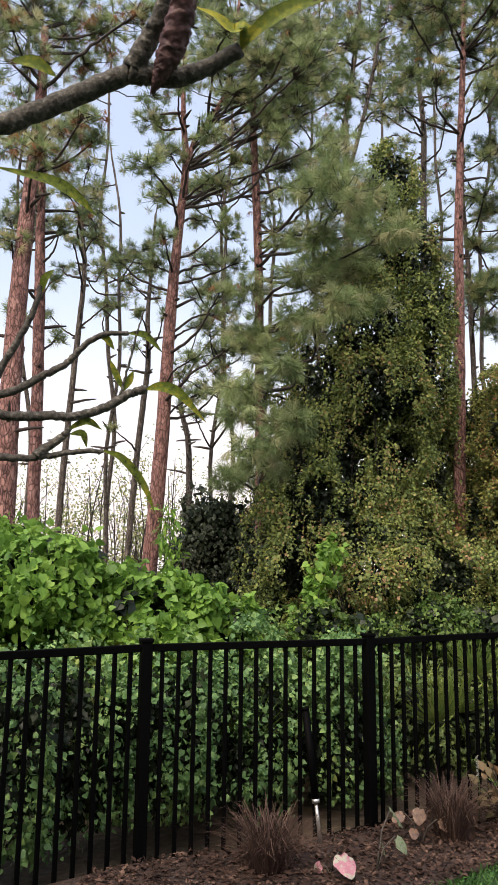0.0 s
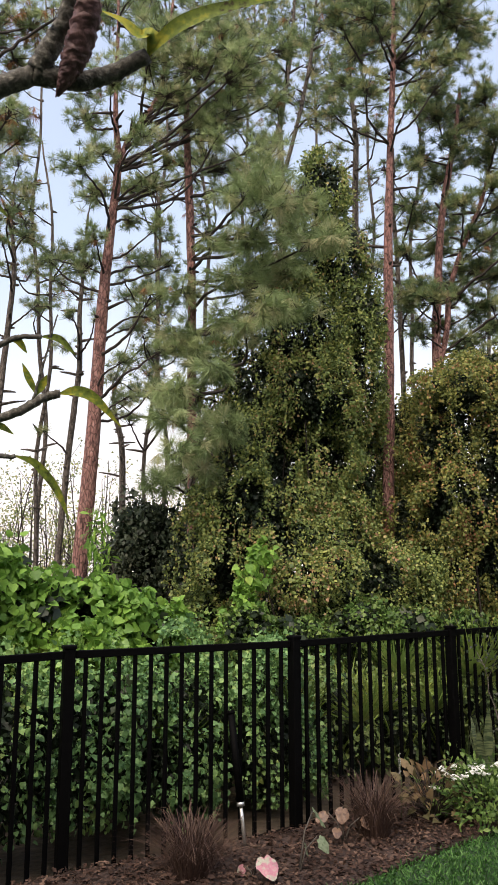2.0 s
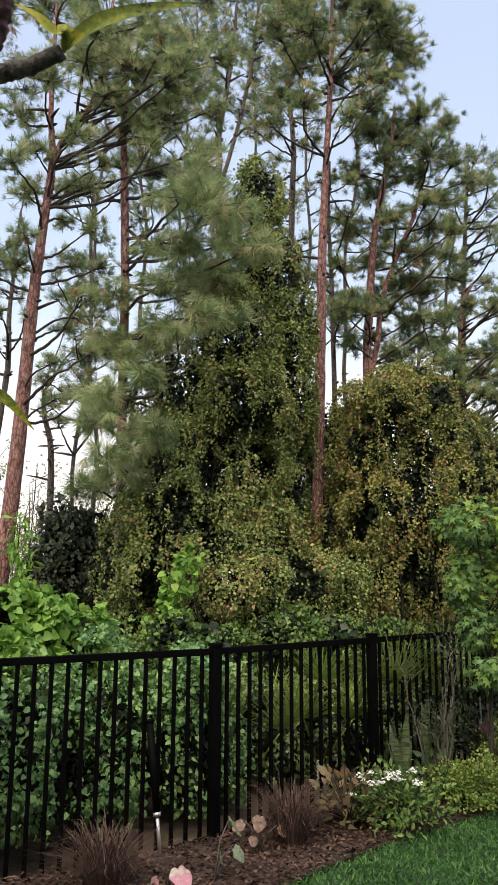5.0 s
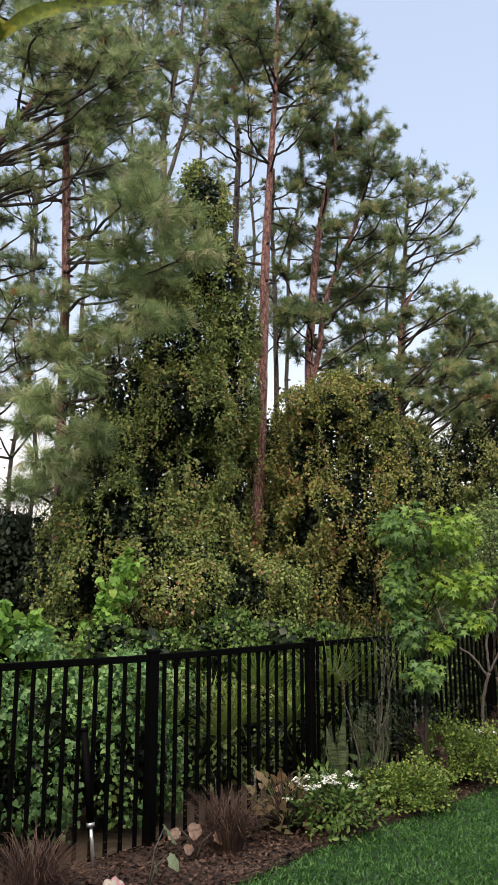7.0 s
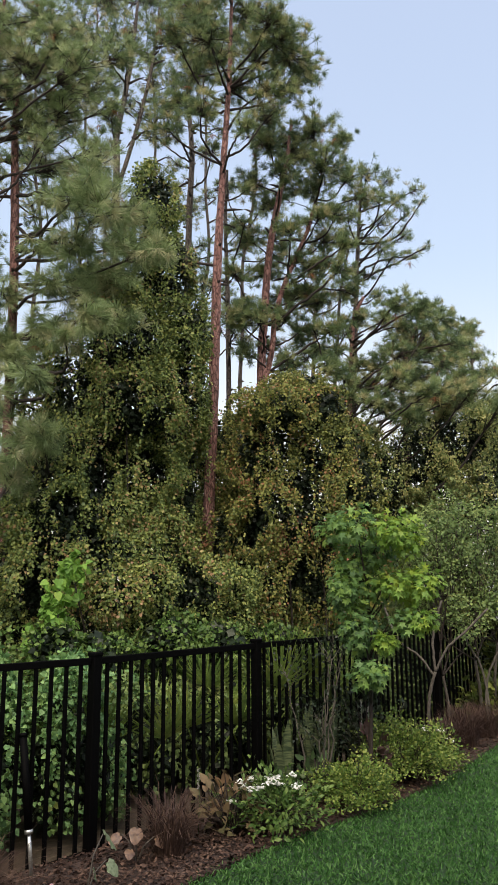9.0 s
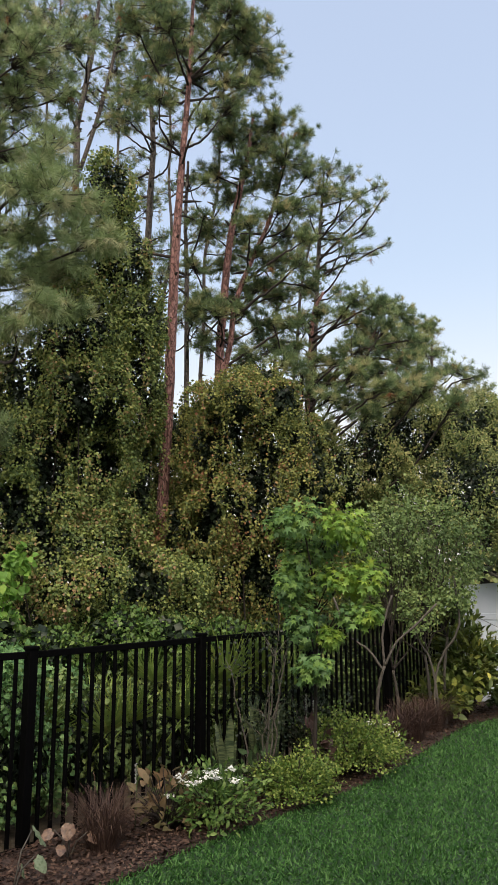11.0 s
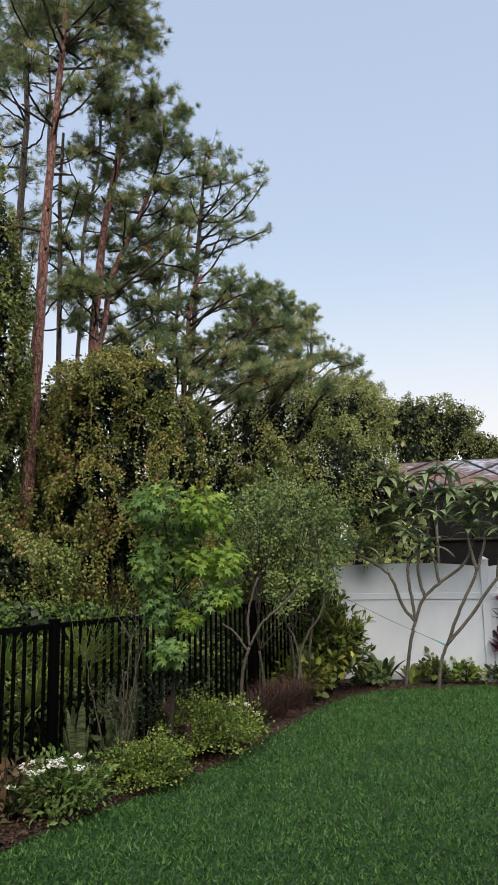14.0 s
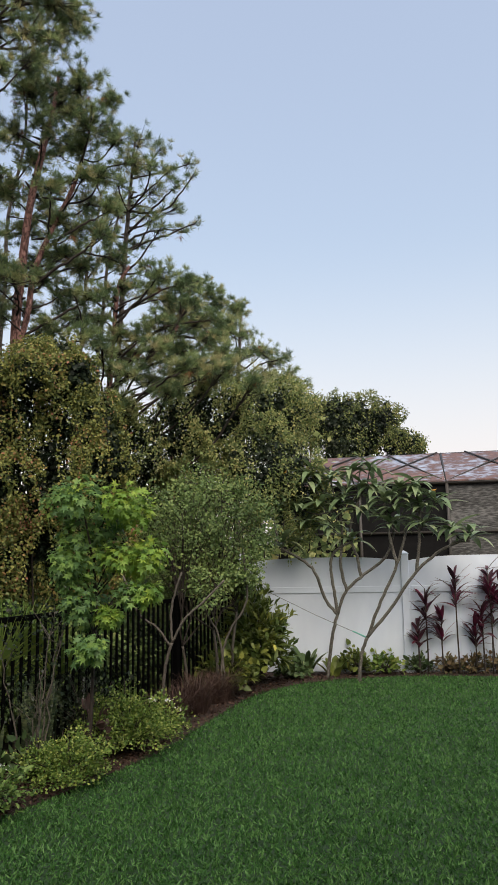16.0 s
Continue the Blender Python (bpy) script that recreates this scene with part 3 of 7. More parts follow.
def pine(label, trunks, clumps, density, olive=False):
    droop = "drooping" in label
    far = "far" in label or "thin" in label or "slender" in label or "grey" in label
    first = trunks[0][0]
    tree = thing("pine_tree", first[:3], label, "tree", "row of pines behind the fence")
    bark, crown, dead = Soup(), Soup(), Soup()
    lines = []
    for tr in trunks:
        c = curve_points(tr, 8)
        c[1:, :2] += np.random.normal(0, 0.002, (len(c) - 1, 2))
        if "crowd" in label:
            # thin, crooked stems
            sway = random.uniform(0, 6)
            c[:, 0] += 0.11 * np.sin(c[:, 2] * 0.75 + sway) + 0.04 * np.sin(c[:, 2] * 2.1 + sway)
            c[:, 3] *= 0.72
        tube(bark, c[:, :3], c[:, 3] * 0.84, 12, 0.035)
        lines.append(c)
    allp = np.concatenate(lines)
    tips, ways, olds = [], [], []
    for x, y, z, r in clumps:
        c = np.array((x, y, z))
        flat = np.hypot(allp[:, 0] - x, allp[:, 1] - y)
        want = z + 0.12 * flat if droop else z - 0.45 * flat - 0.1
        cost = np.abs(allp[:, 2] - want) + 0.35 * flat
        cost[allp[:, 2] < 2.0] += 5
        at = allp[np.argmin(cost)]
        reach = np.linalg.norm(c - at[:3])
        mid = (at[:3] + c) / 2 + np.array((0, 0, random.uniform(-0.16, 0.06) * reach)) + np.random.normal(0, 0.08 * reach, 3)
        thick = min(at[3] * 0.55, 0.012 + 0.0095 * reach, 0.026)
        line = curve_points([(*at[:3], thick), (*mid, thick * 0.75), (*c, thick * 0.4)], 7)
        line[1:-1, :3] += np.random.normal(0, 0.006 * min(reach, 1.5), (len(line) - 2, 3))
        limb = Soup()
        tube(limb, line[:, :3], np.maximum(line[:, 3], 0.006), 6)
        m = max(6, int((38 if far else 44 if droop else 50) * density * (r / 0.4) ** 1.6))
        pts = c + rand_dirs(m) * r * np.random.uniform(0.15, 1.0, (m, 1)) * np.array((1.1, 1.1, 0.7))
        hub = line[np.random.randint(len(line) * 4 // 5, len(line), m), :3]
        w = unit(0.35 * unit(pts - hub) + np.array((0, 0, -0.25 if droop else 0.45)) + 0.55 * rand_dirs(m))
        for k, (a, b) in enumerate(zip(hub, pts)):
            bend = (a + b) / 2 + np.random.normal(0, 0.06 * r, 3) - np.array((0, 0, 0.05 * r))
            tube(limb, [a, bend] if k % 3 else [a, b], [0.006, 0.0035], 3, cap=False)
            if k % 3:
                tube(limb, [bend, b], [0.0035, 0.003], 3, cap=False)
        part("limb", limb, M_LIMB, tree)
        old = np.random.rand(m) < (0.2 if "brown dead" in label else 0.013)
        tips.append(pts[~old])
        ways.append(w[~old])
        if old.any():
            olds.append(pts[old])
    tips, ways = np.concatenate(tips), np.concatenate(ways)
    needle_tufts(crown, tips, ways, 36 if far else 56, 0.2 if droop else 0.14, 0.85 if droop else 1.0, 0.0062)
    # dead stubs along the bare trunk
    for c in lines:
        for _ in range(30 if far else 16):
            p = c[np.random.randint(len(c) // 4, len(c) - 2)]
            d = unit(np.array((*np.random.normal(size=2), 0.15)))
            ln = (0.05 if _ < (20 if far else 9) else np.random.uniform(0.1, 0.45)) * min(1, p[3] / 0.05)
            stubs = bark if far else Soup()
            tube(stubs, [p[:3], p[:3] + d * (p[3] + ln * 0.5), p[:3] + d * (p[3] + ln) + np.array((0, 0, -0.05 * ln))], [0.026, 0.02, 0.009], 5)
            if not far:
                part("dead_stub", stubs, M_LIMB, tree)
    me = bark.mesh("trunk")
    smooth(me)
    part("trunk", me, M_BARK_GREY if far else M_BARK, tree)
    part("crown", crown, M_NEEDLE_OLIVE if olive else M_NEEDLE, tree)
    if olds:
        o = np.concatenate(olds)
        needle_tufts(dead, o, np.tile((0, 0, -1.0), (len(o), 1)), 34, 0.17, 0.8)
        part("dead_needles", dead, M_NEEDLE_DEAD, tree, "rust-brown dead needles")


pine('stout reddish-barked pine with brown dead needles hanging', [[(-3.45, 7.92, -0.1, 0.164), (-3.47, 7.91, 2.5, 0.146), (-3.49, 7.9, 3.8, 0.139), (-3.47, 7.91, 5.16, 0.126), (-3.42, 7.93, 6.39, 0.1), (-3.38, 7.95, 7.53, 0.073), (-3.37, 7.95, 8.55, 0.053)]],
     [(-3.07, 7.21, 6.46, 0.38), (-3.55, 7.71, 7.0, 0.42), (-3.27, 8.5, 7.5, 0.37), (-2.67, 7.52, 7.07, 0.29), (-3.54, 7.89, 8.03, 0.49), (-3.32, 8.65, 8.94, 0.49), (-3.56, 7.36, 8.16, 0.47), (-2.69, 8.34, 8.84, 0.52), (-3.13, 8.88, 8.68, 0.36), (-2.63, 7.86, 6.93, 0.22), (-3.26, 8.33, 6.92, 0.32), (-2.06, 7.52, 8.38, 0.39), (-3.67, 7.66, 9.19, 0.6), (-3.18, 8.53, 9.96, 0.65)], 0.8, olive=True)
pine('straight reddish pine trunk with small side tufts', [[(-3.39, 8.69, -0.1, 0.104), (-3.42, 8.68, 2.57, 0.093), (-3.45, 8.67, 3.98, 0.09), (-3.49, 8.65, 5.31, 0.086), (-3.53, 8.64, 6.23, 0.072), (-3.55, 8.63, 7.02, 0.057), (-3.57, 8.63, 8.0, 0.036)]],
     [(-3.55, 7.77, 5.6, 0.21), (-3.32, 8.55, 5.42, 0.14), (-3.42, 9.19, 4.88, 0.16), (-3.53, 7.95, 8.8, 0.43), (-3.76, 8.55, 6.58, 0.24), (-4.04, 9.13, 5.18, 0.2), (-3.12, 8.27, 6.04, 0.17)], 0.8)
pine('slender dark pine with a sparse forked crown', [[(-3.94, 11.14, -0.1, 0.071), (-3.89, 11.16, 2.52, 0.063), (-3.83, 11.18, 4.03, 0.059), (-3.74, 11.21, 5.72, 0.054), (-3.7, 11.22, 6.79, 0.045), (-3.77, 11.19, 7.48, 0.032), (-3.76, 11.2, 8.19, 0.023)]],
     [(-3.59, 10.42, 7.29, 0.28), (-3.5, 11.11, 7.24, 0.29), (-3.82, 10.51, 7.72, 0.29), (-3.6, 11.91, 6.98, 0.19), (-3.55, 10.76, 8.34, 0.3), (-4.22, 11.22, 5.92, 0.17), (-4.29, 11.87, 7.08, 0.23), (-3.49, 10.95, 7.85, 0.28), (-3.65, 10.4, 6.81, 0.23), (-3.28, 11.17, 6.09, 0.19)], 0.9)
pine('slender leaning pine with tufted twigs', [[(-2.93, 11.41, -0.1, 0.066), (-2.84, 11.44, 2.28, 0.059), (-2.73, 11.47, 4.09, 0.059), (-2.64, 11.48, 5.13, 0.054), (-2.67, 11.48, 6.0, 0.045), (-2.64, 11.49, 6.79, 0.032), (-2.6, 11.49, 7.81, 0.023)]],
     [(-2.61, 10.67, 5.71, 0.22), (-2.81, 11.28, 5.45, 0.23), (-2.7, 11.96, 6.58, 0.25), (-2.3, 10.9, 5.79, 0.18), (-2.98, 11.41, 6.57, 0.34), (-2.86, 12.09, 7.47, 0.37), (-2.6, 11.66, 8.21, 0.36), (-3.28, 12.16, 7.4, 0.26), (-3.07, 11.06, 4.01, 0.14)], 0.8)
pine('small crooked pine standing far back', [[(-2.31, 14.59, -0.1, 0.088), (-2.35, 14.58, 3.31, 0.079), (-2.4, 14.57, 4.45, 0.068), (-2.54, 14.55, 5.03, 0.057), (-2.59, 14.54, 5.5, 0.04)]],
     [(-2.35, 13.77, 5.88, 0.31), (-1.98, 14.47, 5.48, 0.32), (-1.83, 15.13, 6.52, 0.37), (-2.06, 13.97, 6.87, 0.34), (-1.56, 14.67, 7.11, 0.36)], 0.6)
pine('tall reddish pine with forked top and bare lower trunk', [[(-2.19, 9.32, -0.1, 0.141), (-2.11, 9.34, 1.67, 0.126), (-2.01, 9.36, 3.04, 0.118), (-1.95, 9.38, 4.55, 0.103), (-1.91, 9.38, 5.58, 0.092), (-1.84, 9.4, 6.57, 0.074), (-1.77, 9.41, 7.51, 0.063), (-1.83, 9.4, 8.29, 0.044), (-1.83, 9.4, 9.55, 0.03), (-1.84, 9.39, 10.67, 0.02)],
      [(-1.77, 9.41, 7.51, 0.048), (-1.61, 9.43, 7.96, 0.048), (-1.25, 9.48, 8.61, 0.041), (-1.1, 9.49, 9.63, 0.03), (-1.03, 9.5, 10.58, 0.02)]],
     [(-2.13, 8.52, 6.99, 0.31), (-2.32, 9.79, 8.46, 0.42), (-1.78, 8.76, 8.36, 0.42), (-1.42, 9.46, 9.23, 0.6), (-1.16, 10.13, 10.24, 0.61), (-0.66, 9.04, 8.74, 0.53), (-0.19, 9.7, 8.81, 0.55), (0.21, 10.33, 9.4, 0.44), (-0.66, 9.2, 8.03, 0.34), (-2.24, 9.64, 6.1, 0.33), (-1.28, 9.31, 7.12, 0.23), (-2.09, 9.84, 10.29, 0.6), (-1.29, 8.83, 9.98, 0.65), (-0.53, 9.53, 9.94, 0.58), (-0.02, 10.18, 9.88, 0.6), (-1.55, 8.96, 4.51, 0.16), (-1.35, 9.63, 5.35, 0.2), (-1.53, 10.25, 6.36, 0.22), (-1.04, 9.18, 7.38, 0.25), (-1.27, 9.8, 4.35, 0.2), (-1.37, 8.66, 7.47, 0.28), (-0.27, 9.38, 9.17, 0.46), (-0.96, 9.99, 8.97, 0.43), (-0.41, 8.89, 7.54, 0.24), (-2.07, 9.35, 7.05, 0.29), (-1.95, 8.89, 6.16, 0.23), (-2.66, 9.38, 6.07, 0.25), (-1.71, 10.23, 7.07, 0.22), (-1.18, 9.16, 6.46, 0.22), (-1.07, 9.82, 6.18, 0.23), (-1.18, 8.68, 5.31, 0.2), (-1.98, 9.21, 7.56, 0.3), (-1.55, 9.93, 5.29, 0.18), (-1.04, 8.86, 4.63, 0.18), (-1.53, 9.44, 4.18, 0.17), (-1.1, 8.39, 8.81, 0.32), (-0.82, 9.22, 8.97, 0.4), (-0.28, 8.58, 8.94, 0.33), (-0.01, 8.46, 8.36, 0.41), (0.45, 9.38, 8.46, 0.32), (-0.21, 9.38, 8.32, 0.4), (-0.58, 9.3, 8.12, 0.38), (-1.02, 8.93, 8.29, 0.31), (0.31, 9.38, 7.83, 0.34), (-0.26, 9.96, 7.8, 0.4), (0.51, 8.74, 8.85, 0.35), (-1.34, 9.06, 8.87, 0.31)], 0.95, olive=True)
pine('vine-wrapped pine with long drooping olive needle sprays', [[(-0.66, 9.72, -0.1, 0.093), (-0.69, 9.72, 2.7, 0.083), (-0.72, 9.72, 4.25, 0.075), (-0.74, 9.72, 5.88, 0.072), (-0.79, 9.72, 7.17, 0.068), (-0.83, 9.72, 7.96, 0.057), (-0.86, 9.71, 9.24, 0.038)]],
     [(0.32, 7.52, 5.99, 0.43), (0.09, 8.17, 5.83, 0.42), (0.69, 8.78, 6.12, 0.46), (0.86, 7.63, 5.57, 0.27), (-0.12, 8.34, 5.4, 0.35), (0.4, 8.96, 5.61, 0.45), (0.58, 7.82, 4.81, 0.23), (-0.25, 8.5, 4.95, 0.28), (-0.62, 9.13, 4.71, 0.33), (-0.79, 7.99, 3.9, 0.29), (-0.45, 8.65, 3.57, 0.38), (-0.72, 7.52, 3.11, 0.27), (-0.21, 8.18, 3.51, 0.26), (-0.53, 8.81, 3.11, 0.28), (-0.31, 7.7, 4.08, 0.25), (0.24, 8.33, 6.96, 0.34), (-0.33, 8.98, 6.21, 0.27), (-0.87, 7.83, 3.54, 0.22), (-1.04, 8.45, 2.92, 0.2), (-0.85, 9.11, 4.86, 0.26), (0.01, 8.01, 4.64, 0.26), (0.53, 8.63, 5.67, 0.29), (0.19, 7.53, 4.74, 0.25), (-0.12, 8.18, 6.34, 0.29), (0.69, 8.78, 6.59, 0.35), (0.07, 7.69, 6.23, 0.31), (-0.88, 9.33, 5.01, 0.3), (-0.44, 9.57, 4.58, 0.27), (-0.97, 9.87, 4.13, 0.29), (-0.37, 9.8, 5.12, 0.31), (-0.55, 9.66, 3.5, 0.32), (-0.12, 9.72, 4.09, 0.35), (-0.94, 9.94, 3.19, 0.33), (-0.86, 9.33, 5.63, 0.32)], 1.15, olive=True)
pine('far forked pine with dark spreading limbs', [[(0.79, 12.69, -0.1, 0.083), (0.74, 12.7, 9.34, 0.074), (0.68, 12.71, 9.92, 0.069), (0.95, 12.69, 11.82, 0.049), (1.05, 12.68, 13.18, 0.029)],
      [(0.81, 12.7, 9.33, 0.049), (1.1, 12.67, 10.49, 0.044), (1.33, 12.65, 11.67, 0.039), (1.48, 12.63, 13.14, 0.025)]],
     [(0.84, 11.89, 11.55, 0.53), (1.53, 12.46, 12.25, 0.62), (1.43, 13.12, 11.78, 0.44), (0.43, 12.08, 11.7, 0.66), (-0.09, 12.74, 12.47, 0.7), (0.65, 13.35, 11.06, 0.37), (1.67, 12.12, 10.69, 0.44), (1.15, 12.83, 13.57, 0.8), (0.39, 13.53, 14.05, 0.84), (1.74, 12.27, 13.07, 0.64)], 0.8)
pine('grey pine with a broad open crown', [[(1.95, 12.06, -0.1, 0.08), (1.98, 12.05, 5.91, 0.071), (2.01, 12.04, 8.41, 0.066), (2.05, 12.04, 9.61, 0.057), (1.98, 12.05, 10.87, 0.042), (2.06, 12.04, 12.14, 0.024)]],
     [(1.45, 11.32, 10.01, 0.41), (1.33, 11.98, 9.91, 0.36), (2.46, 12.45, 10.92, 0.45), (2.31, 11.33, 9.38, 0.3), (1.89, 12.06, 11.69, 0.58), (1.52, 12.77, 9.55, 0.35), (2.17, 11.53, 6.92, 0.28), (2.27, 12.16, 7.94, 0.25), (2.15, 12.83, 8.95, 0.32), (1.87, 11.74, 12.48, 0.61), (2.56, 12.26, 11.85, 0.49), (2.08, 11.22, 5.92, 0.23), (1.77, 11.92, 7.5, 0.23)], 0.8)
pine('tall straight reddish pine with a dense dark top', [[(1.94, 10.05, -0.1, 0.111), (1.99, 10.04, 2.46, 0.099), (2.05, 10.03, 4.07, 0.095), (2.09, 10.02, 5.42, 0.087), (2.12, 10.01, 6.57, 0.079), (2.18, 10.0, 7.77, 0.063), (2.25, 9.99, 8.91, 0.055), (2.31, 9.97, 9.9, 0.044), (2.33, 9.97, 10.82, 0.032), (2.37, 9.96, 11.77, 0.02)]],
     [(1.81, 9.26, 9.86, 0.52), (1.76, 9.92, 10.69, 0.51), (2.7, 10.37, 11.33, 0.6), (2.75, 9.2, 10.24, 0.37), (3.25, 9.71, 10.09, 0.52), (3.64, 10.25, 10.3, 0.42), (2.77, 9.36, 9.22, 0.4), (2.43, 10.11, 9.72, 0.42), (1.92, 10.87, 10.42, 0.43), (2.08, 9.7, 11.32, 0.74), (2.85, 10.17, 11.77, 0.55), (1.32, 9.34, 9.85, 0.33), (1.33, 9.99, 8.71, 0.3), (1.6, 10.6, 9.65, 0.36), (2.4, 9.29, 8.47, 0.25), (2.59, 9.9, 7.85, 0.16), (2.52, 10.58, 7.53, 0.13), (2.95, 9.3, 10.07, 0.44), (2.79, 10.02, 10.21, 0.46), (2.3, 10.79, 10.74, 0.49), (2.81, 9.51, 8.86, 0.32), (3.34, 10.02, 9.78, 0.37), (1.73, 9.28, 8.65, 0.32)], 1.1)
pine('thin pine pole beside a thicker trunk', [[(2.62, 11.43, -0.1, 0.056), (2.6, 11.44, 5.05, 0.05), (2.58, 11.45, 6.94, 0.045), (2.55, 11.46, 7.98, 0.036), (2.58, 11.45, 9.05, 0.027)]],
     [(2.71, 10.59, 7.66, 0.24), (2.72, 11.25, 7.07, 0.22), (2.54, 11.95, 9.0, 0.24), (2.56, 10.8, 5.9, 0.16)], 0.6)
pine('broad pine with a long forked limb and layered crown', [[(3.02, 11.14, -0.1, 0.1), (3.07, 11.12, 4.99, 0.089), (3.13, 11.1, 6.24, 0.08), (3.22, 11.08, 7.34, 0.071), (3.37, 11.03, 8.26, 0.062), (3.53, 10.99, 9.09, 0.045), (3.63, 10.95, 9.84, 0.031)],
      [(3.11, 11.11, 5.08, 0.058), (3.24, 11.07, 5.65, 0.058), (3.34, 11.04, 6.43, 0.053), (3.62, 10.96, 7.21, 0.045), (3.86, 10.88, 7.81, 0.04), (4.01, 10.82, 8.41, 0.031), (4.16, 10.77, 9.13, 0.022)]],
     [(3.72, 10.08, 9.16, 0.45), (4.37, 10.51, 9.31, 0.29), (3.77, 11.41, 9.6, 0.49), (3.93, 10.17, 8.54, 0.45), (4.5, 10.63, 8.67, 0.33), (4.96, 11.13, 8.68, 0.32), (3.12, 10.61, 9.12, 0.43), (3.0, 11.31, 8.79, 0.4), (3.95, 11.69, 9.0, 0.31), (4.19, 10.41, 7.9, 0.31), (4.23, 11.08, 7.74, 0.33), (3.34, 10.21, 7.42, 0.26), (2.82, 11.02, 7.58, 0.34), (3.25, 11.57, 7.25, 0.39), (2.86, 10.52, 6.01, 0.34), (3.74, 10.92, 6.71, 0.4), (4.22, 11.43, 6.74, 0.38), (2.73, 10.72, 6.26, 0.28), (3.59, 11.14, 5.5, 0.4), (4.16, 11.62, 5.88, 0.35), (4.33, 10.35, 7.29, 0.24), (3.91, 11.2, 9.37, 0.38), (3.2, 10.25, 8.41, 0.31), (3.91, 10.69, 8.43, 0.3), (3.45, 11.51, 7.88, 0.31), (2.52, 10.6, 6.77, 0.26), (3.47, 11.01, 6.23, 0.3), (3.37, 11.7, 5.96, 0.3), (2.55, 10.76, 6.07, 0.27), (3.98, 11.0, 7.16, 0.32), (4.73, 11.4, 6.98, 0.31), (4.12, 10.44, 5.88, 0.28), (3.83, 11.22, 6.13, 0.29), (3.85, 10.03, 5.09, 0.28), (2.8, 11.03, 5.61, 0.28), (3.53, 11.49, 6.82, 0.3), (4.12, 10.09, 6.77, 0.24), (3.67, 10.94, 7.21, 0.25), (3.41, 11.69, 8.61, 0.32), (3.87, 10.36, 7.75, 0.25)], 1.25)
pine('slender pine with airy twigs against the sky', [[(5.02, 12.26, -0.1, 0.063), (5.09, 12.23, 4.44, 0.056), (5.17, 12.19, 6.34, 0.056), (5.24, 12.16, 7.67, 0.051), (5.32, 12.13, 8.81, 0.036), (5.4, 12.09, 9.86, 0.02)],
      [(4.75, 12.38, -0.1, 0.04), (4.79, 12.35, 5.08, 0.036), (4.84, 12.32, 5.93, 0.036), (4.94, 12.29, 7.25, 0.031), (5.12, 12.21, 8.25, 0.02)]],
     [(5.17, 11.32, 9.26, 0.36), (5.75, 11.76, 9.46, 0.26), (6.52, 12.09, 9.55, 0.22), (5.82, 11.19, 8.47, 0.24), (5.69, 11.96, 8.7, 0.32), (6.43, 12.31, 8.24, 0.23), (5.51, 11.51, 7.95, 0.27), (5.48, 12.23, 7.72, 0.28), (5.19, 13.05, 8.17, 0.26), (6.24, 11.33, 8.87, 0.14), (6.55, 11.89, 8.22, 0.11), (5.37, 11.23, 8.78, 0.31), (5.92, 11.67, 9.03, 0.27), (6.27, 12.22, 8.59, 0.28), (5.57, 11.31, 7.65, 0.28), (5.49, 12.05, 8.32, 0.29), (5.8, 12.61, 7.44, 0.3), (4.94, 11.77, 8.58, 0.29), (5.49, 12.23, 9.23, 0.3)], 1.0)
pine('wide low pine with long horizontal limbs', [[(4.59, 11.46, -0.1, 0.069), (4.67, 11.43, 4.07, 0.062), (4.76, 11.39, 5.64, 0.052), (4.82, 11.36, 6.45, 0.043), (4.99, 11.29, 6.85, 0.029)]],
     [(5.15, 10.34, 6.38, 0.36), (5.76, 10.75, 6.49, 0.36), (5.53, 11.58, 6.58, 0.36), (5.67, 10.25, 5.96, 0.31), (4.89, 11.33, 6.45, 0.28), (6.34, 11.34, 6.03, 0.38), (5.34, 10.6, 5.63, 0.38), (5.08, 11.43, 5.27, 0.42), (5.68, 11.86, 5.0, 0.42), (4.74, 11.05, 5.54, 0.29), (5.92, 11.2, 5.45, 0.43), (5.69, 10.06, 4.84, 0.35), (5.59, 10.83, 4.61, 0.38), (4.8, 11.89, 6.54, 0.21), (3.95, 11.01, 6.07, 0.19), (5.21, 11.2, 5.61, 0.38), (6.28, 11.38, 4.71, 0.39), (4.49, 10.98, 4.93, 0.32), (4.57, 11.64, 5.91, 0.26), (6.57, 11.4, 5.75, 0.38), (6.05, 10.4, 4.67, 0.36), (5.71, 11.31, 6.39, 0.35), (5.94, 9.91, 5.63, 0.28), (5.29, 10.98, 5.16, 0.35), (6.6, 11.01, 5.43, 0.31), (4.19, 10.27, 4.99, 0.27), (4.46, 9.83, 4.56, 0.31), (4.76, 9.61, 4.95, 0.27), (5.19, 9.53, 4.69, 0.28), (4.47, 10.32, 4.19, 0.3), (5.84, 9.8, 4.7, 0.29), (5.85, 9.34, 4.71, 0.34), (5.15, 10.05, 4.36, 0.3), (3.75, 10.09, 4.53, 0.28), (6.23, 9.2, 4.44, 0.32)], 1.05)
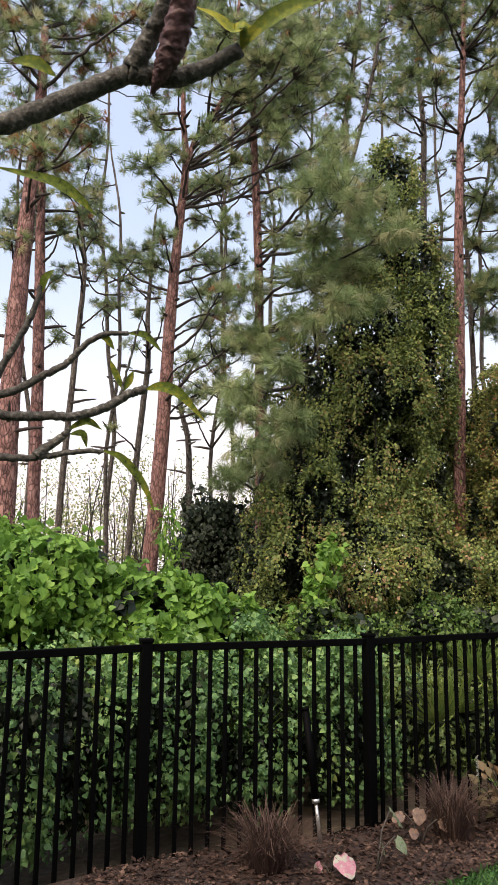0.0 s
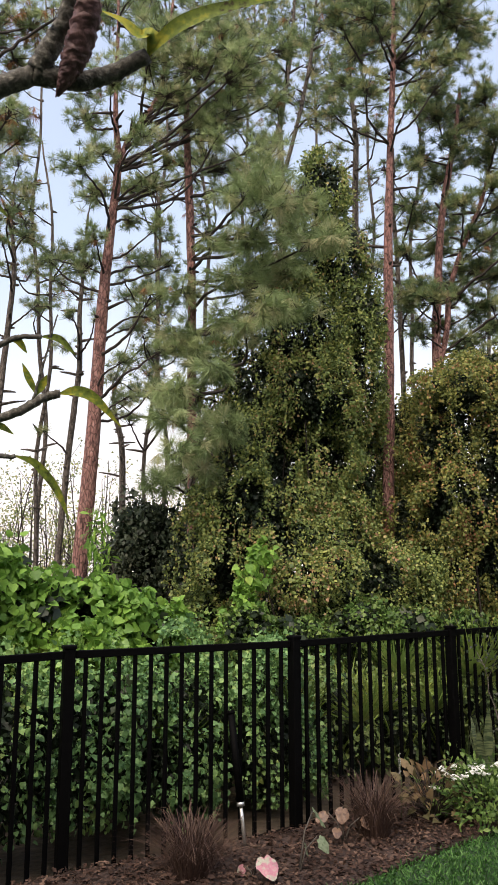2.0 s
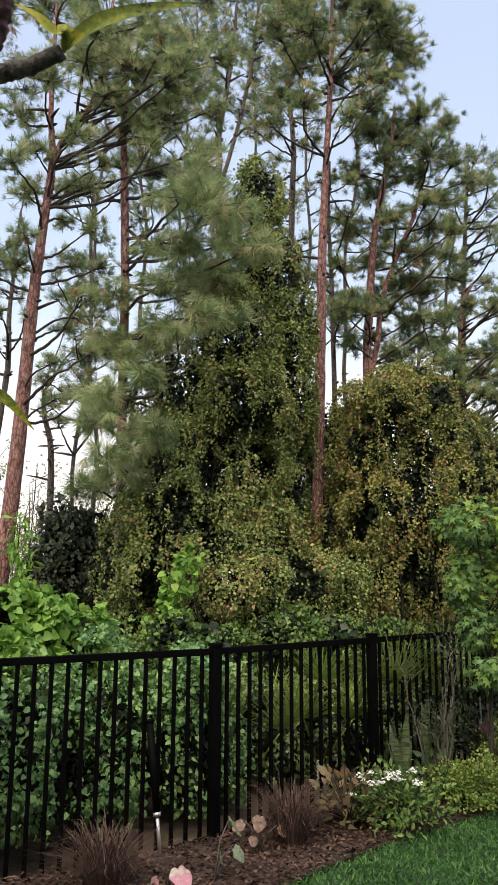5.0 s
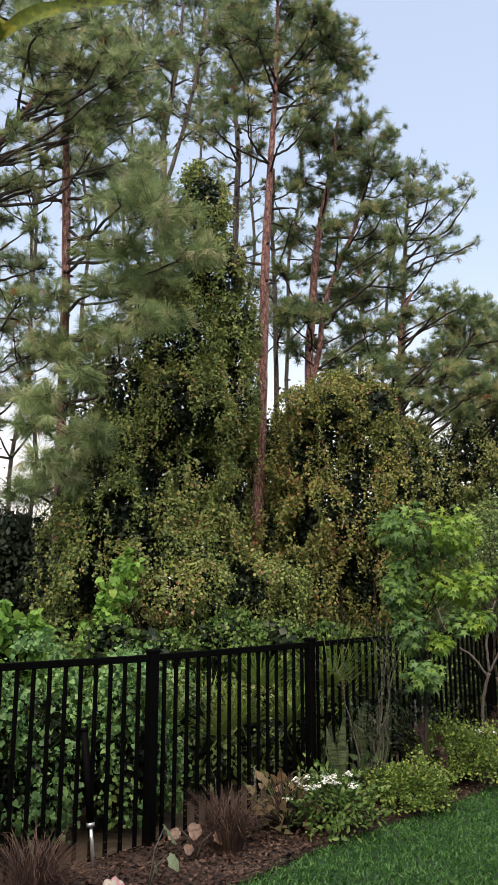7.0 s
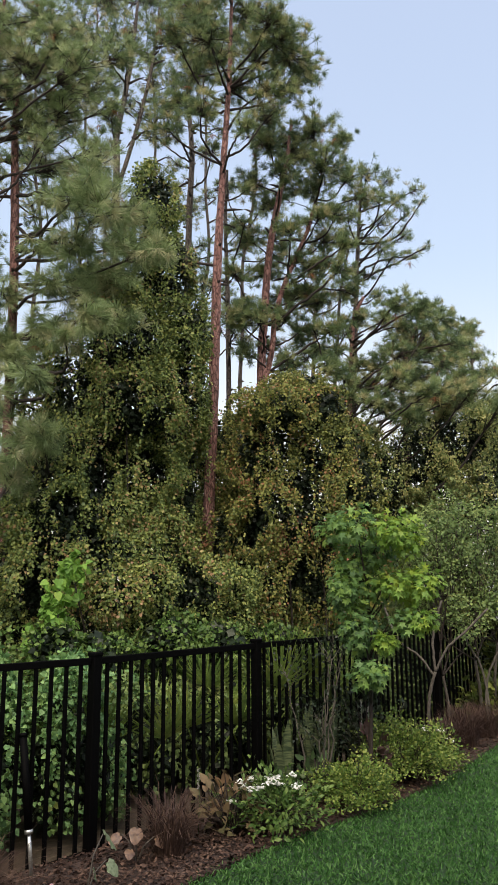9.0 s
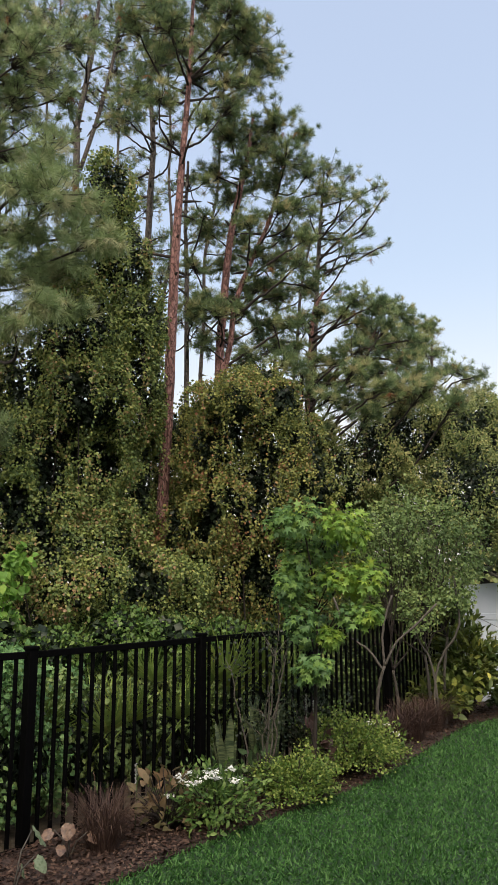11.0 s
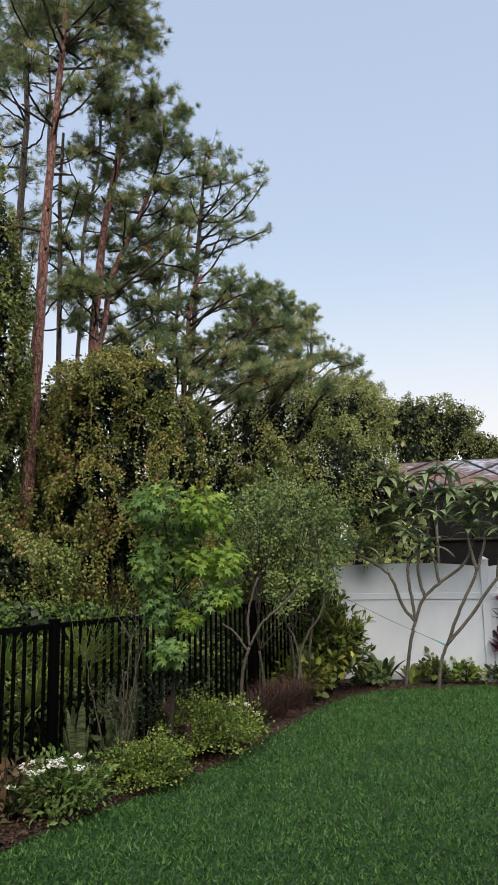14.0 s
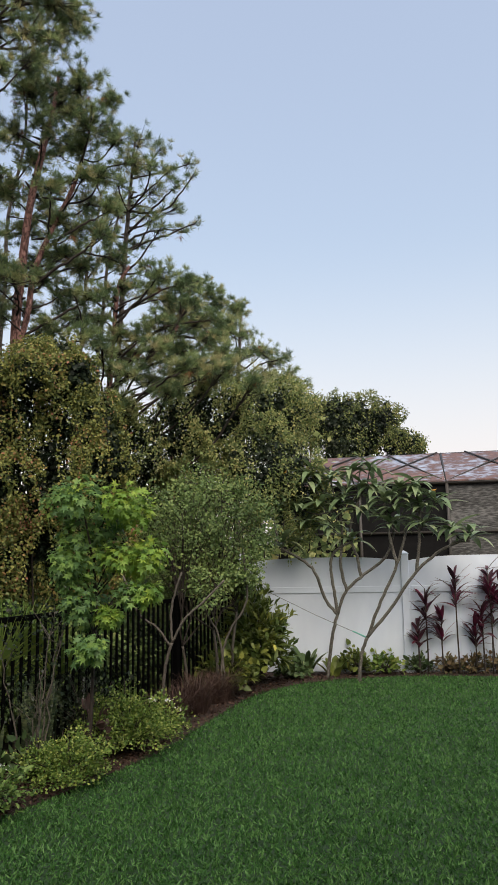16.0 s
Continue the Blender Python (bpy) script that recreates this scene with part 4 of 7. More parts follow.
pine('pine at the end of the row', [[(6.69, 13.34, -0.1, 0.069), (6.67, 13.35, 4.48, 0.062), (6.65, 13.36, 6.02, 0.051), (6.95, 13.22, 7.11, 0.034), (7.07, 13.16, 7.6, 0.023)]],
     [(6.71, 12.45, 7.23, 0.37), (7.3, 12.87, 7.27, 0.41), (7.14, 13.66, 6.77, 0.42), (7.1, 12.43, 6.16, 0.38), (6.6, 13.38, 6.15, 0.35), (7.87, 13.47, 7.29, 0.35), (6.91, 12.71, 5.64, 0.39), (6.85, 13.44, 7.05, 0.36), (7.61, 13.79, 6.98, 0.38), (7.6, 12.53, 6.35, 0.35), (7.79, 13.15, 5.94, 0.38), (6.95, 12.33, 5.21, 0.37), (6.73, 13.14, 5.5, 0.39), (8.11, 13.16, 7.09, 0.3), (6.25, 12.83, 6.55, 0.34)], 1.2)
pine('small pine over the far shrubs', [[(8.3, 13.65, -0.1, 0.06), (8.33, 13.63, 4.86, 0.054), (8.37, 13.61, 5.73, 0.048), (8.42, 13.58, 6.87, 0.03)]],
     [(7.86, 12.98, 6.75, 0.36), (7.97, 13.64, 6.85, 0.28), (8.89, 13.86, 6.48, 0.41), (8.11, 13.02, 6.05, 0.34), (9.04, 13.21, 6.06, 0.35), (9.7, 13.54, 5.96, 0.28), (7.97, 13.28, 5.62, 0.34), (8.91, 13.48, 5.74, 0.35), (8.9, 14.22, 6.98, 0.34), (8.68, 13.05, 6.23, 0.34), (9.35, 13.39, 5.75, 0.35), (9.06, 12.24, 5.33, 0.26), (8.54, 13.33, 5.67, 0.34), (8.66, 14.0, 7.56, 0.21), (8.9, 12.54, 5.99, 0.22)], 1.3)
pine('far slender pine among the crowd behind', [[(-4.64, 11.96, -0.1, 0.072), (-4.75, 11.92, 2.84, 0.064), (-4.9, 11.86, 5.75, 0.059), (-5.03, 11.81, 8.34, 0.044), (-5.17, 11.75, 11.1, 0.029), (-5.26, 11.72, 12.72, 0.02)]],
     [(-4.12, 11.29, 8.64, 0.36), (-4.99, 11.66, 7.92, 0.4), (-5.9, 11.96, 9.57, 0.35), (-4.88, 11.18, 11.2, 0.26), (-4.77, 11.91, 11.96, 0.42), (-6.06, 12.06, 12.47, 0.42), (-4.77, 11.4, 12.04, 0.31), (-4.62, 12.14, 12.13, 0.34), (-5.06, 12.66, 8.21, 0.29), (-4.23, 11.76, 7.86, 0.38), (-5.71, 11.87, 11.49, 0.3), (-4.85, 11.02, 12.06, 0.26), (-5.23, 11.56, 9.15, 0.39), (-5.35, 12.2, 10.66, 0.4), (-5.78, 10.78, 11.92, 0.41), (-4.8, 11.9, 8.45, 0.31), (-5.74, 12.21, 10.13, 0.3), (-4.58, 11.47, 7.65, 0.39), (-5.22, 11.91, 7.94, 0.33), (-5.11, 12.64, 9.25, 0.41), (-4.55, 11.65, 8.24, 0.25), (-4.7, 12.28, 11.51, 0.34), (-4.95, 10.98, 7.57, 0.27), (-5.48, 11.45, 11.82, 0.41), (-5.59, 12.1, 7.76, 0.42)], 0.8)
pine('far slender pine among the crowd behind', [[(-3.83, 14.3, -0.1, 0.083), (-3.92, 14.27, 3.04, 0.074), (-4.06, 14.23, 6.5, 0.068), (-4.18, 14.2, 9.59, 0.051), (-4.31, 14.16, 12.89, 0.034), (-4.39, 14.14, 14.84, 0.023)]],
     [(-4.86, 13.83, 11.11, 0.49), (-3.94, 14.76, 15.5, 0.37), (-4.91, 13.98, 14.2, 0.53), (-3.65, 14.99, 13.26, 0.53), (-3.97, 13.76, 6.99, 0.4), (-3.41, 15.21, 12.66, 0.46), (-4.7, 13.71, 10.67, 0.34), (-4.5, 14.44, 8.78, 0.44), (-4.63, 13.9, 11.91, 0.41), (-4.64, 14.57, 8.95, 0.48), (-4.78, 13.35, 9.29, 0.38), (-4.38, 14.14, 13.04, 0.49), (-4.65, 14.73, 10.04, 0.43), (-4.31, 13.67, 8.76, 0.43), (-3.29, 14.58, 8.12, 0.46), (-5.0, 14.79, 11.2, 0.49), (-3.72, 13.99, 7.36, 0.4), (-4.98, 13.79, 9.63, 0.32), (-4.89, 14.49, 11.66, 0.46)], 0.8)
pine('far slender pine among the crowd behind', [[(-1.49, 13.67, -0.1, 0.077), (-1.52, 13.67, 3.01, 0.069), (-1.56, 13.67, 6.3, 0.063), (-1.58, 13.66, 9.25, 0.048), (-1.62, 13.66, 12.41, 0.032), (-1.65, 13.66, 14.29, 0.021)]],
     [(-2.01, 12.81, 13.6, 0.31), (-2.09, 13.44, 13.39, 0.34), (-1.92, 14.11, 14.82, 0.47), (-1.03, 13.06, 9.48, 0.26), (-1.74, 13.65, 11.31, 0.31), (-2.31, 14.22, 8.25, 0.39), (-1.87, 13.15, 13.45, 0.42), (-1.72, 13.81, 7.11, 0.4), (-2.21, 14.4, 9.85, 0.41), (-0.59, 13.4, 9.87, 0.38), (-2.71, 13.83, 11.91, 0.32), (-2.11, 12.79, 9.54, 0.37), (-1.64, 13.5, 7.48, 0.29), (-1.95, 14.11, 12.57, 0.5), (-1.88, 12.99, 7.12, 0.41), (-1.88, 13.63, 10.57, 0.47), (-1.7, 14.29, 11.02, 0.31), (-1.85, 13.15, 9.32, 0.41), (-1.55, 13.83, 8.11, 0.3), (-2.13, 14.41, 7.53, 0.31), (-2.06, 13.29, 13.08, 0.43), (-1.45, 14.0, 10.96, 0.44), (-1.94, 12.82, 12.99, 0.4), (-1.57, 13.5, 11.75, 0.37), (-1.49, 14.15, 12.02, 0.31)], 0.8)
pine('far slender pine among the crowd behind', [[(-0.68, 14.72, -0.1, 0.083), (-0.71, 14.72, 3.1, 0.074), (-0.76, 14.72, 6.63, 0.068), (-0.82, 14.72, 9.79, 0.051), (-0.86, 14.72, 13.19, 0.034), (-0.87, 14.71, 15.2, 0.023)]],
     [(0.04, 13.93, 11.86, 0.41), (-0.99, 14.55, 15.39, 0.47), (-0.87, 15.2, 11.05, 0.5), (-0.26, 14.09, 12.44, 0.34), (-1.78, 14.65, 13.52, 0.5), (-1.21, 15.34, 11.24, 0.47), (-0.81, 14.24, 9.21, 0.38), (-1.37, 14.85, 12.26, 0.43), (-1.17, 15.5, 10.52, 0.48), (-1.68, 14.34, 10.02, 0.43), (-0.35, 15.05, 9.16, 0.29), (-0.59, 13.92, 9.45, 0.45), (-1.07, 14.54, 10.64, 0.48), (-1.03, 15.19, 14.98, 0.38), (-1.23, 14.05, 10.92, 0.36), (-0.75, 14.72, 15.12, 0.51), (-0.92, 15.35, 10.0, 0.36), (-0.07, 14.25, 11.15, 0.36), (-1.57, 14.83, 15.37, 0.49), (-0.72, 15.52, 12.65, 0.46), (-1.26, 14.37, 13.51, 0.48), (-1.19, 15.02, 12.25, 0.39), (-0.51, 13.93, 10.1, 0.4), (-1.64, 14.5, 14.87, 0.36), (-0.29, 15.21, 11.82, 0.42)], 0.8)
pine('far slender pine among the crowd behind', [[(0.2, 14.72, -0.1, 0.083), (0.19, 14.72, 3.1, 0.074), (0.18, 14.72, 6.62, 0.068), (0.17, 14.72, 9.77, 0.051), (0.17, 14.72, 13.16, 0.034), (0.18, 14.72, 15.16, 0.023)]],
     [(0.4, 13.91, 10.6, 0.29), (0.62, 14.54, 14.55, 0.38), (0.62, 15.18, 15.31, 0.54), (-0.09, 14.09, 14.24, 0.37), (-0.1, 14.73, 13.69, 0.4), (0.56, 15.35, 15.32, 0.55), (0.21, 14.24, 12.75, 0.43), (-0.02, 14.89, 12.46, 0.34), (-0.45, 15.53, 16.16, 0.58), (-0.84, 14.4, 12.64, 0.41), (0.05, 15.05, 10.81, 0.39), (-0.26, 13.93, 14.33, 0.4), (-0.58, 14.56, 13.29, 0.37), (-0.08, 15.21, 14.39, 0.39), (0.65, 14.06, 12.33, 0.38), (0.52, 14.71, 10.35, 0.39), (0.41, 15.35, 10.68, 0.37), (-0.49, 14.25, 11.48, 0.33), (-0.4, 14.89, 15.63, 0.43), (-0.09, 15.53, 10.64, 0.4), (0.63, 14.38, 13.67, 0.36), (1.1, 14.99, 14.39, 0.48), (-0.93, 13.91, 12.55, 0.31), (-0.54, 14.56, 11.13, 0.41), (-0.07, 15.21, 10.36, 0.32)], 0.8)
pine('far slender pine among the crowd behind', [[(1.68, 15.11, -0.1, 0.085), (1.69, 15.11, 3.15, 0.076), (1.71, 15.11, 6.73, 0.07), (1.71, 15.11, 9.94, 0.053), (1.75, 15.1, 13.39, 0.035), (1.79, 15.1, 15.42, 0.023)]],
     [(2.29, 14.21, 8.54, 0.28), (1.66, 14.95, 13.79, 0.34), (1.54, 15.61, 14.22, 0.35), (1.01, 14.54, 15.08, 0.45), (1.04, 15.18, 12.74, 0.39), (2.7, 15.6, 15.39, 0.51), (1.02, 14.7, 9.08, 0.39), (1.56, 15.28, 12.13, 0.45), (1.39, 15.95, 10.69, 0.41), (1.17, 14.84, 9.36, 0.35), (2.55, 15.3, 15.3, 0.42), (1.42, 14.33, 14.18, 0.33), (1.29, 14.99, 12.39, 0.32), (1.45, 15.62, 10.71, 0.37), (1.61, 14.47, 12.43, 0.37), (2.42, 15.0, 9.95, 0.42), (1.69, 15.75, 10.32, 0.48), (2.17, 14.55, 10.4, 0.43), (1.57, 15.28, 13.86, 0.36), (1.61, 15.92, 16.07, 0.54), (2.06, 14.73, 13.28, 0.45), (1.43, 15.46, 15.99, 0.45), (1.85, 14.28, 8.84, 0.32), (1.5, 14.97, 12.37, 0.31), (2.3, 15.51, 11.51, 0.34)], 0.8)
pine('far slender pine among the crowd behind', [[(2.58, 15.47, -0.1, 0.087), (2.66, 15.46, 3.18, 0.078), (2.78, 15.44, 6.83, 0.072), (2.88, 15.42, 10.09, 0.054), (2.99, 15.4, 13.57, 0.036), (3.06, 15.39, 15.62, 0.024)]],
     [(2.75, 14.63, 13.86, 0.54), (2.6, 15.31, 8.96, 0.49), (2.94, 15.9, 12.18, 0.5), (3.43, 14.64, 7.53, 0.4), (2.87, 15.42, 15.14, 0.36), (3.01, 16.05, 7.73, 0.4), (2.31, 15.04, 8.13, 0.33), (2.78, 15.6, 14.37, 0.53), (2.75, 16.26, 14.51, 0.6), (3.01, 15.07, 8.48, 0.36), (3.07, 15.71, 15.0, 0.36), (3.1, 14.56, 13.8, 0.53), (2.61, 15.31, 14.15, 0.5), (3.47, 15.79, 8.59, 0.38), (3.08, 14.73, 15.38, 0.39), (2.24, 15.53, 12.61, 0.39), (3.44, 15.96, 12.92, 0.42), (3.51, 14.79, 7.23, 0.41), (3.43, 15.47, 10.07, 0.38), (3.1, 16.19, 11.15, 0.39), (2.8, 15.11, 15.11, 0.48), (2.53, 15.81, 9.49, 0.5), (2.0, 14.76, 13.08, 0.49), (3.7, 15.07, 9.86, 0.44), (3.15, 15.86, 8.83, 0.34)], 0.8)
pine('far slender pine among the crowd behind', [[(3.31, 14.31, -0.1, 0.083), (3.4, 14.28, 3.08, 0.074), (3.54, 14.24, 6.44, 0.068), (3.66, 14.21, 9.43, 0.051), (3.79, 14.18, 12.61, 0.034), (3.87, 14.16, 14.49, 0.023)]],
     [(3.91, 13.31, 7.29, 0.36), (3.6, 14.06, 11.52, 0.33), (4.58, 14.44, 9.64, 0.42), (3.77, 13.52, 11.19, 0.4), (4.16, 14.07, 8.96, 0.31), (4.12, 14.75, 12.72, 0.52), (4.12, 13.58, 12.99, 0.36), (4.44, 14.15, 14.34, 0.53), (3.75, 15.02, 9.34, 0.4), (3.24, 13.99, 7.52, 0.38), (3.1, 14.68, 7.32, 0.29), (3.0, 13.55, 9.88, 0.31), (3.95, 13.96, 9.84, 0.43), (4.51, 14.46, 14.61, 0.56), (3.87, 13.49, 11.7, 0.49), (4.39, 14.0, 12.8, 0.42), (3.59, 14.89, 14.67, 0.35), (3.05, 13.87, 13.39, 0.48), (4.22, 14.22, 8.88, 0.42), (4.04, 14.94, 7.74, 0.47), (3.29, 13.98, 13.88, 0.36), (4.11, 14.42, 11.9, 0.47), (3.7, 13.37, 13.5, 0.39), (3.6, 14.06, 13.82, 0.48), (4.73, 14.39, 10.87, 0.31)], 0.8)
pine('far slender pine among the crowd behind', [[(5.09, 14.89, -0.1, 0.087), (5.19, 14.86, 3.49, 0.078), (5.31, 14.82, 6.59, 0.066), (5.46, 14.77, 9.91, 0.036)]],
     [(4.47, 14.25, 8.96, 0.38), (4.53, 14.9, 6.8, 0.3), (5.35, 15.31, 8.37, 0.4), (4.62, 14.38, 8.19, 0.39), (5.82, 14.63, 9.71, 0.32), (4.63, 15.71, 9.18, 0.47), (5.42, 14.27, 8.86, 0.45), (4.71, 15.18, 10.81, 0.39), (5.46, 15.61, 9.8, 0.41), (5.0, 14.59, 8.0, 0.38), (6.44, 14.72, 7.92, 0.5), (5.66, 13.83, 9.15, 0.29), (5.4, 14.61, 8.9, 0.37), (5.59, 15.23, 7.16, 0.46), (5.22, 14.17, 9.95, 0.41), (4.71, 15.02, 10.05, 0.31), (6.22, 15.15, 9.67, 0.36), (5.72, 14.15, 9.43, 0.34), (5.21, 15.02, 7.47, 0.41), (6.24, 15.32, 10.18, 0.41), (4.79, 14.66, 7.04, 0.29), (4.62, 15.38, 7.93, 0.3), (5.65, 13.83, 7.11, 0.28), (5.59, 14.54, 8.29, 0.41), (6.15, 15.01, 8.43, 0.32)], 0.8)
pine('far slender pine among the crowd behind', [[(-4.58, 9.83, -0.1, 0.06), (-4.74, 9.76, 2.66, 0.054), (-4.93, 9.68, 5.05, 0.05), (-5.1, 9.59, 7.17, 0.037), (-5.26, 9.51, 9.4, 0.025), (-5.35, 9.47, 10.72, 0.02)]],
     [(-5.02, 8.74, 6.95, 0.25), (-4.78, 9.57, 7.59, 0.21), (-5.79, 9.77, 7.76, 0.33), (-5.34, 8.74, 9.03, 0.32), (-5.21, 9.54, 8.27, 0.23), (-5.17, 10.27, 10.46, 0.27), (-5.43, 8.88, 10.01, 0.29), (-5.55, 9.54, 7.74, 0.23), (-5.6, 10.24, 8.87, 0.32), (-5.05, 9.26, 6.14, 0.26), (-5.23, 9.89, 8.38, 0.33), (-4.47, 9.01, 8.39, 0.25), (-5.34, 9.29, 10.26, 0.37), (-5.31, 10.02, 9.98, 0.39), (-5.18, 8.83, 9.82, 0.24), (-5.03, 9.63, 7.72, 0.22), (-5.18, 10.27, 6.28, 0.32), (-5.17, 9.02, 9.22, 0.23), (-5.49, 9.57, 10.75, 0.39), (-5.97, 10.04, 11.19, 0.42), (-4.93, 9.32, 6.75, 0.21), (-5.71, 9.64, 8.88, 0.31), (-4.87, 8.82, 8.91, 0.35), (-5.31, 9.31, 6.01, 0.3), (-5.94, 9.69, 10.59, 0.41)], 0.8)
pine('far slender pine among the crowd behind', [[(-1.62, 12.86, -0.1, 0.067), (-1.62, 12.86, 2.98, 0.06), (-1.62, 12.86, 5.53, 0.055), (-1.62, 12.86, 7.71, 0.045), (-1.64, 12.86, 10.01, 0.025)]],
     [(-1.88, 12.02, 8.57, 0.3), (-1.49, 12.71, 5.49, 0.27), (-1.8, 13.32, 7.78, 0.33), (-1.72, 12.2, 5.99, 0.29), (-1.69, 12.85, 5.8, 0.22), (-2.0, 13.46, 5.25, 0.24), (-2.21, 12.29, 8.69, 0.32), (-2.19, 12.95, 6.89, 0.27), (-1.3, 13.69, 7.08, 0.29), (-2.18, 12.46, 5.2, 0.29), (-1.48, 13.19, 5.21, 0.28), (-1.25, 12.09, 4.86, 0.26), (-2.2, 12.62, 4.85, 0.32), (-2.16, 13.27, 8.97, 0.28), (-2.09, 12.15, 6.98, 0.22), (-2.06, 12.8, 9.03, 0.28), (-1.96, 13.46, 5.78, 0.27), (-1.96, 12.33, 4.48, 0.3), (-1.42, 13.04, 8.1, 0.28), (-1.8, 13.64, 7.4, 0.23), (-1.64, 12.53, 5.34, 0.28), (-1.17, 13.22, 5.92, 0.31), (-1.06, 12.11, 4.59, 0.29), (-1.72, 12.69, 5.86, 0.29)], 0.9)
pine('far slender pine among the crowd behind', [[(-3.38, 12.54, -0.1, 0.067), (-3.42, 12.53, 2.95, 0.06), (-3.47, 12.52, 5.44, 0.055), (-3.52, 12.51, 7.55, 0.045), (-3.6, 12.49, 9.77, 0.025)]],
     [(-3.0, 12.47, 7.37, 0.21), (-3.84, 11.75, 8.02, 0.26), (-4.07, 12.35, 7.21, 0.25), (-4.06, 13.02, 9.23, 0.28), (-3.75, 12.61, 6.56, 0.22), (-3.84, 12.75, 7.35, 0.28), (-3.82, 12.26, 8.31, 0.33), (-2.98, 11.98, 7.33, 0.26), (-3.37, 12.55, 7.46, 0.27)], 0.9)


# ---------------- vines, thickets and shrubs ----------------
THICKET = [(1.03, 9.11, 6.97, 0.37, 0.45), (1.22, 9.23, 6.09, 0.36, 0.63), (0.73, 9.44, 5.05, 0.7, 0.62), (0.28, 9.63, 4.31, 0.62, 0.69), (1.36, 9.67, 4.4, 0.51, 0.86), (0.6, 9.91, 3.34, 0.93, 0.93), (1.45, 9.96, 3.12, 0.43, 1.1), (0.03, 9.18, 2.59, 0.64, 0.72), (0.68, 9.3, 1.96, 1.09, 0.87), (-0.5, 9.48, 1.89, 0.44, 0.74), (1.45, 9.5, 1.75, 0.6, 0.75), (0.53, 9.76, 5.9, 0.45, 0.49), (2.03, 9.69, 1.6, 0.62, 0.54), (1.0, 10.02, 3.84, 0.56, 0.56), (0.84, 9.13, 4.19, 0.51, 0.51), (0.11, 9.33, 3.41, 0.51, 0.59), (1.49, 9.34, 5.25, 0.35, 0.47), (0.71, 9.6, 2.7, 0.67, 0.6), (-0.25, 9.79, 1.67, 0.53, 0.61)]
DARKBUSH = [(-1.46, 10.71, 2.54, 0.42, 0.46), (-1.09, 10.9, 2.14, 0.59, 0.59), (-1.69, 10.99, 1.98, 0.43, 0.51), (-0.61, 11.23, 2.66, 0.43, 0.52)]
THICKET_GOLD = [(2.91, 9.45, 4.26, 0.59, 0.35), (2.72, 9.66, 3.7, 0.51, 0.55), (3.51, 9.57, 3.78, 0.52, 0.64), (3.13, 9.85, 2.93, 0.8, 0.8), (2.81, 10.1, 2.08, 0.65, 0.89), (3.62, 10.01, 2.08, 0.62, 0.82), (2.63, 10.46, 2.99, 0.38, 0.75), (3.46, 9.27, 4.28, 0.32, 0.35), (3.85, 9.28, 3.2, 0.43, 0.67), (3.91, 9.41, 2.25, 0.47, 0.79), (2.24, 10.09, 2.23, 0.36, 0.88), (3.37, 9.93, 4.69, 0.42, 0.29), (2.44, 10.35, 3.89, 0.25, 0.5), (2.23, 10.93, 3.94, 0.42, 0.6), (2.2, 11.09, 2.82, 0.5, 0.7), (2.48, 11.07, 2.13, 0.45, 0.6)]
HEDGE = [(4.94, 10.88, 3.51, 0.6, 0.5), (5.69, 10.72, 3.98, 0.65, 0.61), (6.26, 10.6, 4.18, 0.62, 0.52), (6.83, 10.46, 4.37, 0.53, 0.48), (5.32, 11.37, 2.72, 0.62, 0.62), (7.42, 10.45, 4.31, 0.54, 0.54), (6.33, 11.24, 3.21, 0.88, 0.88), (6.71, 10.0, 3.27, 0.64, 0.73), (4.65, 11.15, 4.0, 0.47, 0.47), (7.31, 9.98, 3.1, 0.56, 0.75)]
OAK = [(13.97, 17.86, 5.93, 0.78, 0.86), (14.87, 17.36, 5.74, 0.78, 0.78), (15.66, 16.9, 5.2, 0.56, 0.44), (16.13, 16.68, 5.11, 0.39, 0.32), (15.56, 17.38, 6.06, 0.53, 0.57), (14.84, 18.15, 6.23, 0.72, 0.63), (13.78, 19.1, 6.22, 0.9, 0.9), (12.69, 18.73, 5.72, 0.86, 1.04), (14.45, 17.69, 5.16, 1.21, 0.69)]
SHRUBTREE = [(4.81, 8.76, 2.53, 0.53, 0.38), (5.35, 8.65, 2.6, 0.5, 0.39), (4.85, 9.07, 1.94, 0.47, 0.39), (5.47, 8.93, 1.93, 0.44, 0.4), (5.96, 8.82, 2.31, 0.32, 0.36), (5.36, 9.32, 2.9, 0.41, 0.25), (5.06, 9.63, 1.51, 0.41, 0.29), (5.18, 8.57, 1.53, 0.38, 0.27), (5.65, 8.48, 1.85, 0.31, 0.35), (5.14, 8.93, 2.24, 0.47, 0.47), (4.64, 9.33, 2.25, 0.32, 0.48)]
LEFTBUSH = [(-2.46, 6.1, 1.68, 0.61, 0.46), (-1.85, 6.44, 1.51, 0.52, 0.36), (-1.38, 6.68, 1.4, 0.43, 0.32), (-0.91, 6.9, 1.32, 0.27, 0.24), (-3.13, 6.49, 1.87, 0.5, 0.44), (-2.38, 6.91, 1.2, 0.62, 0.51), (-3.64, 6.58, 1.81, 0.58, 0.58), (-1.51, 6.36, 1.11, 0.46, 0.46), (-2.74, 6.16, 1.16, 0.52, 0.52)]
LOWGREEN = [(0.05, 7.58, 1.31, 0.24, 0.21), (0.52, 7.71, 1.19, 0.36, 0.18), (1.24, 7.76, 1.3, 0.37, 0.25), (1.72, 7.82, 1.3, 0.31, 0.22), (2.31, 7.81, 1.24, 0.32, 0.22)]
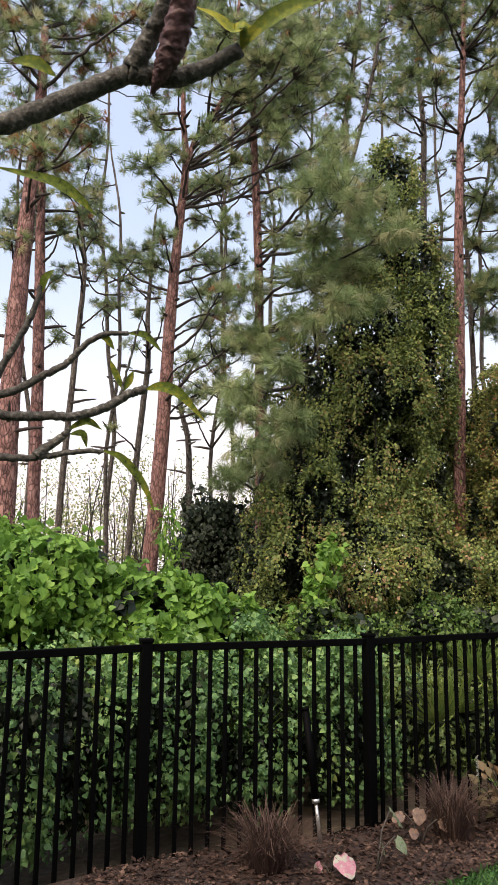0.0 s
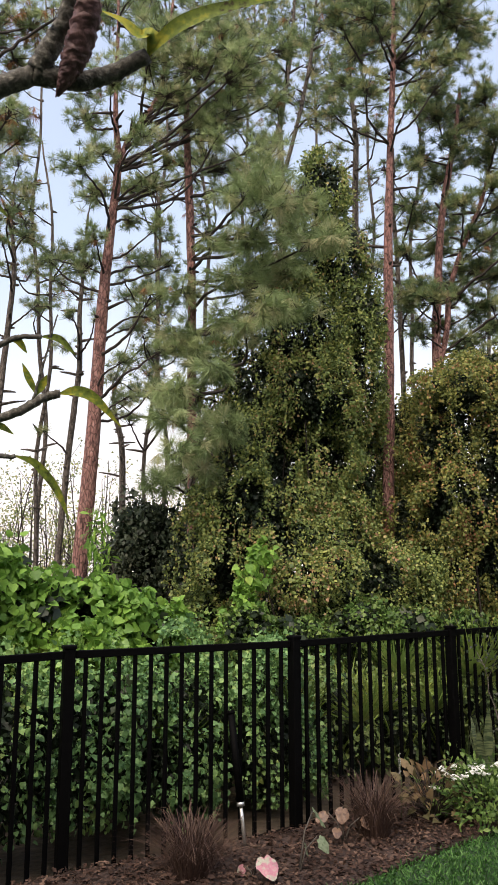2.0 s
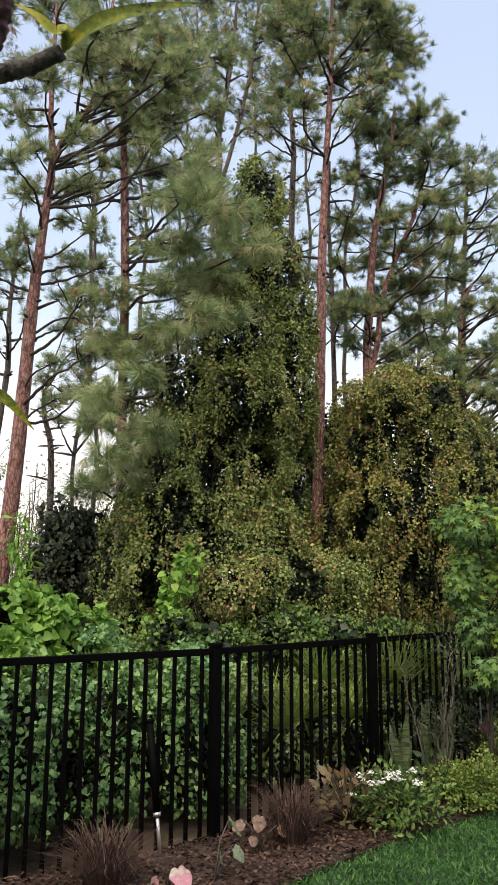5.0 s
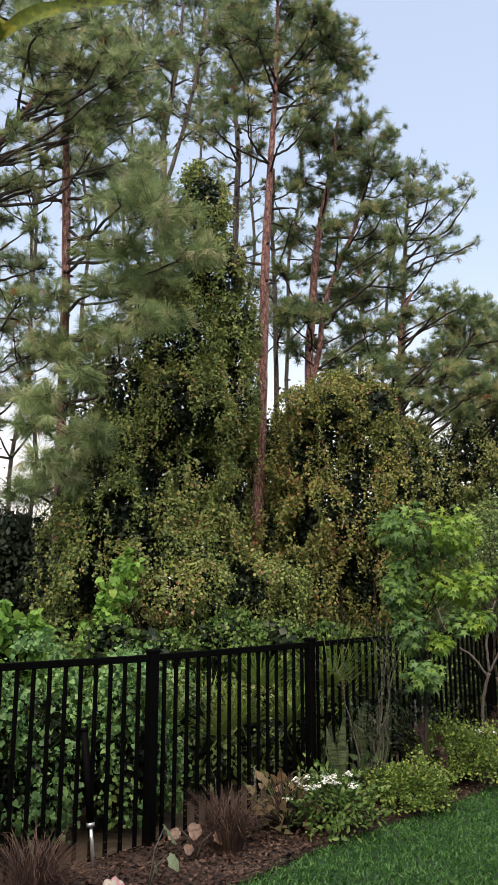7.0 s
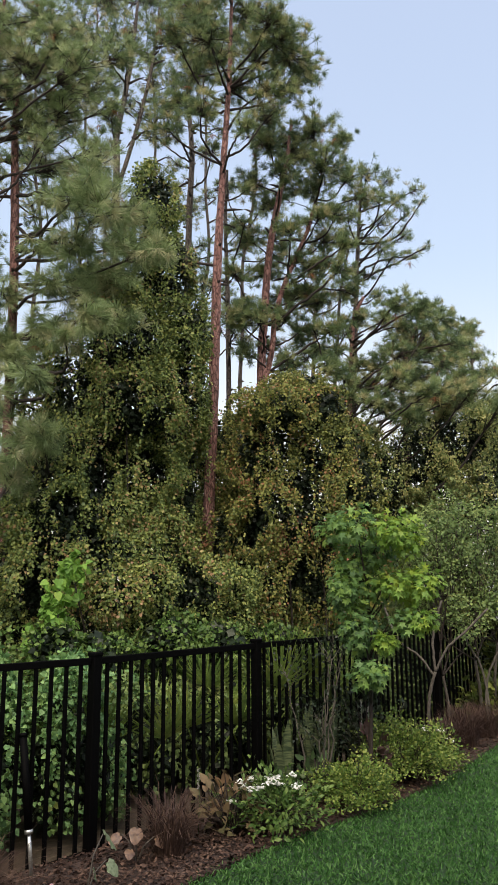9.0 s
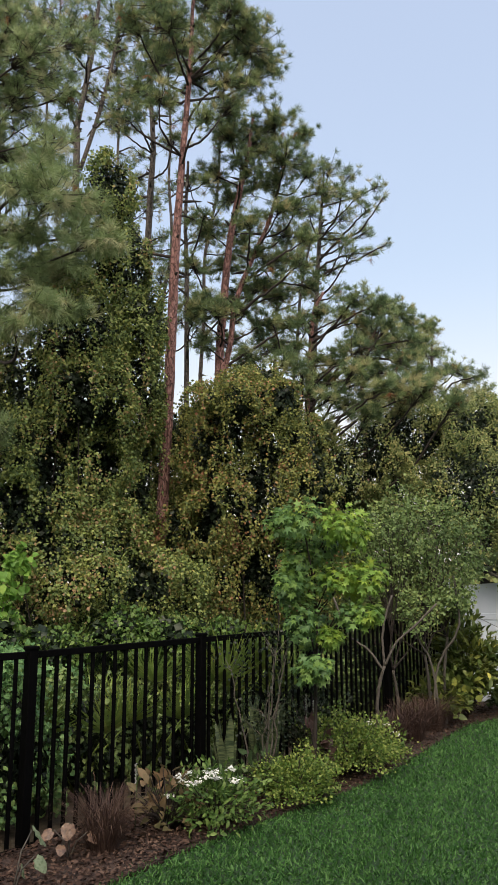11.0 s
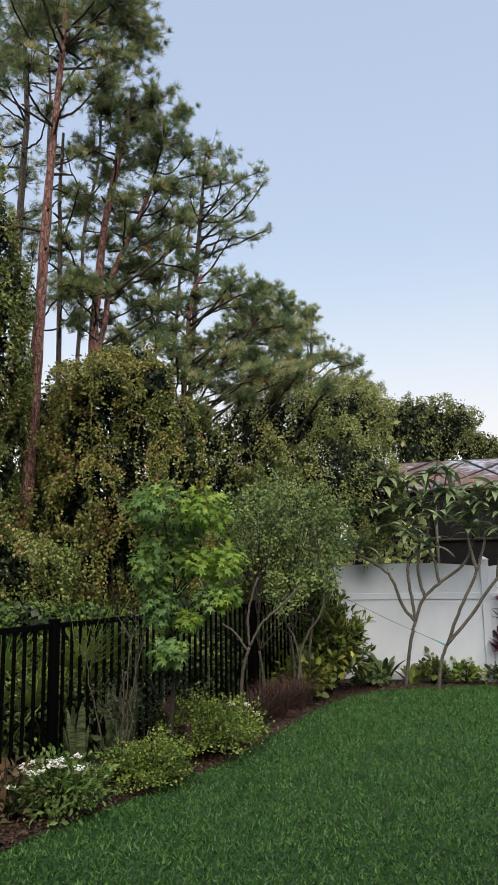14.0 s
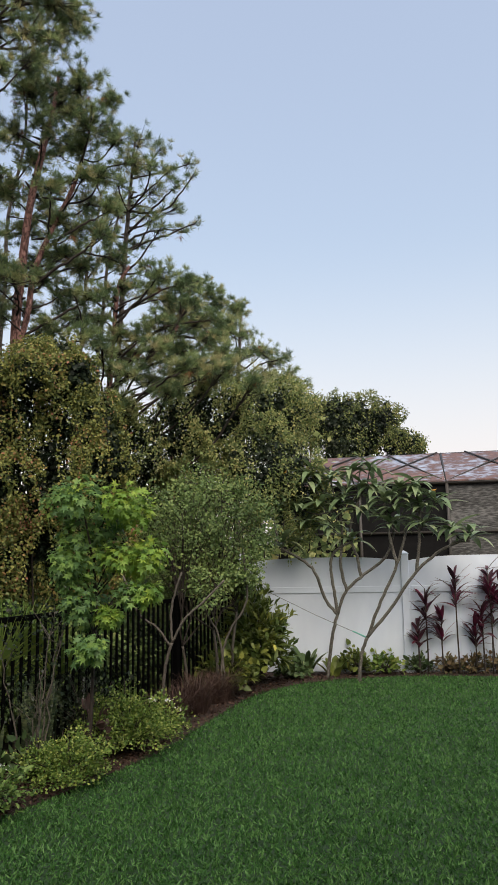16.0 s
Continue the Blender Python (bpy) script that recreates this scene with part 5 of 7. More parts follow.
MAPLE = [(2.67, 6.23, 2.43, 0.25, 0.18), (3.06, 6.24, 2.37, 0.25, 0.19), (2.71, 6.53, 2.15, 0.17, 0.19), (2.93, 6.61, 1.91, 0.25, 0.25), (3.37, 6.61, 1.83, 0.2, 0.16), (3.19, 6.84, 1.3, 0.13, 0.09), (3.05, 7.05, 1.38, 0.22, 0.27), (2.78, 6.19, 1.09, 0.15, 0.12), (2.59, 6.41, 1.86, 0.15, 0.16), (3.18, 6.36, 1.54, 0.14, 0.12), (2.99, 6.59, 2.18, 0.25, 0.22), (2.57, 6.51, 2.4, 0.17, 0.16), (3.21, 6.31, 2.31, 0.2, 0.2), (3.34, 6.27, 1.89, 0.19, 0.14), (3.32, 6.28, 1.55, 0.15, 0.12), (2.98, 6.39, 1.34, 0.12, 0.09), (2.74, 6.48, 1.51, 0.2, 0.22), (2.81, 6.42, 1.06, 0.16, 0.14), (2.64, 6.52, 1.77, 0.16, 0.2), (3.11, 6.36, 1.89, 0.2, 0.14)]
MYRTLE = [[(4.36, 8.36, 0.17), (4.39, 8.35, 0.57), (4.46, 8.31, 0.84)], [(4.46, 8.31, 0.84), (4.6, 8.25, 1.11), (4.8, 8.15, 1.31), (5.04, 8.02, 1.58)], [(4.44, 8.32, 0.8), (4.28, 8.39, 1.04), (4.08, 8.48, 1.21), (3.91, 8.55, 1.66)], [(4.46, 8.31, 0.84), (4.45, 8.32, 1.17), (4.5, 8.3, 1.45), (4.57, 8.26, 1.68)], [(5.3, 8.56, 0.39), (5.24, 8.59, 0.85), (5.12, 8.66, 1.13), (5.01, 8.72, 1.64)], [(5.28, 8.57, 0.56), (5.38, 8.52, 0.92), (5.57, 8.41, 1.31), (5.54, 8.43, 1.92)]]
PLUMERIA_A = [[(7.51, 9.39, 0.02), (7.58, 9.34, 0.61), (7.66, 9.28, 0.96)], [(7.66, 9.28, 0.96), (7.51, 9.39, 1.2), (7.41, 9.46, 1.55), (7.27, 9.56, 1.77), (6.97, 9.74, 1.98)], [(7.66, 9.28, 0.96), (7.62, 9.31, 1.37), (7.59, 9.33, 1.68), (7.65, 9.29, 1.91), (7.88, 9.12, 2.08)], [(7.66, 9.28, 0.96), (7.77, 9.2, 1.29), (8.0, 9.02, 1.56), (8.28, 8.8, 1.84), (8.4, 8.7, 2.31)], [(7.78, 9.19, 1.32), (7.72, 9.24, 1.72), (7.75, 9.21, 2.15), (7.73, 9.23, 2.64)], [(7.97, 9.05, 1.52), (7.92, 9.08, 1.84), (7.85, 9.14, 2.24), (8.01, 9.02, 2.85)]]
PLUMERIA_B = [[(7.72, 8.87, 0.07), (7.75, 8.84, 0.39), (7.82, 8.78, 0.64)], [(7.82, 8.78, 0.64), (8.09, 8.56, 1.04), (8.43, 8.28, 1.62), (8.74, 7.99, 1.94), (8.99, 7.74, 2.08)], [(7.84, 8.77, 0.67), (8.0, 8.64, 1.17), (8.2, 8.47, 1.71), (8.34, 8.35, 2.29)], [(8.42, 8.29, 1.6), (8.46, 8.25, 2.04), (8.49, 8.22, 2.54)], [(8.2, 8.47, 1.71), (8.13, 8.53, 2.13), (8.09, 8.57, 2.64)]]
ROSETTES_A = [(6.98, 9.74, 2.04), (7.03, 9.71, 2.75), (7.34, 9.51, 3.06), (7.8, 9.18, 2.77), (7.39, 9.47, 3.19), (8.02, 9.01, 2.94), (8.17, 8.89, 2.89), (7.73, 9.23, 2.64), (7.88, 9.12, 2.11), (7.51, 9.39, 2.65), (7.63, 9.3, 3.05), (8.4, 8.7, 2.35), (6.84, 9.83, 2.67), (7.18, 9.61, 2.61), (8.0, 9.02, 2.54), (7.88, 9.12, 3.17), (8.13, 8.92, 3.21), (7.32, 9.52, 2.3), (7.61, 9.32, 2.29)]
ROSETTES_B = [(8.36, 8.34, 2.72), (8.5, 8.21, 2.58), (8.21, 8.46, 2.55), (8.99, 7.74, 2.12), (8.09, 8.57, 2.69), (8.65, 8.07, 2.62), (8.29, 8.4, 2.89), (8.14, 8.53, 2.3), (8.52, 8.2, 2.29), (8.81, 7.92, 2.23), (8.45, 8.26, 2.88)]
CORDY = [(8.87, 8.83, 0.8), (8.97, 8.75, 1.32), (9.16, 8.61, 0.9), (9.35, 8.47, 1.51), (9.65, 8.24, 1.05), (9.75, 8.17, 1.62), (9.89, 8.07, 1.39)]
BRANCH_TOP = [[(-1.193, 1.567, 2.979), (-1.041, 1.594, 3.054), (-0.894, 1.607, 3.125), (-0.787, 1.609, 3.174), (-0.697, 1.608, 3.211)], [(-0.697, 1.608, 3.211), (-0.634, 1.624, 3.211), (-0.564, 1.637, 3.214), (-0.477, 1.632, 3.24), (-0.388, 1.614, 3.279)], [(-0.693, 1.604, 3.218), (-0.644, 1.57, 3.278), (-0.605, 1.54, 3.326), (-0.576, 1.492, 3.388)]]
BRANCH_LOW = [[(-1.486, 2.383, 2.427), (-1.328, 2.46, 2.402), (-1.187, 2.513, 2.413), (-1.08, 2.547, 2.42), (-0.978, 2.569, 2.458), (-0.894, 2.578, 2.512), (-0.826, 2.589, 2.535)], [(-1.486, 2.385, 2.417), (-1.308, 2.447, 2.496), (-1.194, 2.472, 2.568), (-1.115, 2.486, 2.616), (-1.043, 2.486, 2.694), (-0.971, 2.495, 2.731), (-0.888, 2.513, 2.743)], [(-1.487, 2.419, 2.239), (-1.31, 2.497, 2.243), (-1.198, 2.538, 2.258), (-1.1, 2.567, 2.28), (-0.989, 2.599, 2.29)], [(-1.236, 2.524, 2.256), (-1.139, 2.544, 2.338), (-1.11, 2.548, 2.371)], [(-1.47, 2.404, 2.368), (-1.302, 2.405, 2.654), (-1.22, 2.385, 2.805), (-1.196, 2.364, 2.885)], [(-0.926, 2.572, 2.504), (-0.892, 2.552, 2.612), (-0.857, 2.522, 2.739), (-0.825, 2.499, 2.827)]]
LEAVES_TOP = [[(-0.391, 1.616, 3.276), (-0.344, 1.589, 3.315), (-0.268, 1.564, 3.351), (-0.144, 1.542, 3.378), (-0.015, 1.523, 3.39)], [(-0.386, 1.614, 3.279), (-0.375, 1.582, 3.32), (-0.409, 1.585, 3.312), (-0.454, 1.559, 3.337), (-0.51, 1.536, 3.353)], [(-1.003, 1.515, 3.188), (-0.943, 1.537, 3.194), (-0.897, 1.569, 3.176)]]
LEAVES_LOW = [[(-0.826, 2.589, 2.535), (-0.762, 2.599, 2.547), (-0.691, 2.619, 2.52), (-0.593, 2.658, 2.416)], [(-1.293, 2.145, 3.243), (-1.128, 2.221, 3.231), (-1.047, 2.27, 3.196), (-0.981, 2.32, 3.141)], [(-0.989, 2.599, 2.29), (-0.916, 2.623, 2.262), (-0.836, 2.655, 2.164), (-0.789, 2.677, 2.047)], [(-0.911, 2.571, 2.526), (-0.939, 2.548, 2.584), (-0.96, 2.526, 2.641)], [(-0.888, 2.513, 2.743), (-0.822, 2.531, 2.738), (-0.76, 2.563, 2.679)], [(-0.996, 2.491, 2.721), (-0.968, 2.501, 2.715), (-0.942, 2.52, 2.678)], [(-1.12, 2.546, 2.364), (-1.05, 2.561, 2.401), (-0.995, 2.583, 2.372)], [(-1.11, 2.552, 2.348), (-1.064, 2.566, 2.351), (-1.05, 2.58, 2.3)], [(-0.915, 2.571, 2.522), (-0.889, 2.566, 2.566), (-0.872, 2.56, 2.603)], [(-1.197, 2.375, 2.856), (-1.18, 2.36, 2.91), (-1.145, 2.358, 2.945)]]
SPIRE = [(0.01, 7.87, 1.65, 0.09, 0.26), (-0.1, 8.03, 1.32, 0.13, 0.23), (0.18, 8.17, 1.98, 0.06, 0.17), (-0.06, 8.33, 1.45, 0.1, 0.19)]
SAPLING = [(-1.62, 8.17, 2.28, 0.14, 0.21), (-1.6, 8.32, 2.0, 0.13, 0.22), (-1.72, 8.45, 2.46, 0.09, 0.11)]
POD = [(-0.526, 1.46, 3.359), (-0.539, 1.501, 3.31), (-0.574, 1.554, 3.237), (-0.603, 1.584, 3.188), (-0.638, 1.61, 3.142)]


def surface_points(blobs, per_m2, shell=(0.8, 1.12), deep=0.8, patchy=-0.22):
    """Points and outward ways on the outside of a heap of egg shapes."""
    pts, nrm = [], []
    for x, y, z, a, b in blobs:
        rad = np.array((a, min(a, 0.75), b))
        area = 4 * math.pi * ((a * b) ** 0.8 + (a * rad[1]) ** 0.8 + (b * rad[1]) ** 0.8) / 3
        n = int(area * per_m2)
        d = rand_dirs(n)
        lump = np.array([noise.noise(Vector(q) * 2.3 + Vector((x, y, z))) for q in d])
        p = np.array((x, y, z)) + d * rad * (np.random.uniform(*shell, (n, 1)) + 0.28 * lump[:, None])
        # upright folds, as in hanging growth
        fold = np.array([noise.noise((q[0] * 3.1, q[1] * 3.1, q[2] * 0.7)) for q in p])
        p += d * np.array((1, 1, 0.3)) * 0.16 * fold[:, None]
        pts.append(p)
        nrm.append(unit(d / rad))
    p, w = np.concatenate(pts), np.concatenate(nrm)
    keep = p[:, 2] > 0.03
    for x, y, z, a, b in blobs:
        q = (p - np.array((x, y, z))) / np.array((a, min(a, 0.75), b))
        keep &= (q ** 2).sum(1) > deep ** 2
    p, w = p[keep], w[keep]
    gap = np.array([noise.noise((q[0] * 3, q[1] * 3, q[2] * 1.5)) + 0.6 * noise.noise((q[0] * 8, q[1] * 8, q[2] * 4)) for q in p])
    full = gap + np.random.uniform(-0.25, 0.25, len(p)) > patchy
    return p[full], w[full]


def drape(soup, p, w, tmpl, size, run=1, step=0.06, width=1.0):
    """Leaves hanging in short strands that run down from each point."""
    for k in range(run):
        n = len(p)
        q = p + np.random.normal(0, 0.018, (n, 3)) + np.array((0, 0, -1.0)) * (k * step * np.random.uniform(0.7, 1.3, (n, 1)))
        way = unit(np.array((0, 0, -0.9)) + 0.5 * w + np.random.normal(0, 0.8, (n, 3)))
        nor = unit(0.8 * w + np.array((0, 0, 0.6)) + np.random.normal(0, 0.8, (n, 3)))
        ok = q[:, 2] > 0.02
        scatter(soup, tmpl, q[ok], way[ok], nor[ok], size * np.random.uniform(0.5, 1.4, ok.sum()), width)


def strands(soup, p, w, tmpl, size, count, longest, width=1.0):
    """Vine ends that hang free: leaves in single file, swinging a little to either side."""
    pick = np.random.randint(0, len(p), count)
    for i in pick:
        k = int(random.uniform(0.3, 1) * longest / (size * 0.75))
        z = np.arange(k) * size * 0.75
        side = np.cumsum(np.random.normal(0, size * 0.22, (k, 2)), axis=0)
        q = p[i] + w[i] * 0.05 + np.stack([side[:, 0], side[:, 1] * 0.6, -z], 1)
        q = q[q[:, 2] > 0.05]
        if len(q):
            n = len(q)
            way = unit(np.array((0, 0, -0.8)) + np.random.normal(0, 0.6, (n, 3)))
            nor = unit(w[i] + np.array((0, -0.3, 0.4)) + np.random.normal(0, 0.4, (n, 3)))
            scatter(soup, tmpl, q, way, nor, size * np.random.uniform(0.6, 1.25, n), width)


def climb(parent, blobs, n, r=0.012):
    """Woody stems that climb from the ground through the heap."""
    for _ in range(n):
        x, y, z, a, b = blobs[np.random.randint(len(blobs))]
        top = np.array((x, y + 0.15, z)) + np.random.normal(0, 0.3, 3) * np.array((a, 0.2, b))
        foot = np.array((top[0] + np.random.normal(0, 0.3), top[1] + 0.2 + abs(np.random.normal(0, 0.15)), -0.08))
        mid = (top + foot) / 2 + np.random.normal(0, 0.08, 3)
        line = curve_points([foot, mid, top], 6)
        s = Soup()
        tube(s, line, np.linspace(r * 1.4, r * 0.5, len(line)), 5, 0.1)
        part("stem", s, M_LIMB, parent)


def lumpy(blobs, n=5):
    """Adds smaller heaps on the outside of large ones, for a ragged outline."""
    out = list(blobs)
    for x, y, z, a, b in blobs:
        for _ in range(n):
            d = rand_dirs(1)[0]
            if d[1] > 0.4:
                d[1] = -d[1]
            k = random.uniform(0.25, 0.5)
            out.append((x + d[0] * a * 0.95, y + d[1] * min(a, 0.75) * 0.9, z + d[2] * b * 0.95, max(0.1, a * k), max(0.1, b * k)))
    return out


def thicket(name, blobs, material, label, category, size, per_m2, run=3, tmpl=OVAL, width=1.3, stem=16, inner=M_DARKLEAF_AND_SHADE, stem_r=0.014, patchy=-0.22, hang=0, longest=0.9, lumps=5):
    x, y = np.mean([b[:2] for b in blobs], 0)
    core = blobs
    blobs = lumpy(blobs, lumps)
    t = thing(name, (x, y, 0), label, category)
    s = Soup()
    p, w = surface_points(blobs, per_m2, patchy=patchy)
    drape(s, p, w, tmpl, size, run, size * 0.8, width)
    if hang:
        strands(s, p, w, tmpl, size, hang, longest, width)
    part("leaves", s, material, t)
    # inner layer in near-black green: the shade between leaves is put into its colour
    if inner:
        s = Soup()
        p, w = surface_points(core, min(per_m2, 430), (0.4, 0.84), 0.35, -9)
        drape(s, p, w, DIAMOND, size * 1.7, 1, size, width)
        part("inner_shade_leaves", s, inner, t, "inner leaves coloured near-black for the shade inside the heap")
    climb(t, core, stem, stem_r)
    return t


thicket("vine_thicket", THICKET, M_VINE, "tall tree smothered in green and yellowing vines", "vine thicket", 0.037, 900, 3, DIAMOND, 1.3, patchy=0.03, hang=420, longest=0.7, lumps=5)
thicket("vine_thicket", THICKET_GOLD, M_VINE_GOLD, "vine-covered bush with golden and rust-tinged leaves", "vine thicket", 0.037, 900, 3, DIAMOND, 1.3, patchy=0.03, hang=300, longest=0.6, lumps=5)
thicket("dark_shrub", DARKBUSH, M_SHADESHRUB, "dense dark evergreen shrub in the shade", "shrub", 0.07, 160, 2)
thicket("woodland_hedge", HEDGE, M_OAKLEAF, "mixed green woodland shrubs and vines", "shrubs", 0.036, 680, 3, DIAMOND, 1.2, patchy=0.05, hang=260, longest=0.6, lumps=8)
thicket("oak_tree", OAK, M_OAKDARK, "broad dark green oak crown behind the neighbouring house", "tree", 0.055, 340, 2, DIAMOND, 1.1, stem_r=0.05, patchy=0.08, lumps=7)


def airy_tree(blobs, feet):
    """Several forking stems that carry loose sprays of small leaves, with gaps between."""
    x, y = np.mean([f[:2] for f in feet], 0)
    t = thing("leafy_small_tree", (x, y, 0), "small multi-stemmed tree with loose sprays of fine green leaves", "tree")
    lv = Soup()
    hubs = []
    for k, f in enumerate(feet):
        hub = np.array(f) + np.array((random.uniform(-0.12, 0.12), random.uniform(-0.1, 0.1), 0.75 + 0.2 * k))
        hubs.append(hub)
        st = Soup()
        line = curve_points([f, (np.array(f) + hub) / 2 + np.random.normal(0, 0.03, 3), hub], 6)
        tube(st, line, np.linspace(0.026, 0.018, len(line)), 8, 0.06)
        part("trunk", st, M_TWIG, t)
    for k, (bx, by, bz, a, b) in enumerate(blobs):
        f = hubs[k % len(hubs)]
        c = np.array((bx, by, bz))
        fork = f * 0.45 + c * 0.55 + np.array((0, 0, -0.25 * (bz - f[2])))
        line = curve_points([f, (f + fork) / 2 + np.random.normal(0, 0.04, 3), fork, c], 6)
        st = Soup()
        tube(st, line, np.linspace(0.013, 0.005, len(line)), 7, 0.06)
        for _ in range(24):
            p = line[random.randint(len(line) // 2, len(line) - 1)]
            d = rand_dirs(1)[0] * np.array((a, min(a, 0.6), b)) * random.uniform(0.6, 1.25)
            e = c + d
            mid = (p + e) / 2 + np.array((0, 0, 0.06))
            tube(st, [p, mid, e], [0.006, 0.004, 0.002], 4, cap=False)
            n = random.randint(34, 74)
            u = np.random.rand(n, 1) ** 0.6
            q = mid + (e - mid) * u * 1.15 + np.random.normal(0, 0.06, (n, 3))
            scatter(lv, DIAMOND, q, unit(d / a + np.random.normal(0, 0.8, (n, 3)) + (0, 0, -0.2)), unit(np.random.normal(0, 0.5, (n, 3)) + (0, -0.3, 0.8)), np.random.uniform(0.03, 0.058, n), 1.1)
        part("branch", st, M_LIMB, t)
    part("leaves", lv, M_SCRUB, t)


airy_tree(SHRUBTREE, [(4.95, 8.95, -0.03), (5.3, 8.8, -0.03), (5.6, 8.9, -0.03)])
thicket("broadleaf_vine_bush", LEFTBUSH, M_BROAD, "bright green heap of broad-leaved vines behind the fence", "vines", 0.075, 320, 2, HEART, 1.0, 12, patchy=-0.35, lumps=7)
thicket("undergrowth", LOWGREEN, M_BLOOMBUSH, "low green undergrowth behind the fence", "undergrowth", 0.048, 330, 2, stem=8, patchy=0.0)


def fence_row(x0, x1, off, step):
    """Places along the fence, off metres behind it."""
    out = []
    for (ax, ay), (bx, by) in zip(POSTS, POSTS[1:]):
        d = Vector((bx - ax, by - ay)).normalized()
        n = Vector((-d.y, d.x))
        k = int(math.hypot(bx - ax, by - ay) / step)
        for i in range(k):
            p = Vector((ax, ay)) + d * step * (i + 0.5) + n * (off + random.uniform(-0.1, 0.1))
            if x0 <= p.x <= x1:
                out.append(p)
    return out


CURTAIN = [(p.x, p.y, 0.56, 0.5, random.uniform(0.58, 0.74)) for p in fence_row(-4.2, 0.15, 0.75, 0.45)]
thicket("broadleaf_vine_curtain", CURTAIN, M_SHADEVINE, "broad-leaved green vines crowding the back of the fence", "vines", 0.041, 560, 2, HEART, 1.0, 18, patchy=-0.05, hang=160, longest=0.6)
SCRUB = [(p.x, p.y, 0.40, 0.45, random.uniform(0.5, 0.72)) for p in fence_row(0.1, 6.8, 1.0, 0.5)]
thicket("scrub", SCRUB, M_SCRUB, "tangled green scrub behind the metal fence", "undergrowth", 0.046, 310, 2, HEART, 1.0, 20, patchy=-0.05)
SCRUB_BACK = [(p.x, p.y, 0.5, 0.7, random.uniform(0.75, 1.0)) for p in fence_row(-2.5, 6.8, 2.2, 0.8)]
thicket("scrub", SCRUB_BACK, M_BLOOMBUSH, "shaded scrub at the foot of the pines", "undergrowth", 0.048, 330, 2, DIAMOND, 1.25, 20, patchy=0.0)


thicket("climbing_vine", SPIRE, M_BROAD, "bright green vine spire climbing before the thicket", "vine", 0.085, 190, 2, HEART, 1.0, 3, None)
thicket("leafy_sapling", SAPLING, M_BROAD, "slim bright green sapling with narrow leaves", "sapling", 0.11, 130, 2, LONGLEAF, 1.0, 3, None)


def palmetto(x, y, z, n, reach):
    """Fan leaves of stiff narrow blades on short stalks."""
    t = thing("palmetto", (x, y, 0), "light green saw palmetto with stiff fan leaves", "palm", "palmettos")
    for k in range(n):
        s = Soup()
        a = 2 * math.pi * k / n + random.uniform(-0.4, 0.4)
        out = np.array((math.cos(a) * 0.6, math.sin(a) * 0.6, 0.75))
        hub = np.array((x, y, 0)) + out * z
        tube(s, [(x, y, 0), np.array((x, y, 0)) + out * z * 0.5 + (0, 0, 0.05), hub], [0.01, 0.008, 0.007], 5)
        side = unit(np.cross(out, (0, 0, 1.0)))
        up = unit(out)
        ang = np.linspace(-1.35, 1.35, 24)
        d = up[None] * np.cos(ang)[:, None] + side[None] * np.sin(ang)[:, None] + np.random.normal(0, 0.03, (24, 3))
        scatter(s, BLADE, np.repeat(hub[None], 24, 0), d, np.repeat(np.cross(side, up)[None], 24, 0), reach * np.random.uniform(0.85, 1.1, 24), 0.055)
        part("fan_leaf", s, M_PALM, t)


for x, y, z, n, reach in ((2.00, 7.69, 1.20, 5, 0.5), (0.75, 7.0, 0.75, 6, 0.5), (1.45, 7.3, 0.8, 6, 0.5), (2.3, 8.3, 1.2, 7, 0.6), (-0.6, 6.3, 0.7, 5, 0.45), (2.75, 8.2, 0.9, 6, 0.5), (0.1, 6.9, 0.8, 5, 0.5)):
    palmetto(x, y, z, n, reach)


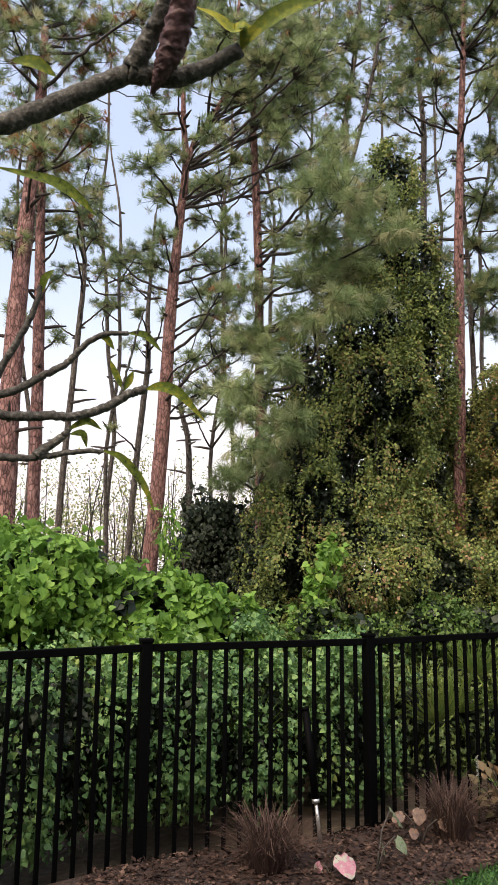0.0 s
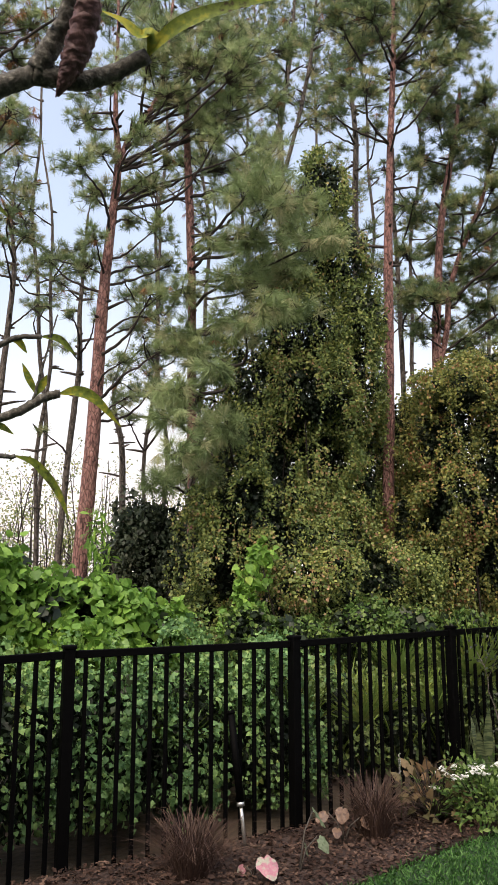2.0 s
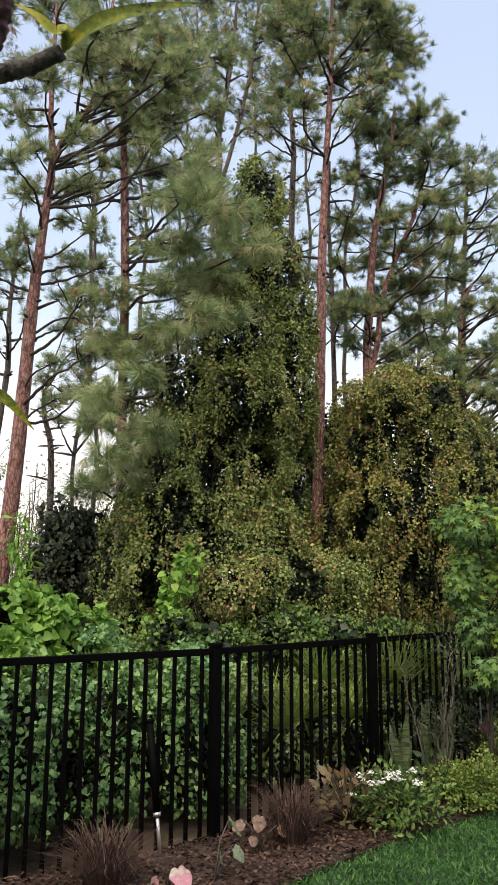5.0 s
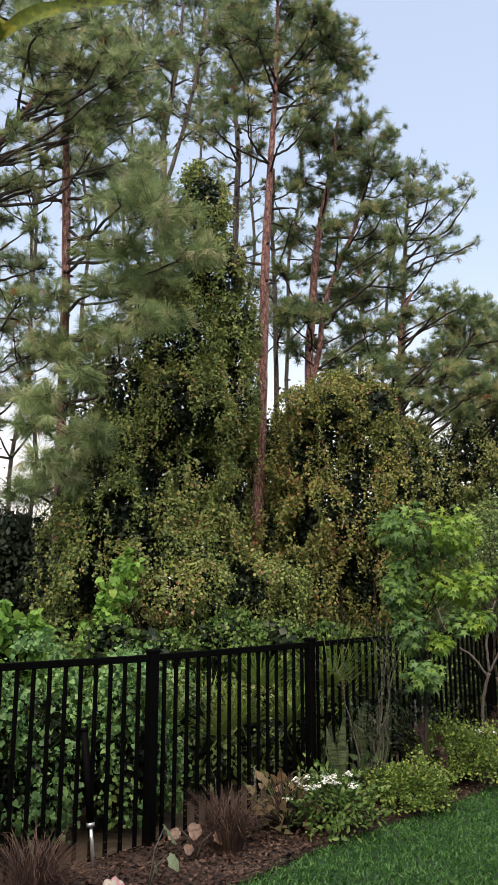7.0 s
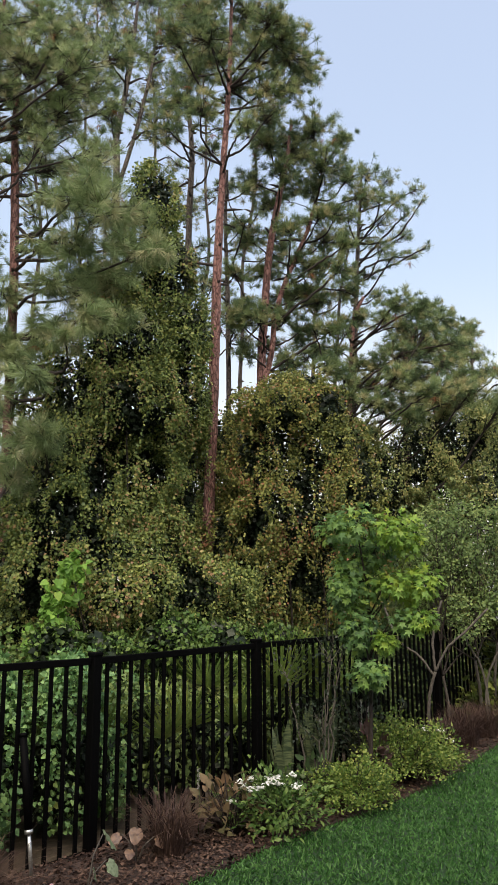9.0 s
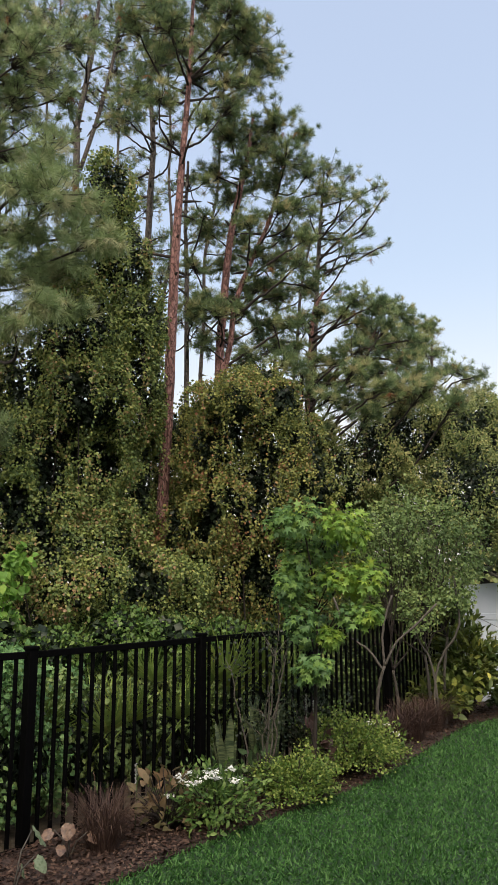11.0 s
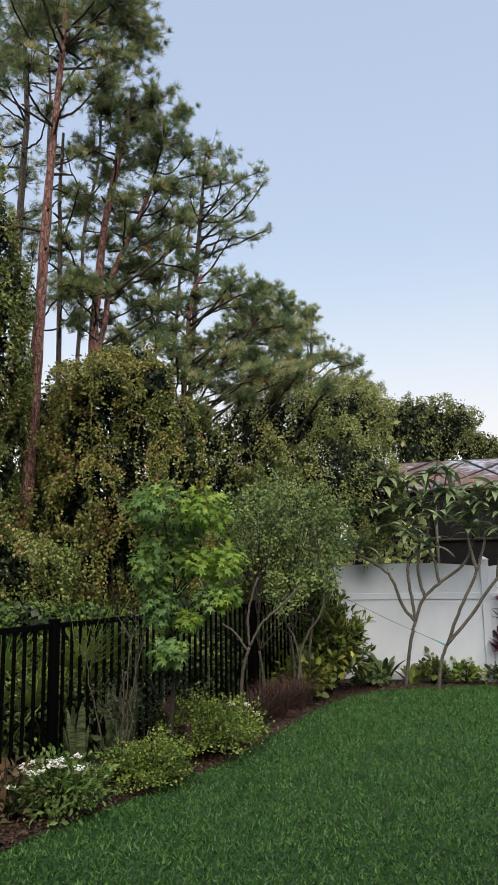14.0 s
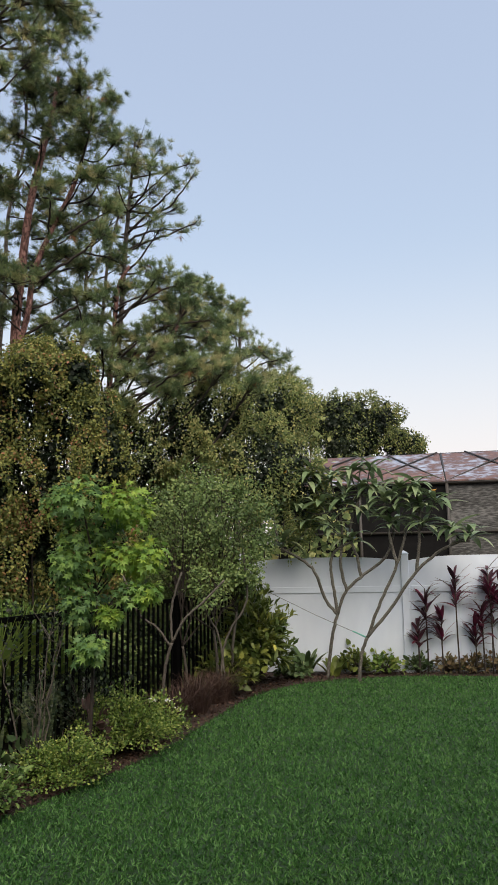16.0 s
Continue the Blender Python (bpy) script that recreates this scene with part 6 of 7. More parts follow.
def far_woods():
    """Thin trunks and hazy leafage deep in the woods."""
    t, l = Soup(), Soup()
    for _ in range(150):
        a = radians(random.uniform(-38, 62))
        d = random.uniform(17, 30)
        x, y = d * math.sin(a), d * math.cos(a)
        if x > 9 and y < 22:
            continue
        h = random.uniform(2.0, 4.4)
        bend = random.uniform(-0.5, 0.5)
        line = curve_points([(x, y, -0.1), (x + bend * 0.4, y, h * 0.5), (x + bend, y, h)], 4)
        tube(t, line, np.linspace(random.uniform(0.03, 0.07), 0.012, len(line)), 5)
        for _ in range(6):
            p = line[random.randint(3, len(line) - 1)]
            e = p + np.array((random.uniform(-0.9, 0.9), random.uniform(-0.6, 0.6), random.uniform(0.1, 0.8)))
            tube(t, [p, (p + e) / 2 + (0, 0, -0.05), e], [0.016, 0.011, 0.005], 4, cap=False)
            k = 26
            q = e + np.random.normal(0, 0.26, (k, 3))
            scatter(l, DIAMOND, q, rand_dirs(k), rand_dirs(k), 0.085, 1.1)
    for _ in range(200):
        a = radians(random.uniform(-36, 2))
        d = random.uniform(15, 22)
        x, y = d * math.sin(a), d * math.cos(a)
        h = random.uniform(1.8, 4.5)
        line = curve_points([(x, y, -0.1), (x + random.uniform(-0.2, 0.2), y, h * 0.5), (x + random.uniform(-0.4, 0.4), y, h)], 4)
        tube(t, line, np.linspace(random.uniform(0.02, 0.035), 0.008, len(line)), 4)
        for _ in range(7):
            p = line[random.randint(2, len(line) - 1)]
            e = p + np.array((random.uniform(-0.6, 0.6), random.uniform(-0.3, 0.3), random.uniform(0.2, 0.8)))
            tube(t, [p, e], [0.009, 0.004], 3, cap=False)
            scatter(l, DIAMOND, e + np.random.normal(0, 0.17, (18, 3)), rand_dirs(18), rand_dirs(18), 0.065, 1.0)
    n = 14000
    a, d = np.radians(np.random.uniform(-40, 30, n)), np.random.uniform(16, 30, n)
    z = np.abs(np.random.normal(0, 0.7, n))
    scatter(l, DIAMOND, np.stack([d * np.sin(a), d * np.cos(a), z], 1), rand_dirs(n), rand_dirs(n), 0.15, 1.2)
    n = 22000
    a, d = np.radians(np.random.uniform(8, 40, n)), np.random.uniform(15, 24, n)
    z = np.abs(np.random.normal(0, 1.5, n))
    scatter(l, DIAMOND, np.stack([d * np.sin(a), d * np.cos(a), z], 1), rand_dirs(n), rand_dirs(n), 0.17, 1.2)
    tagged(part("far_tree_trunks", t, M_LIMB), "thin far-off woodland trunks and bare twigs", "woods", kind="stuff")
    tagged(part("far_woodland_leaves", l, M_OAKLEAF), "hazy green leafage deep in the woods", "woods", kind="stuff")


far_woods()


# ---------------- garden bed ----------------
def fountain_grass(x, y, height, radius, count=620):
    t = thing("ornamental_grass", (x, y, 0), "dried purple-brown fountain grass clump in the mulch", "ornamental grass", "grass clumps")
    s = Soup()
    for k in range(count):
        a = random.uniform(0, 2 * math.pi)
        out = np.array((math.cos(a), math.sin(a), 0))
        lean = random.betavariate(1.6, 2.0)
        foot = np.array((x, y, 0.01)) + out * 0.17 * math.sqrt(random.random()) * radius / 0.45
        h = height * random.uniform(0.45, 1.1)
        turn = np.array((random.gauss(0, 0.06), random.gauss(0, 0.06), 0))
        p1 = foot + out * lean * radius * 0.3 + turn * 0.5 + np.array((0, 0, h * 0.55))
        p2 = p1 + out * lean * radius * 0.35 + turn + np.array((0, 0, h * (0.38 - 0.2 * lean)))
        p3 = p2 + out * radius * random.uniform(0.02, 0.22) + turn + np.array((0, 0, h * random.uniform(-0.22, 0.12)))
        side = np.cross(out, (0, 0, 1.0)) * random.uniform(0.0013, 0.0026)
        s.add([foot - side, foot + side, p1 - side, p1 + side, p2 - side, p2 + side, p3], [(0, 1, 3), (0, 3, 2), (2, 3, 5), (2, 5, 4), (4, 5, 6)])
    part("blades", s, M_BROWNGRASS, t)


for x, y, h, r in ((-0.40, 4.74, 0.36, 0.32), (0.86, 5.42, 0.42, 0.29), (4.72, 8.15, 0.50, 0.35), (4.30, 7.85, 0.4, 0.3), (5.25, 8.6, 0.45, 0.35)):
    fountain_grass(x, y, h, r)


def bush(name, x, y, r, h, material, label, category, size, count, tmpl=OVAL, width=1.0, flowers=0):
    """A rounded garden shrub of separate leaves on fine stems."""
    t = thing(name, (x, y, 0), label, category)
    s, w = Soup(), Soup()
    d = rand_dirs(count)
    d[:, 2] = np.abs(d[:, 2]) * 1.15 - 0.25
    d = unit(d)
    lump = np.array([noise.noise(Vector(q) * 2.6 + Vector((x * 3, y, 0))) for q in d])
    tuft = np.array([noise.noise(Vector(q) * 6.5 + Vector((x, y * 3, 2))) for q in d])
    p = np.array((x, y, h * 0.35)) + d * np.array((r, r, h * 0.65)) * (np.random.uniform(0.45, 1.0, count) + 0.6 * lump + 0.35 * tuft)[:, None]
    # single shoots stand out of the rest
    shoot = np.array([noise.noise(Vector(q) * 9 + Vector((x, y, 5))) for q in d]) > 0.34
    p[shoot] += d[shoot] * np.random.uniform(0.0, 0.28, (shoot.sum(), 1)) * np.array((r, r, h))
    p[:, 2] = np.maximum(p[:, 2], 0.03)
    scatter(s, tmpl, p, unit(d + np.random.normal(0, 0.5, (count, 3)) + (0, 0, 0.2)), unit(d + (0, 0, 0.9) + np.random.normal(0, 0.35, (count, 3))), size * np.random.uniform(0.6, 1.2, count), width)
    for q in p[::max(1, count // 60)]:
        tube(w, [(x, y, 0), (np.array((x, y, 0)) + q) / 2 + (0, 0, 0.04), q], [0.007, 0.005, 0.003], 4, cap=False)
    part("leaves", s, material, t)
    part("woody_base", w, M_LIMB, t)
    for k in range(flowers):
        f = Soup()
        a = random.uniform(0, 2 * math.pi)
        el = random.uniform(0.25, 1.3)
        c = np.array((x, y, h * 0.35)) + np.array((math.cos(a) * math.cos(el) * r, math.sin(a) * math.cos(el) * r, math.sin(el) * h * 0.68)) * 1.05
        n = 26
        q = c + np.random.normal(0, 0.018, (n, 3)) * (1, 1, 0.5)
        scatter(f, OVAL, q, unit(np.random.normal(size=(n, 3)) * (1, 1, 0.25)), np.tile((0, 0, 1.0), (n, 1)) + np.random.normal(0, 0.3, (n, 3)), 0.026, 1.6)
        part("flower_head", f, M_PETAL, t, "white flower cluster")
    return t


bush("flowering_bush", 1.72, 5.72, 0.36, 0.42, M_BLOOMBUSH, "bright green bush with white flower clusters at the lawn edge", "flowering bush", 0.052, 1900, LONGLEAF, 1.7, flowers=16)
bush("round_shrub", 2.55, 6.17, 0.36, 0.36, M_SHRUB, "low rounded light green shrub at the lawn edge", "shrub", 0.026, 5600, DIAMOND, 1.4)
bush("round_shrub", 3.35, 6.85, 0.48, 0.55, M_SHRUB, "rounded green shrub beside a young maple", "shrub", 0.027, 8000, DIAMOND, 1.4)
bush("flowering_bush", 3.92, 7.35, 0.3, 0.36, M_SHRUB, "small green bush with a few white flowers", "flowering bush", 0.05, 700, flowers=6)
bush("dark_shrub", 3.15, 7.3, 0.42, 0.75, M_DARKLEAF_AND_SHADE, "dark leafy shrub against the fence", "shrub", 0.06, 900)
bush("tall_yellow_bush", 6.28, 9.42, 0.46, 1.3, M_CROTON, "tall bush with yellow-green variegated leaves by the fence end", "bush", 0.15, 2200, LONGLEAF, 1.3)
bush("variegated_bush", 5.55, 9.0, 0.40, 0.62, M_CROTON, "broad-leaved variegated bush beside the fence", "bush", 0.10, 620, HEART, 0.8)
bush("low_bush", 8.05, 9.42, 0.26, 0.36, M_CROTON, "low variegated bush before the white fence", "bush", 0.09, 220, HEART, 0.8)
bush("low_bush", 8.5, 9.2, 0.26, 0.32, M_SHRUB, "low leafy green bush before the white fence", "bush", 0.08, 220, HEART, 0.8)
bush("low_bush", 7.05, 9.62, 0.24, 0.3, M_STRAP, "low dark green bush before the white fence", "bush", 0.09, 200, HEART, 0.8)
for x, y in ((8.95, 8.95), (9.3, 8.7), (9.62, 8.45), (9.95, 8.2)):
    bush("low_bush", x, y, 0.22, 0.28, M_COLEUS if x > 9.2 else M_STRAP, "low dark-leaved bush under red cordylines", "bush", 0.08, 170, HEART, 0.8)


def strap_clump(name, x, y, n, length, width, material, label, category, spread, stiff):
    """Rosette of long strap leaves, each with a bent spine and a keel."""
    t = thing(name, (x, y, 0), label, category)
    for k in range(n):
        s = Soup()
        a = random.uniform(0, 2 * math.pi)
        out = np.array((math.cos(a), math.sin(a), 0)) * spread * random.uniform(0.4, 1.1)
        ln = length * random.uniform(0.6, 1.1)
        foot = np.array((x, y, 0)) + out * 0.10
        pts = [foot + out * ln * u * (0.6 + (1 - stiff) * u) + np.array((0, 0, ln * (u - (1 - stiff) * 0.8 * u * u))) for u in np.linspace(0, 1, 7)]
        side = unit(np.cross(out, (0, 0, 1.0)))
        v, f = [], []
        for i, p in enumerate(pts):
            wd = width * (0.55 + 0.9 * math.sin(math.pi * min(i / 6 * 0.8 + 0.1, 1))) * (1 if i < 6 else 0.05)
            v += [p - side * wd, p - unit(out) * wd * 0.35, p + side * wd]
        for i in range(6):
            b = i * 3
            f += [(b, b + 1, b + 4), (b, b + 4, b + 3), (b + 1, b + 2, b + 5), (b + 1, b + 5, b + 4)]
        s.add(v, f)
        part("leaf", s, material, t)


M_SNAKE = rough_material("banded_snake_leaf", [(0.40, (0.02, 0.036, 0.018)), (0.5, (0.055, 0.08, 0.04)), (0.6, (0.12, 0.145, 0.07))], 26, (0.35, 0.35, 2.6), rough=0.45, bump=0.1, big=0.2)
strap_clump("snake_plant", 2.02, 6.45, 7, 0.8, 0.026, M_SNAKE, "tall mottled snake plant leaves by the fence post", "snake plant", 0.32, 0.95)
strap_clump("snake_plant", 2.55, 6.85, 12, 0.75, 0.022, M_SNAKE, "tall snake plant leaves against the black fence", "snake plant", 0.3, 0.95)
strap_clump("snake_plant", 2.01, 6.91, 6, 0.70, 0.022, M_SNAKE, "upright banded snake plant leaves before the black fence", "snake plant", 0.3, 0.95)
strap_clump("snake_plant", 2.46, 7.18, 7, 0.75, 0.022, M_SNAKE, "upright banded snake plant leaves before the black fence", "snake plant", 0.3, 0.95)
strap_clump("snake_plant", 2.86, 7.55, 6, 0.60, 0.022, M_SNAKE, "upright banded snake plant leaves before the black fence", "snake plant", 0.3, 0.95)
strap_clump("snake_plant", 2.48, 7.01, 6, 0.70, 0.022, M_SNAKE, "upright banded snake plant leaves before the black fence", "snake plant", 0.3, 0.95)
strap_clump("snake_plant", 3.03, 7.58, 5, 0.60, 0.022, M_SNAKE, "upright banded snake plant leaves before the black fence", "snake plant", 0.3, 0.95)
strap_clump("bromeliad", 7.38, 9.78, 16, 0.62, 0.03, M_STRAP, "dark green strap-leaved bromeliad clump before the white fence", "bromeliad", 0.6, 0.6)
strap_clump("bromeliad", 7.72, 9.5, 10, 0.42, 0.04, M_CROTON, "yellow-green bromeliad rosette in the bed", "bromeliad", 0.8, 0.6)


def ruffled_leaf():
    """A broad arrow-shaped leaf with a sunken midrib, wavy rim and drooping tip."""
    n = 28
    rings = []
    for share in (0.45, 0.8, 1.0):
        ring = []
        for k in range(n):
            a = 2 * math.pi * k / n
            r = 0.40 + 0.10 * math.cos(a) + 0.16 * max(0, math.cos(a)) ** 6 - 0.1 * max(0, -math.cos(a)) ** 14
            r *= share * (1 + 0.05 * math.sin(5 * a + 1) * share)
            x, y = r * math.sin(a) * 1.05, 0.35 + r * math.cos(a)
            z = 0.14 * abs(x) - 0.55 * x * x - 0.28 * max(0, y - 0.3) ** 2 + 0.03 * share * math.sin(7 * a) * share
            ring.append((x, y, z))
        rings.append(ring)
    v = [(0, 0.35, -0.01)] + [p for ring in rings for p in ring]
    f = [(0, 1 + (k + 1) % n, 1 + k) for k in range(n)]
    for q in range(2):
        for k in range(n):
            a, b = 1 + q * n + k, 1 + q * n + (k + 1) % n
            f += [(a, b, b + n), (a, b + n, a + n)]
    return np.array(v), np.array(f)


def leafy_plant(name, x, y, leaves, material, label, category, stalk=M_TWIG):
    """A few large leaves, each on a stalk of its own."""
    t = thing(name, (x, y, 0), label, category)
    for dx, dy, z, size in leaves:
        tip = np.array((x + dx, y + dy, z))
        st = Soup()
        tube(st, [(x, y, 0), (x + dx * 0.4, y + dy * 0.4, z * 0.7), tip], [0.006, 0.005, 0.0035], 5)
        stem_ob = part("stalk", st, stalk, t)
        s = Soup()
        way = unit(np.array((dx, dy - 0.06, -0.08)) + np.random.normal(0, 0.03, 3))
        scatter(s, ruffled_leaf(), tip[None], way[None], np.array([(0.2, -0.45, 0.85)]), size, 0.95)
        part("leaf", s, material, stem_ob)


def blotched(name, edge, heart):
    return rough_material(name, [(0.40, edge), (0.48, heart), (0.51, heart), (0.60, edge)], 26, rough=0.5, bump=0.25, big=0.4)


M_CALADIUM = blotched("pink_caladium", (0.36, 0.37, 0.29), (0.42, 0.17, 0.22))
M_PALELEAF = blotched("pale_green_leaf", (0.08, 0.12, 0.055), (0.18, 0.22, 0.13))
M_PEACH = blotched("peach_leaf", (0.085, 0.05, 0.038), (0.16, 0.095, 0.06))
leafy_plant("caladium", -0.02, 4.70, [(0.05, -0.03, 0.15, 0.17), (-0.05, 0.02, 0.07, 0.09)], M_CALADIUM, "caladium with a white and pink blotched leaf", "caladium")
leafy_plant("caladium", 0.27, 4.78, [(0.10, 0.12, 0.33, 0.18), (0.12, 0.05, 0.2, 0.12), (0.04, 0.1, 0.14, 0.1)], M_PALELEAF, "caladium with a wilting pale green leaf", "caladium")
leafy_plant("coleus", 0.62, 5.28, [(0.0, 0, 0.25, 0.12), (-0.1, 0.03, 0.2, 0.1), (0.12, 0.02, 0.17, 0.1), (-0.05, -0.05, 0.13, 0.085)], M_PEACH, "coleus with peach and dusky pink leaves", "coleus")
bush("coleus", 1.36, 5.72, 0.24, 0.40, M_COLEUS, "faded coleus with brownish drooping leaves", "coleus", 0.09, 110, HEART, 0.7)
bush("coleus", 2.32, 6.45, 0.2, 0.42, M_STRAP, "upright green coleus among shrubs", "coleus", 0.11, 46, HEART, 0.7)
bush("coleus", 2.95, 6.75, 0.18, 0.55, M_DUSKY, "dark red-leaved coleus beside the maple stem", "coleus", 0.12, 34, HEART, 0.8)


M_PALEBLOOM = leaf_material("pale_grey_blossom", [(0.0, (0.16, 0.15, 0.15)), (1.0, (0.42, 0.40, 0.40))], 0.7, 0.2, 20)


def flower_spike(x, y, h):
    t = thing("flower_spike", (x, y, 0), "slender pale grey flower spike", "flower")
    s = Soup()
    tube(s, [(x, y, 0), (x + 0.01, y, h * 0.5), (x, y, h)], [0.004, 0.003, 0.002], 5)
    part("stem", s, M_STRAP, t)
    s = Soup()
    n = 70
    z = np.random.uniform(h * 0.68, h, n)
    a = np.random.uniform(0, 6.28, n)
    d = np.stack([np.cos(a), np.sin(a), np.full(n, 0.5)], 1)
    scatter(s, OVAL, np.stack([np.full(n, x), np.full(n, y), z], 1), d, rand_dirs(n), 0.014, 1.0)
    part("blossom", s, M_PALEBLOOM, t)


for x, y, h in ((1.12, 5.72, 0.5), (2.92, 6.88, 0.78), (3.0, 6.9, 0.7)):
    flower_spike(x, y, h)


def woody(soup, paths, r0, r1, jitter=0.0):
    for i, p in enumerate(paths):
        line = curve_points(p, 6)
        if jitter:
            line[1:-1] += np.random.normal(0, jitter, (len(line) - 2, 3))
        a = r0 if i == 0 else r0 * 0.72
        tube(soup, line, np.linspace(a, r1, len(line)) if i else np.linspace(r0, r0 * 0.8, len(line)), 9, 0.05)


def maple():
    x, y = 2.93, 6.72
    t = thing("maple_sapling", (x, y, 0), "young maple with bright green lobed leaves on a thin stem", "tree")
    s = Soup()
    top = max(MAPLE, key=lambda b: b[2])
    tube(s, curve_points([(x, y, -0.03), (x + 0.02, y - 0.03, 0.9), (x + 0.03, y - 0.05, 1.6), (top[0], top[1], top[2])], 5), np.linspace(0.021, 0.007, 16), 8, 0.05)
    part("trunk", s, M_LIMB, t)
    lv, tw, young = Soup(), Soup(), Soup()
    for k, (bx, by, bz, a, b) in enumerate(MAPLE):
        c = np.array((bx, by, bz))
        tube(tw, [(x + 0.02, y - 0.03, max(0.75, bz - 0.35)), c * 0.6 + np.array((x, y, bz - 0.1)) * 0.4, c], [0.008, 0.006, 0.004], 5)
        n = int(70 + 2900 * a * b)
        d = rand_dirs(n)
        p = c + d * np.array((a, a * 0.8, b)) * np.random.uniform(0.45, 1.05, (n, 1))
        scatter(young if k in (1, 4, 5, 12, 13, 14, 15, 19) else lv, STAR, p, unit(d * 0.7 + (0, 0, -0.65) + np.random.normal(0, 0.35, (n, 3))), unit(d + (0, -0.3, 0.9) + np.random.normal(0, 0.3, (n, 3))), np.random.uniform(0.045, 0.085, n), 1.0)
    part("branchwork", tw, M_LIMB, t)
    part("leaves", lv, M_MAPLE, t)
    part("young_leaves", young, M_MAPLE_NEW, t, "yellow-green young leaves")


maple()


def myrtle():
    x, y, _ = MYRTLE[0][0]
    t = thing("crape_myrtle", (x, y, 0), "bare grey forked stems of a crape myrtle by the fence", "small tree")
    for p in MYRTLE:
        s = Soup()
        q = [list(v) for v in p]
        if p is MYRTLE[0] or p is MYRTLE[4] or p is MYRTLE[5]:
            q.insert(0, [q[0][0], q[0][1], -0.04])
        woody(s, [q], 0.024 if p is MYRTLE[0] else 0.016, 0.005, 0.003)
        part("stem", s, M_TWIG, t)


myrtle()


def bare_shrub():
    x, y = 2.35, 6.55
    t = thing("twiggy_shrub", (x, y, 0), "nearly bare shrub with pale upright stems", "shrub")
    lv = Soup()
    for k in range(6):
        s = Soup()
        dx, dy = random.uniform(-0.35, 0.4), random.uniform(-0.2, 0.2)
        h = random.uniform(0.9, 1.55)
        line = curve_points([(x + dx * 0.2, y + dy * 0.2, -0.02), (x + dx * 0.5, y + dy * 0.5, h * 0.5), (x + dx, y + dy, h)], 5)
        line[1:-1] += np.random.normal(0, 0.012, (len(line) - 2, 3))
        tube(s, line, np.linspace(0.011, 0.003, len(line)), 6, 0.1)
        for _ in range(4):
            p = line[random.randint(4, len(line) - 1)]
            e = p + np.array((random.uniform(-0.2, 0.2), random.uniform(-0.15, 0.15), random.uniform(0.05, 0.22)))
            tube(s, [p, e], [0.004, 0.002], 4, cap=False)
            q = e + np.random.normal(0, 0.09, (26, 3))
            scatter(lv, OVAL, q, rand_dirs(26), rand_dirs(26), 0.035, 1.3)
        part("stem", s, M_TWIG, t)
    part("leaves", lv, M_DARKLEAF_AND_SHADE, t)


bare_shrub()


# ---------------- plumerias and cordylines by the white wall ----------------
def long_leaf(soup, base, way, droop, length, width, seg=8):
    """A long leaf with a midrib, arching over under its weight."""
    way = unit(np.asarray(way, float))
    side = unit(np.cross(way, (0, 0, 1.0)) + np.random.normal(0, 0.12, 3))
    v, f = [], []
    p = np.asarray(base, float).copy()
    d = way.copy()
    for i in range(seg + 1):
        u = i / seg
        wd = width * (math.sin(math.pi * (0.06 + 0.93 * u) ** 0.85) * 0.98 + 0.02)
        nor = np.cross(side, d)
        v += [p - side * wd + nor * wd * 0.25, p, p + side * wd + nor * wd * 0.25]
        p = p + d * length / seg
        d = unit(d + np.array((0, 0, -droop / seg)))
    for i in range(seg):
        b = i * 3
        f += [(b, b + 1, b + 4), (b, b + 4, b + 3), (b + 1, b + 2, b + 5), (b + 1, b + 5, b + 4)]
    soup.add(v, f)


def plumeria(paths, rosettes, label):
    x, y, _ = paths[0][0]
    t = thing("plumeria_tree", (x, y, 0), label, "tree", "plumerias by the white fence")
    first = [list(v) for v in paths[0]]
    first.insert(0, [x, y, -0.05])
    for i, p in enumerate([first] + paths[1:]):
        s = Soup()
        woody(s, [p], 0.030 if i == 0 else 0.025, 0.026 if i == 0 else 0.010, 0.004)
        part("trunk" if i == 0 else "branch", s, M_PLUM, t)
    ends = np.array([p[-1] for p in paths[1:]])
    for r in rosettes:
        c = np.array(r)
        near = ends[np.argmin(np.linalg.norm(ends - c, axis=1))]
        b = Soup()
        if np.linalg.norm(near - c) > 0.08:
            tube(b, curve_points([near - (0, 0, 0.05), (near + c) / 2 - (0, 0, 0.12), c], 4), [0.012] * 9, 7, 0.05)
            part("branch", b, M_PLUM, t)
        s = Soup()
        n = random.randint(12, 15)
        for k in range(n):
            a = 2 * math.pi * k / n + random.uniform(-0.3, 0.3)
            up = random.uniform(-0.05, 1.0)
            long_leaf(s, c + (0, 0, random.uniform(-0.06, 0.06)), (math.cos(a), math.sin(a), up), random.uniform(0.7, 1.8), random.uniform(0.32, 0.54), random.uniform(0.04, 0.058))
        part("leaf_rosette", s, M_PLUMLEAF, t)


plumeria(PLUMERIA_A, ROSETTES_A, "plumeria with bare forked grey branches and long drooping leaves")
plumeria(PLUMERIA_B, ROSETTES_B, "leaning plumeria with long leaves at its branch ends")


def flower_tip(x, y, z):
    t = thing("plumeria_flower", (x, y, z), "small yellow-orange flower on a plumeria tip", "flower")
    s = Soup()
    n = 9
    a = np.linspace(0, 6.28, n)
    scatter(s, OVAL, np.tile((x, y, z), (n, 1)) + np.random.normal(0, 0.02, (n, 3)), np.stack([np.cos(a), np.sin(a), np.full(n, 0.5)], 1), np.tile((0, 0, 1.0), (n, 1)), 0.06, 1.3)
    part("petals", s, M_FLOWER, t)


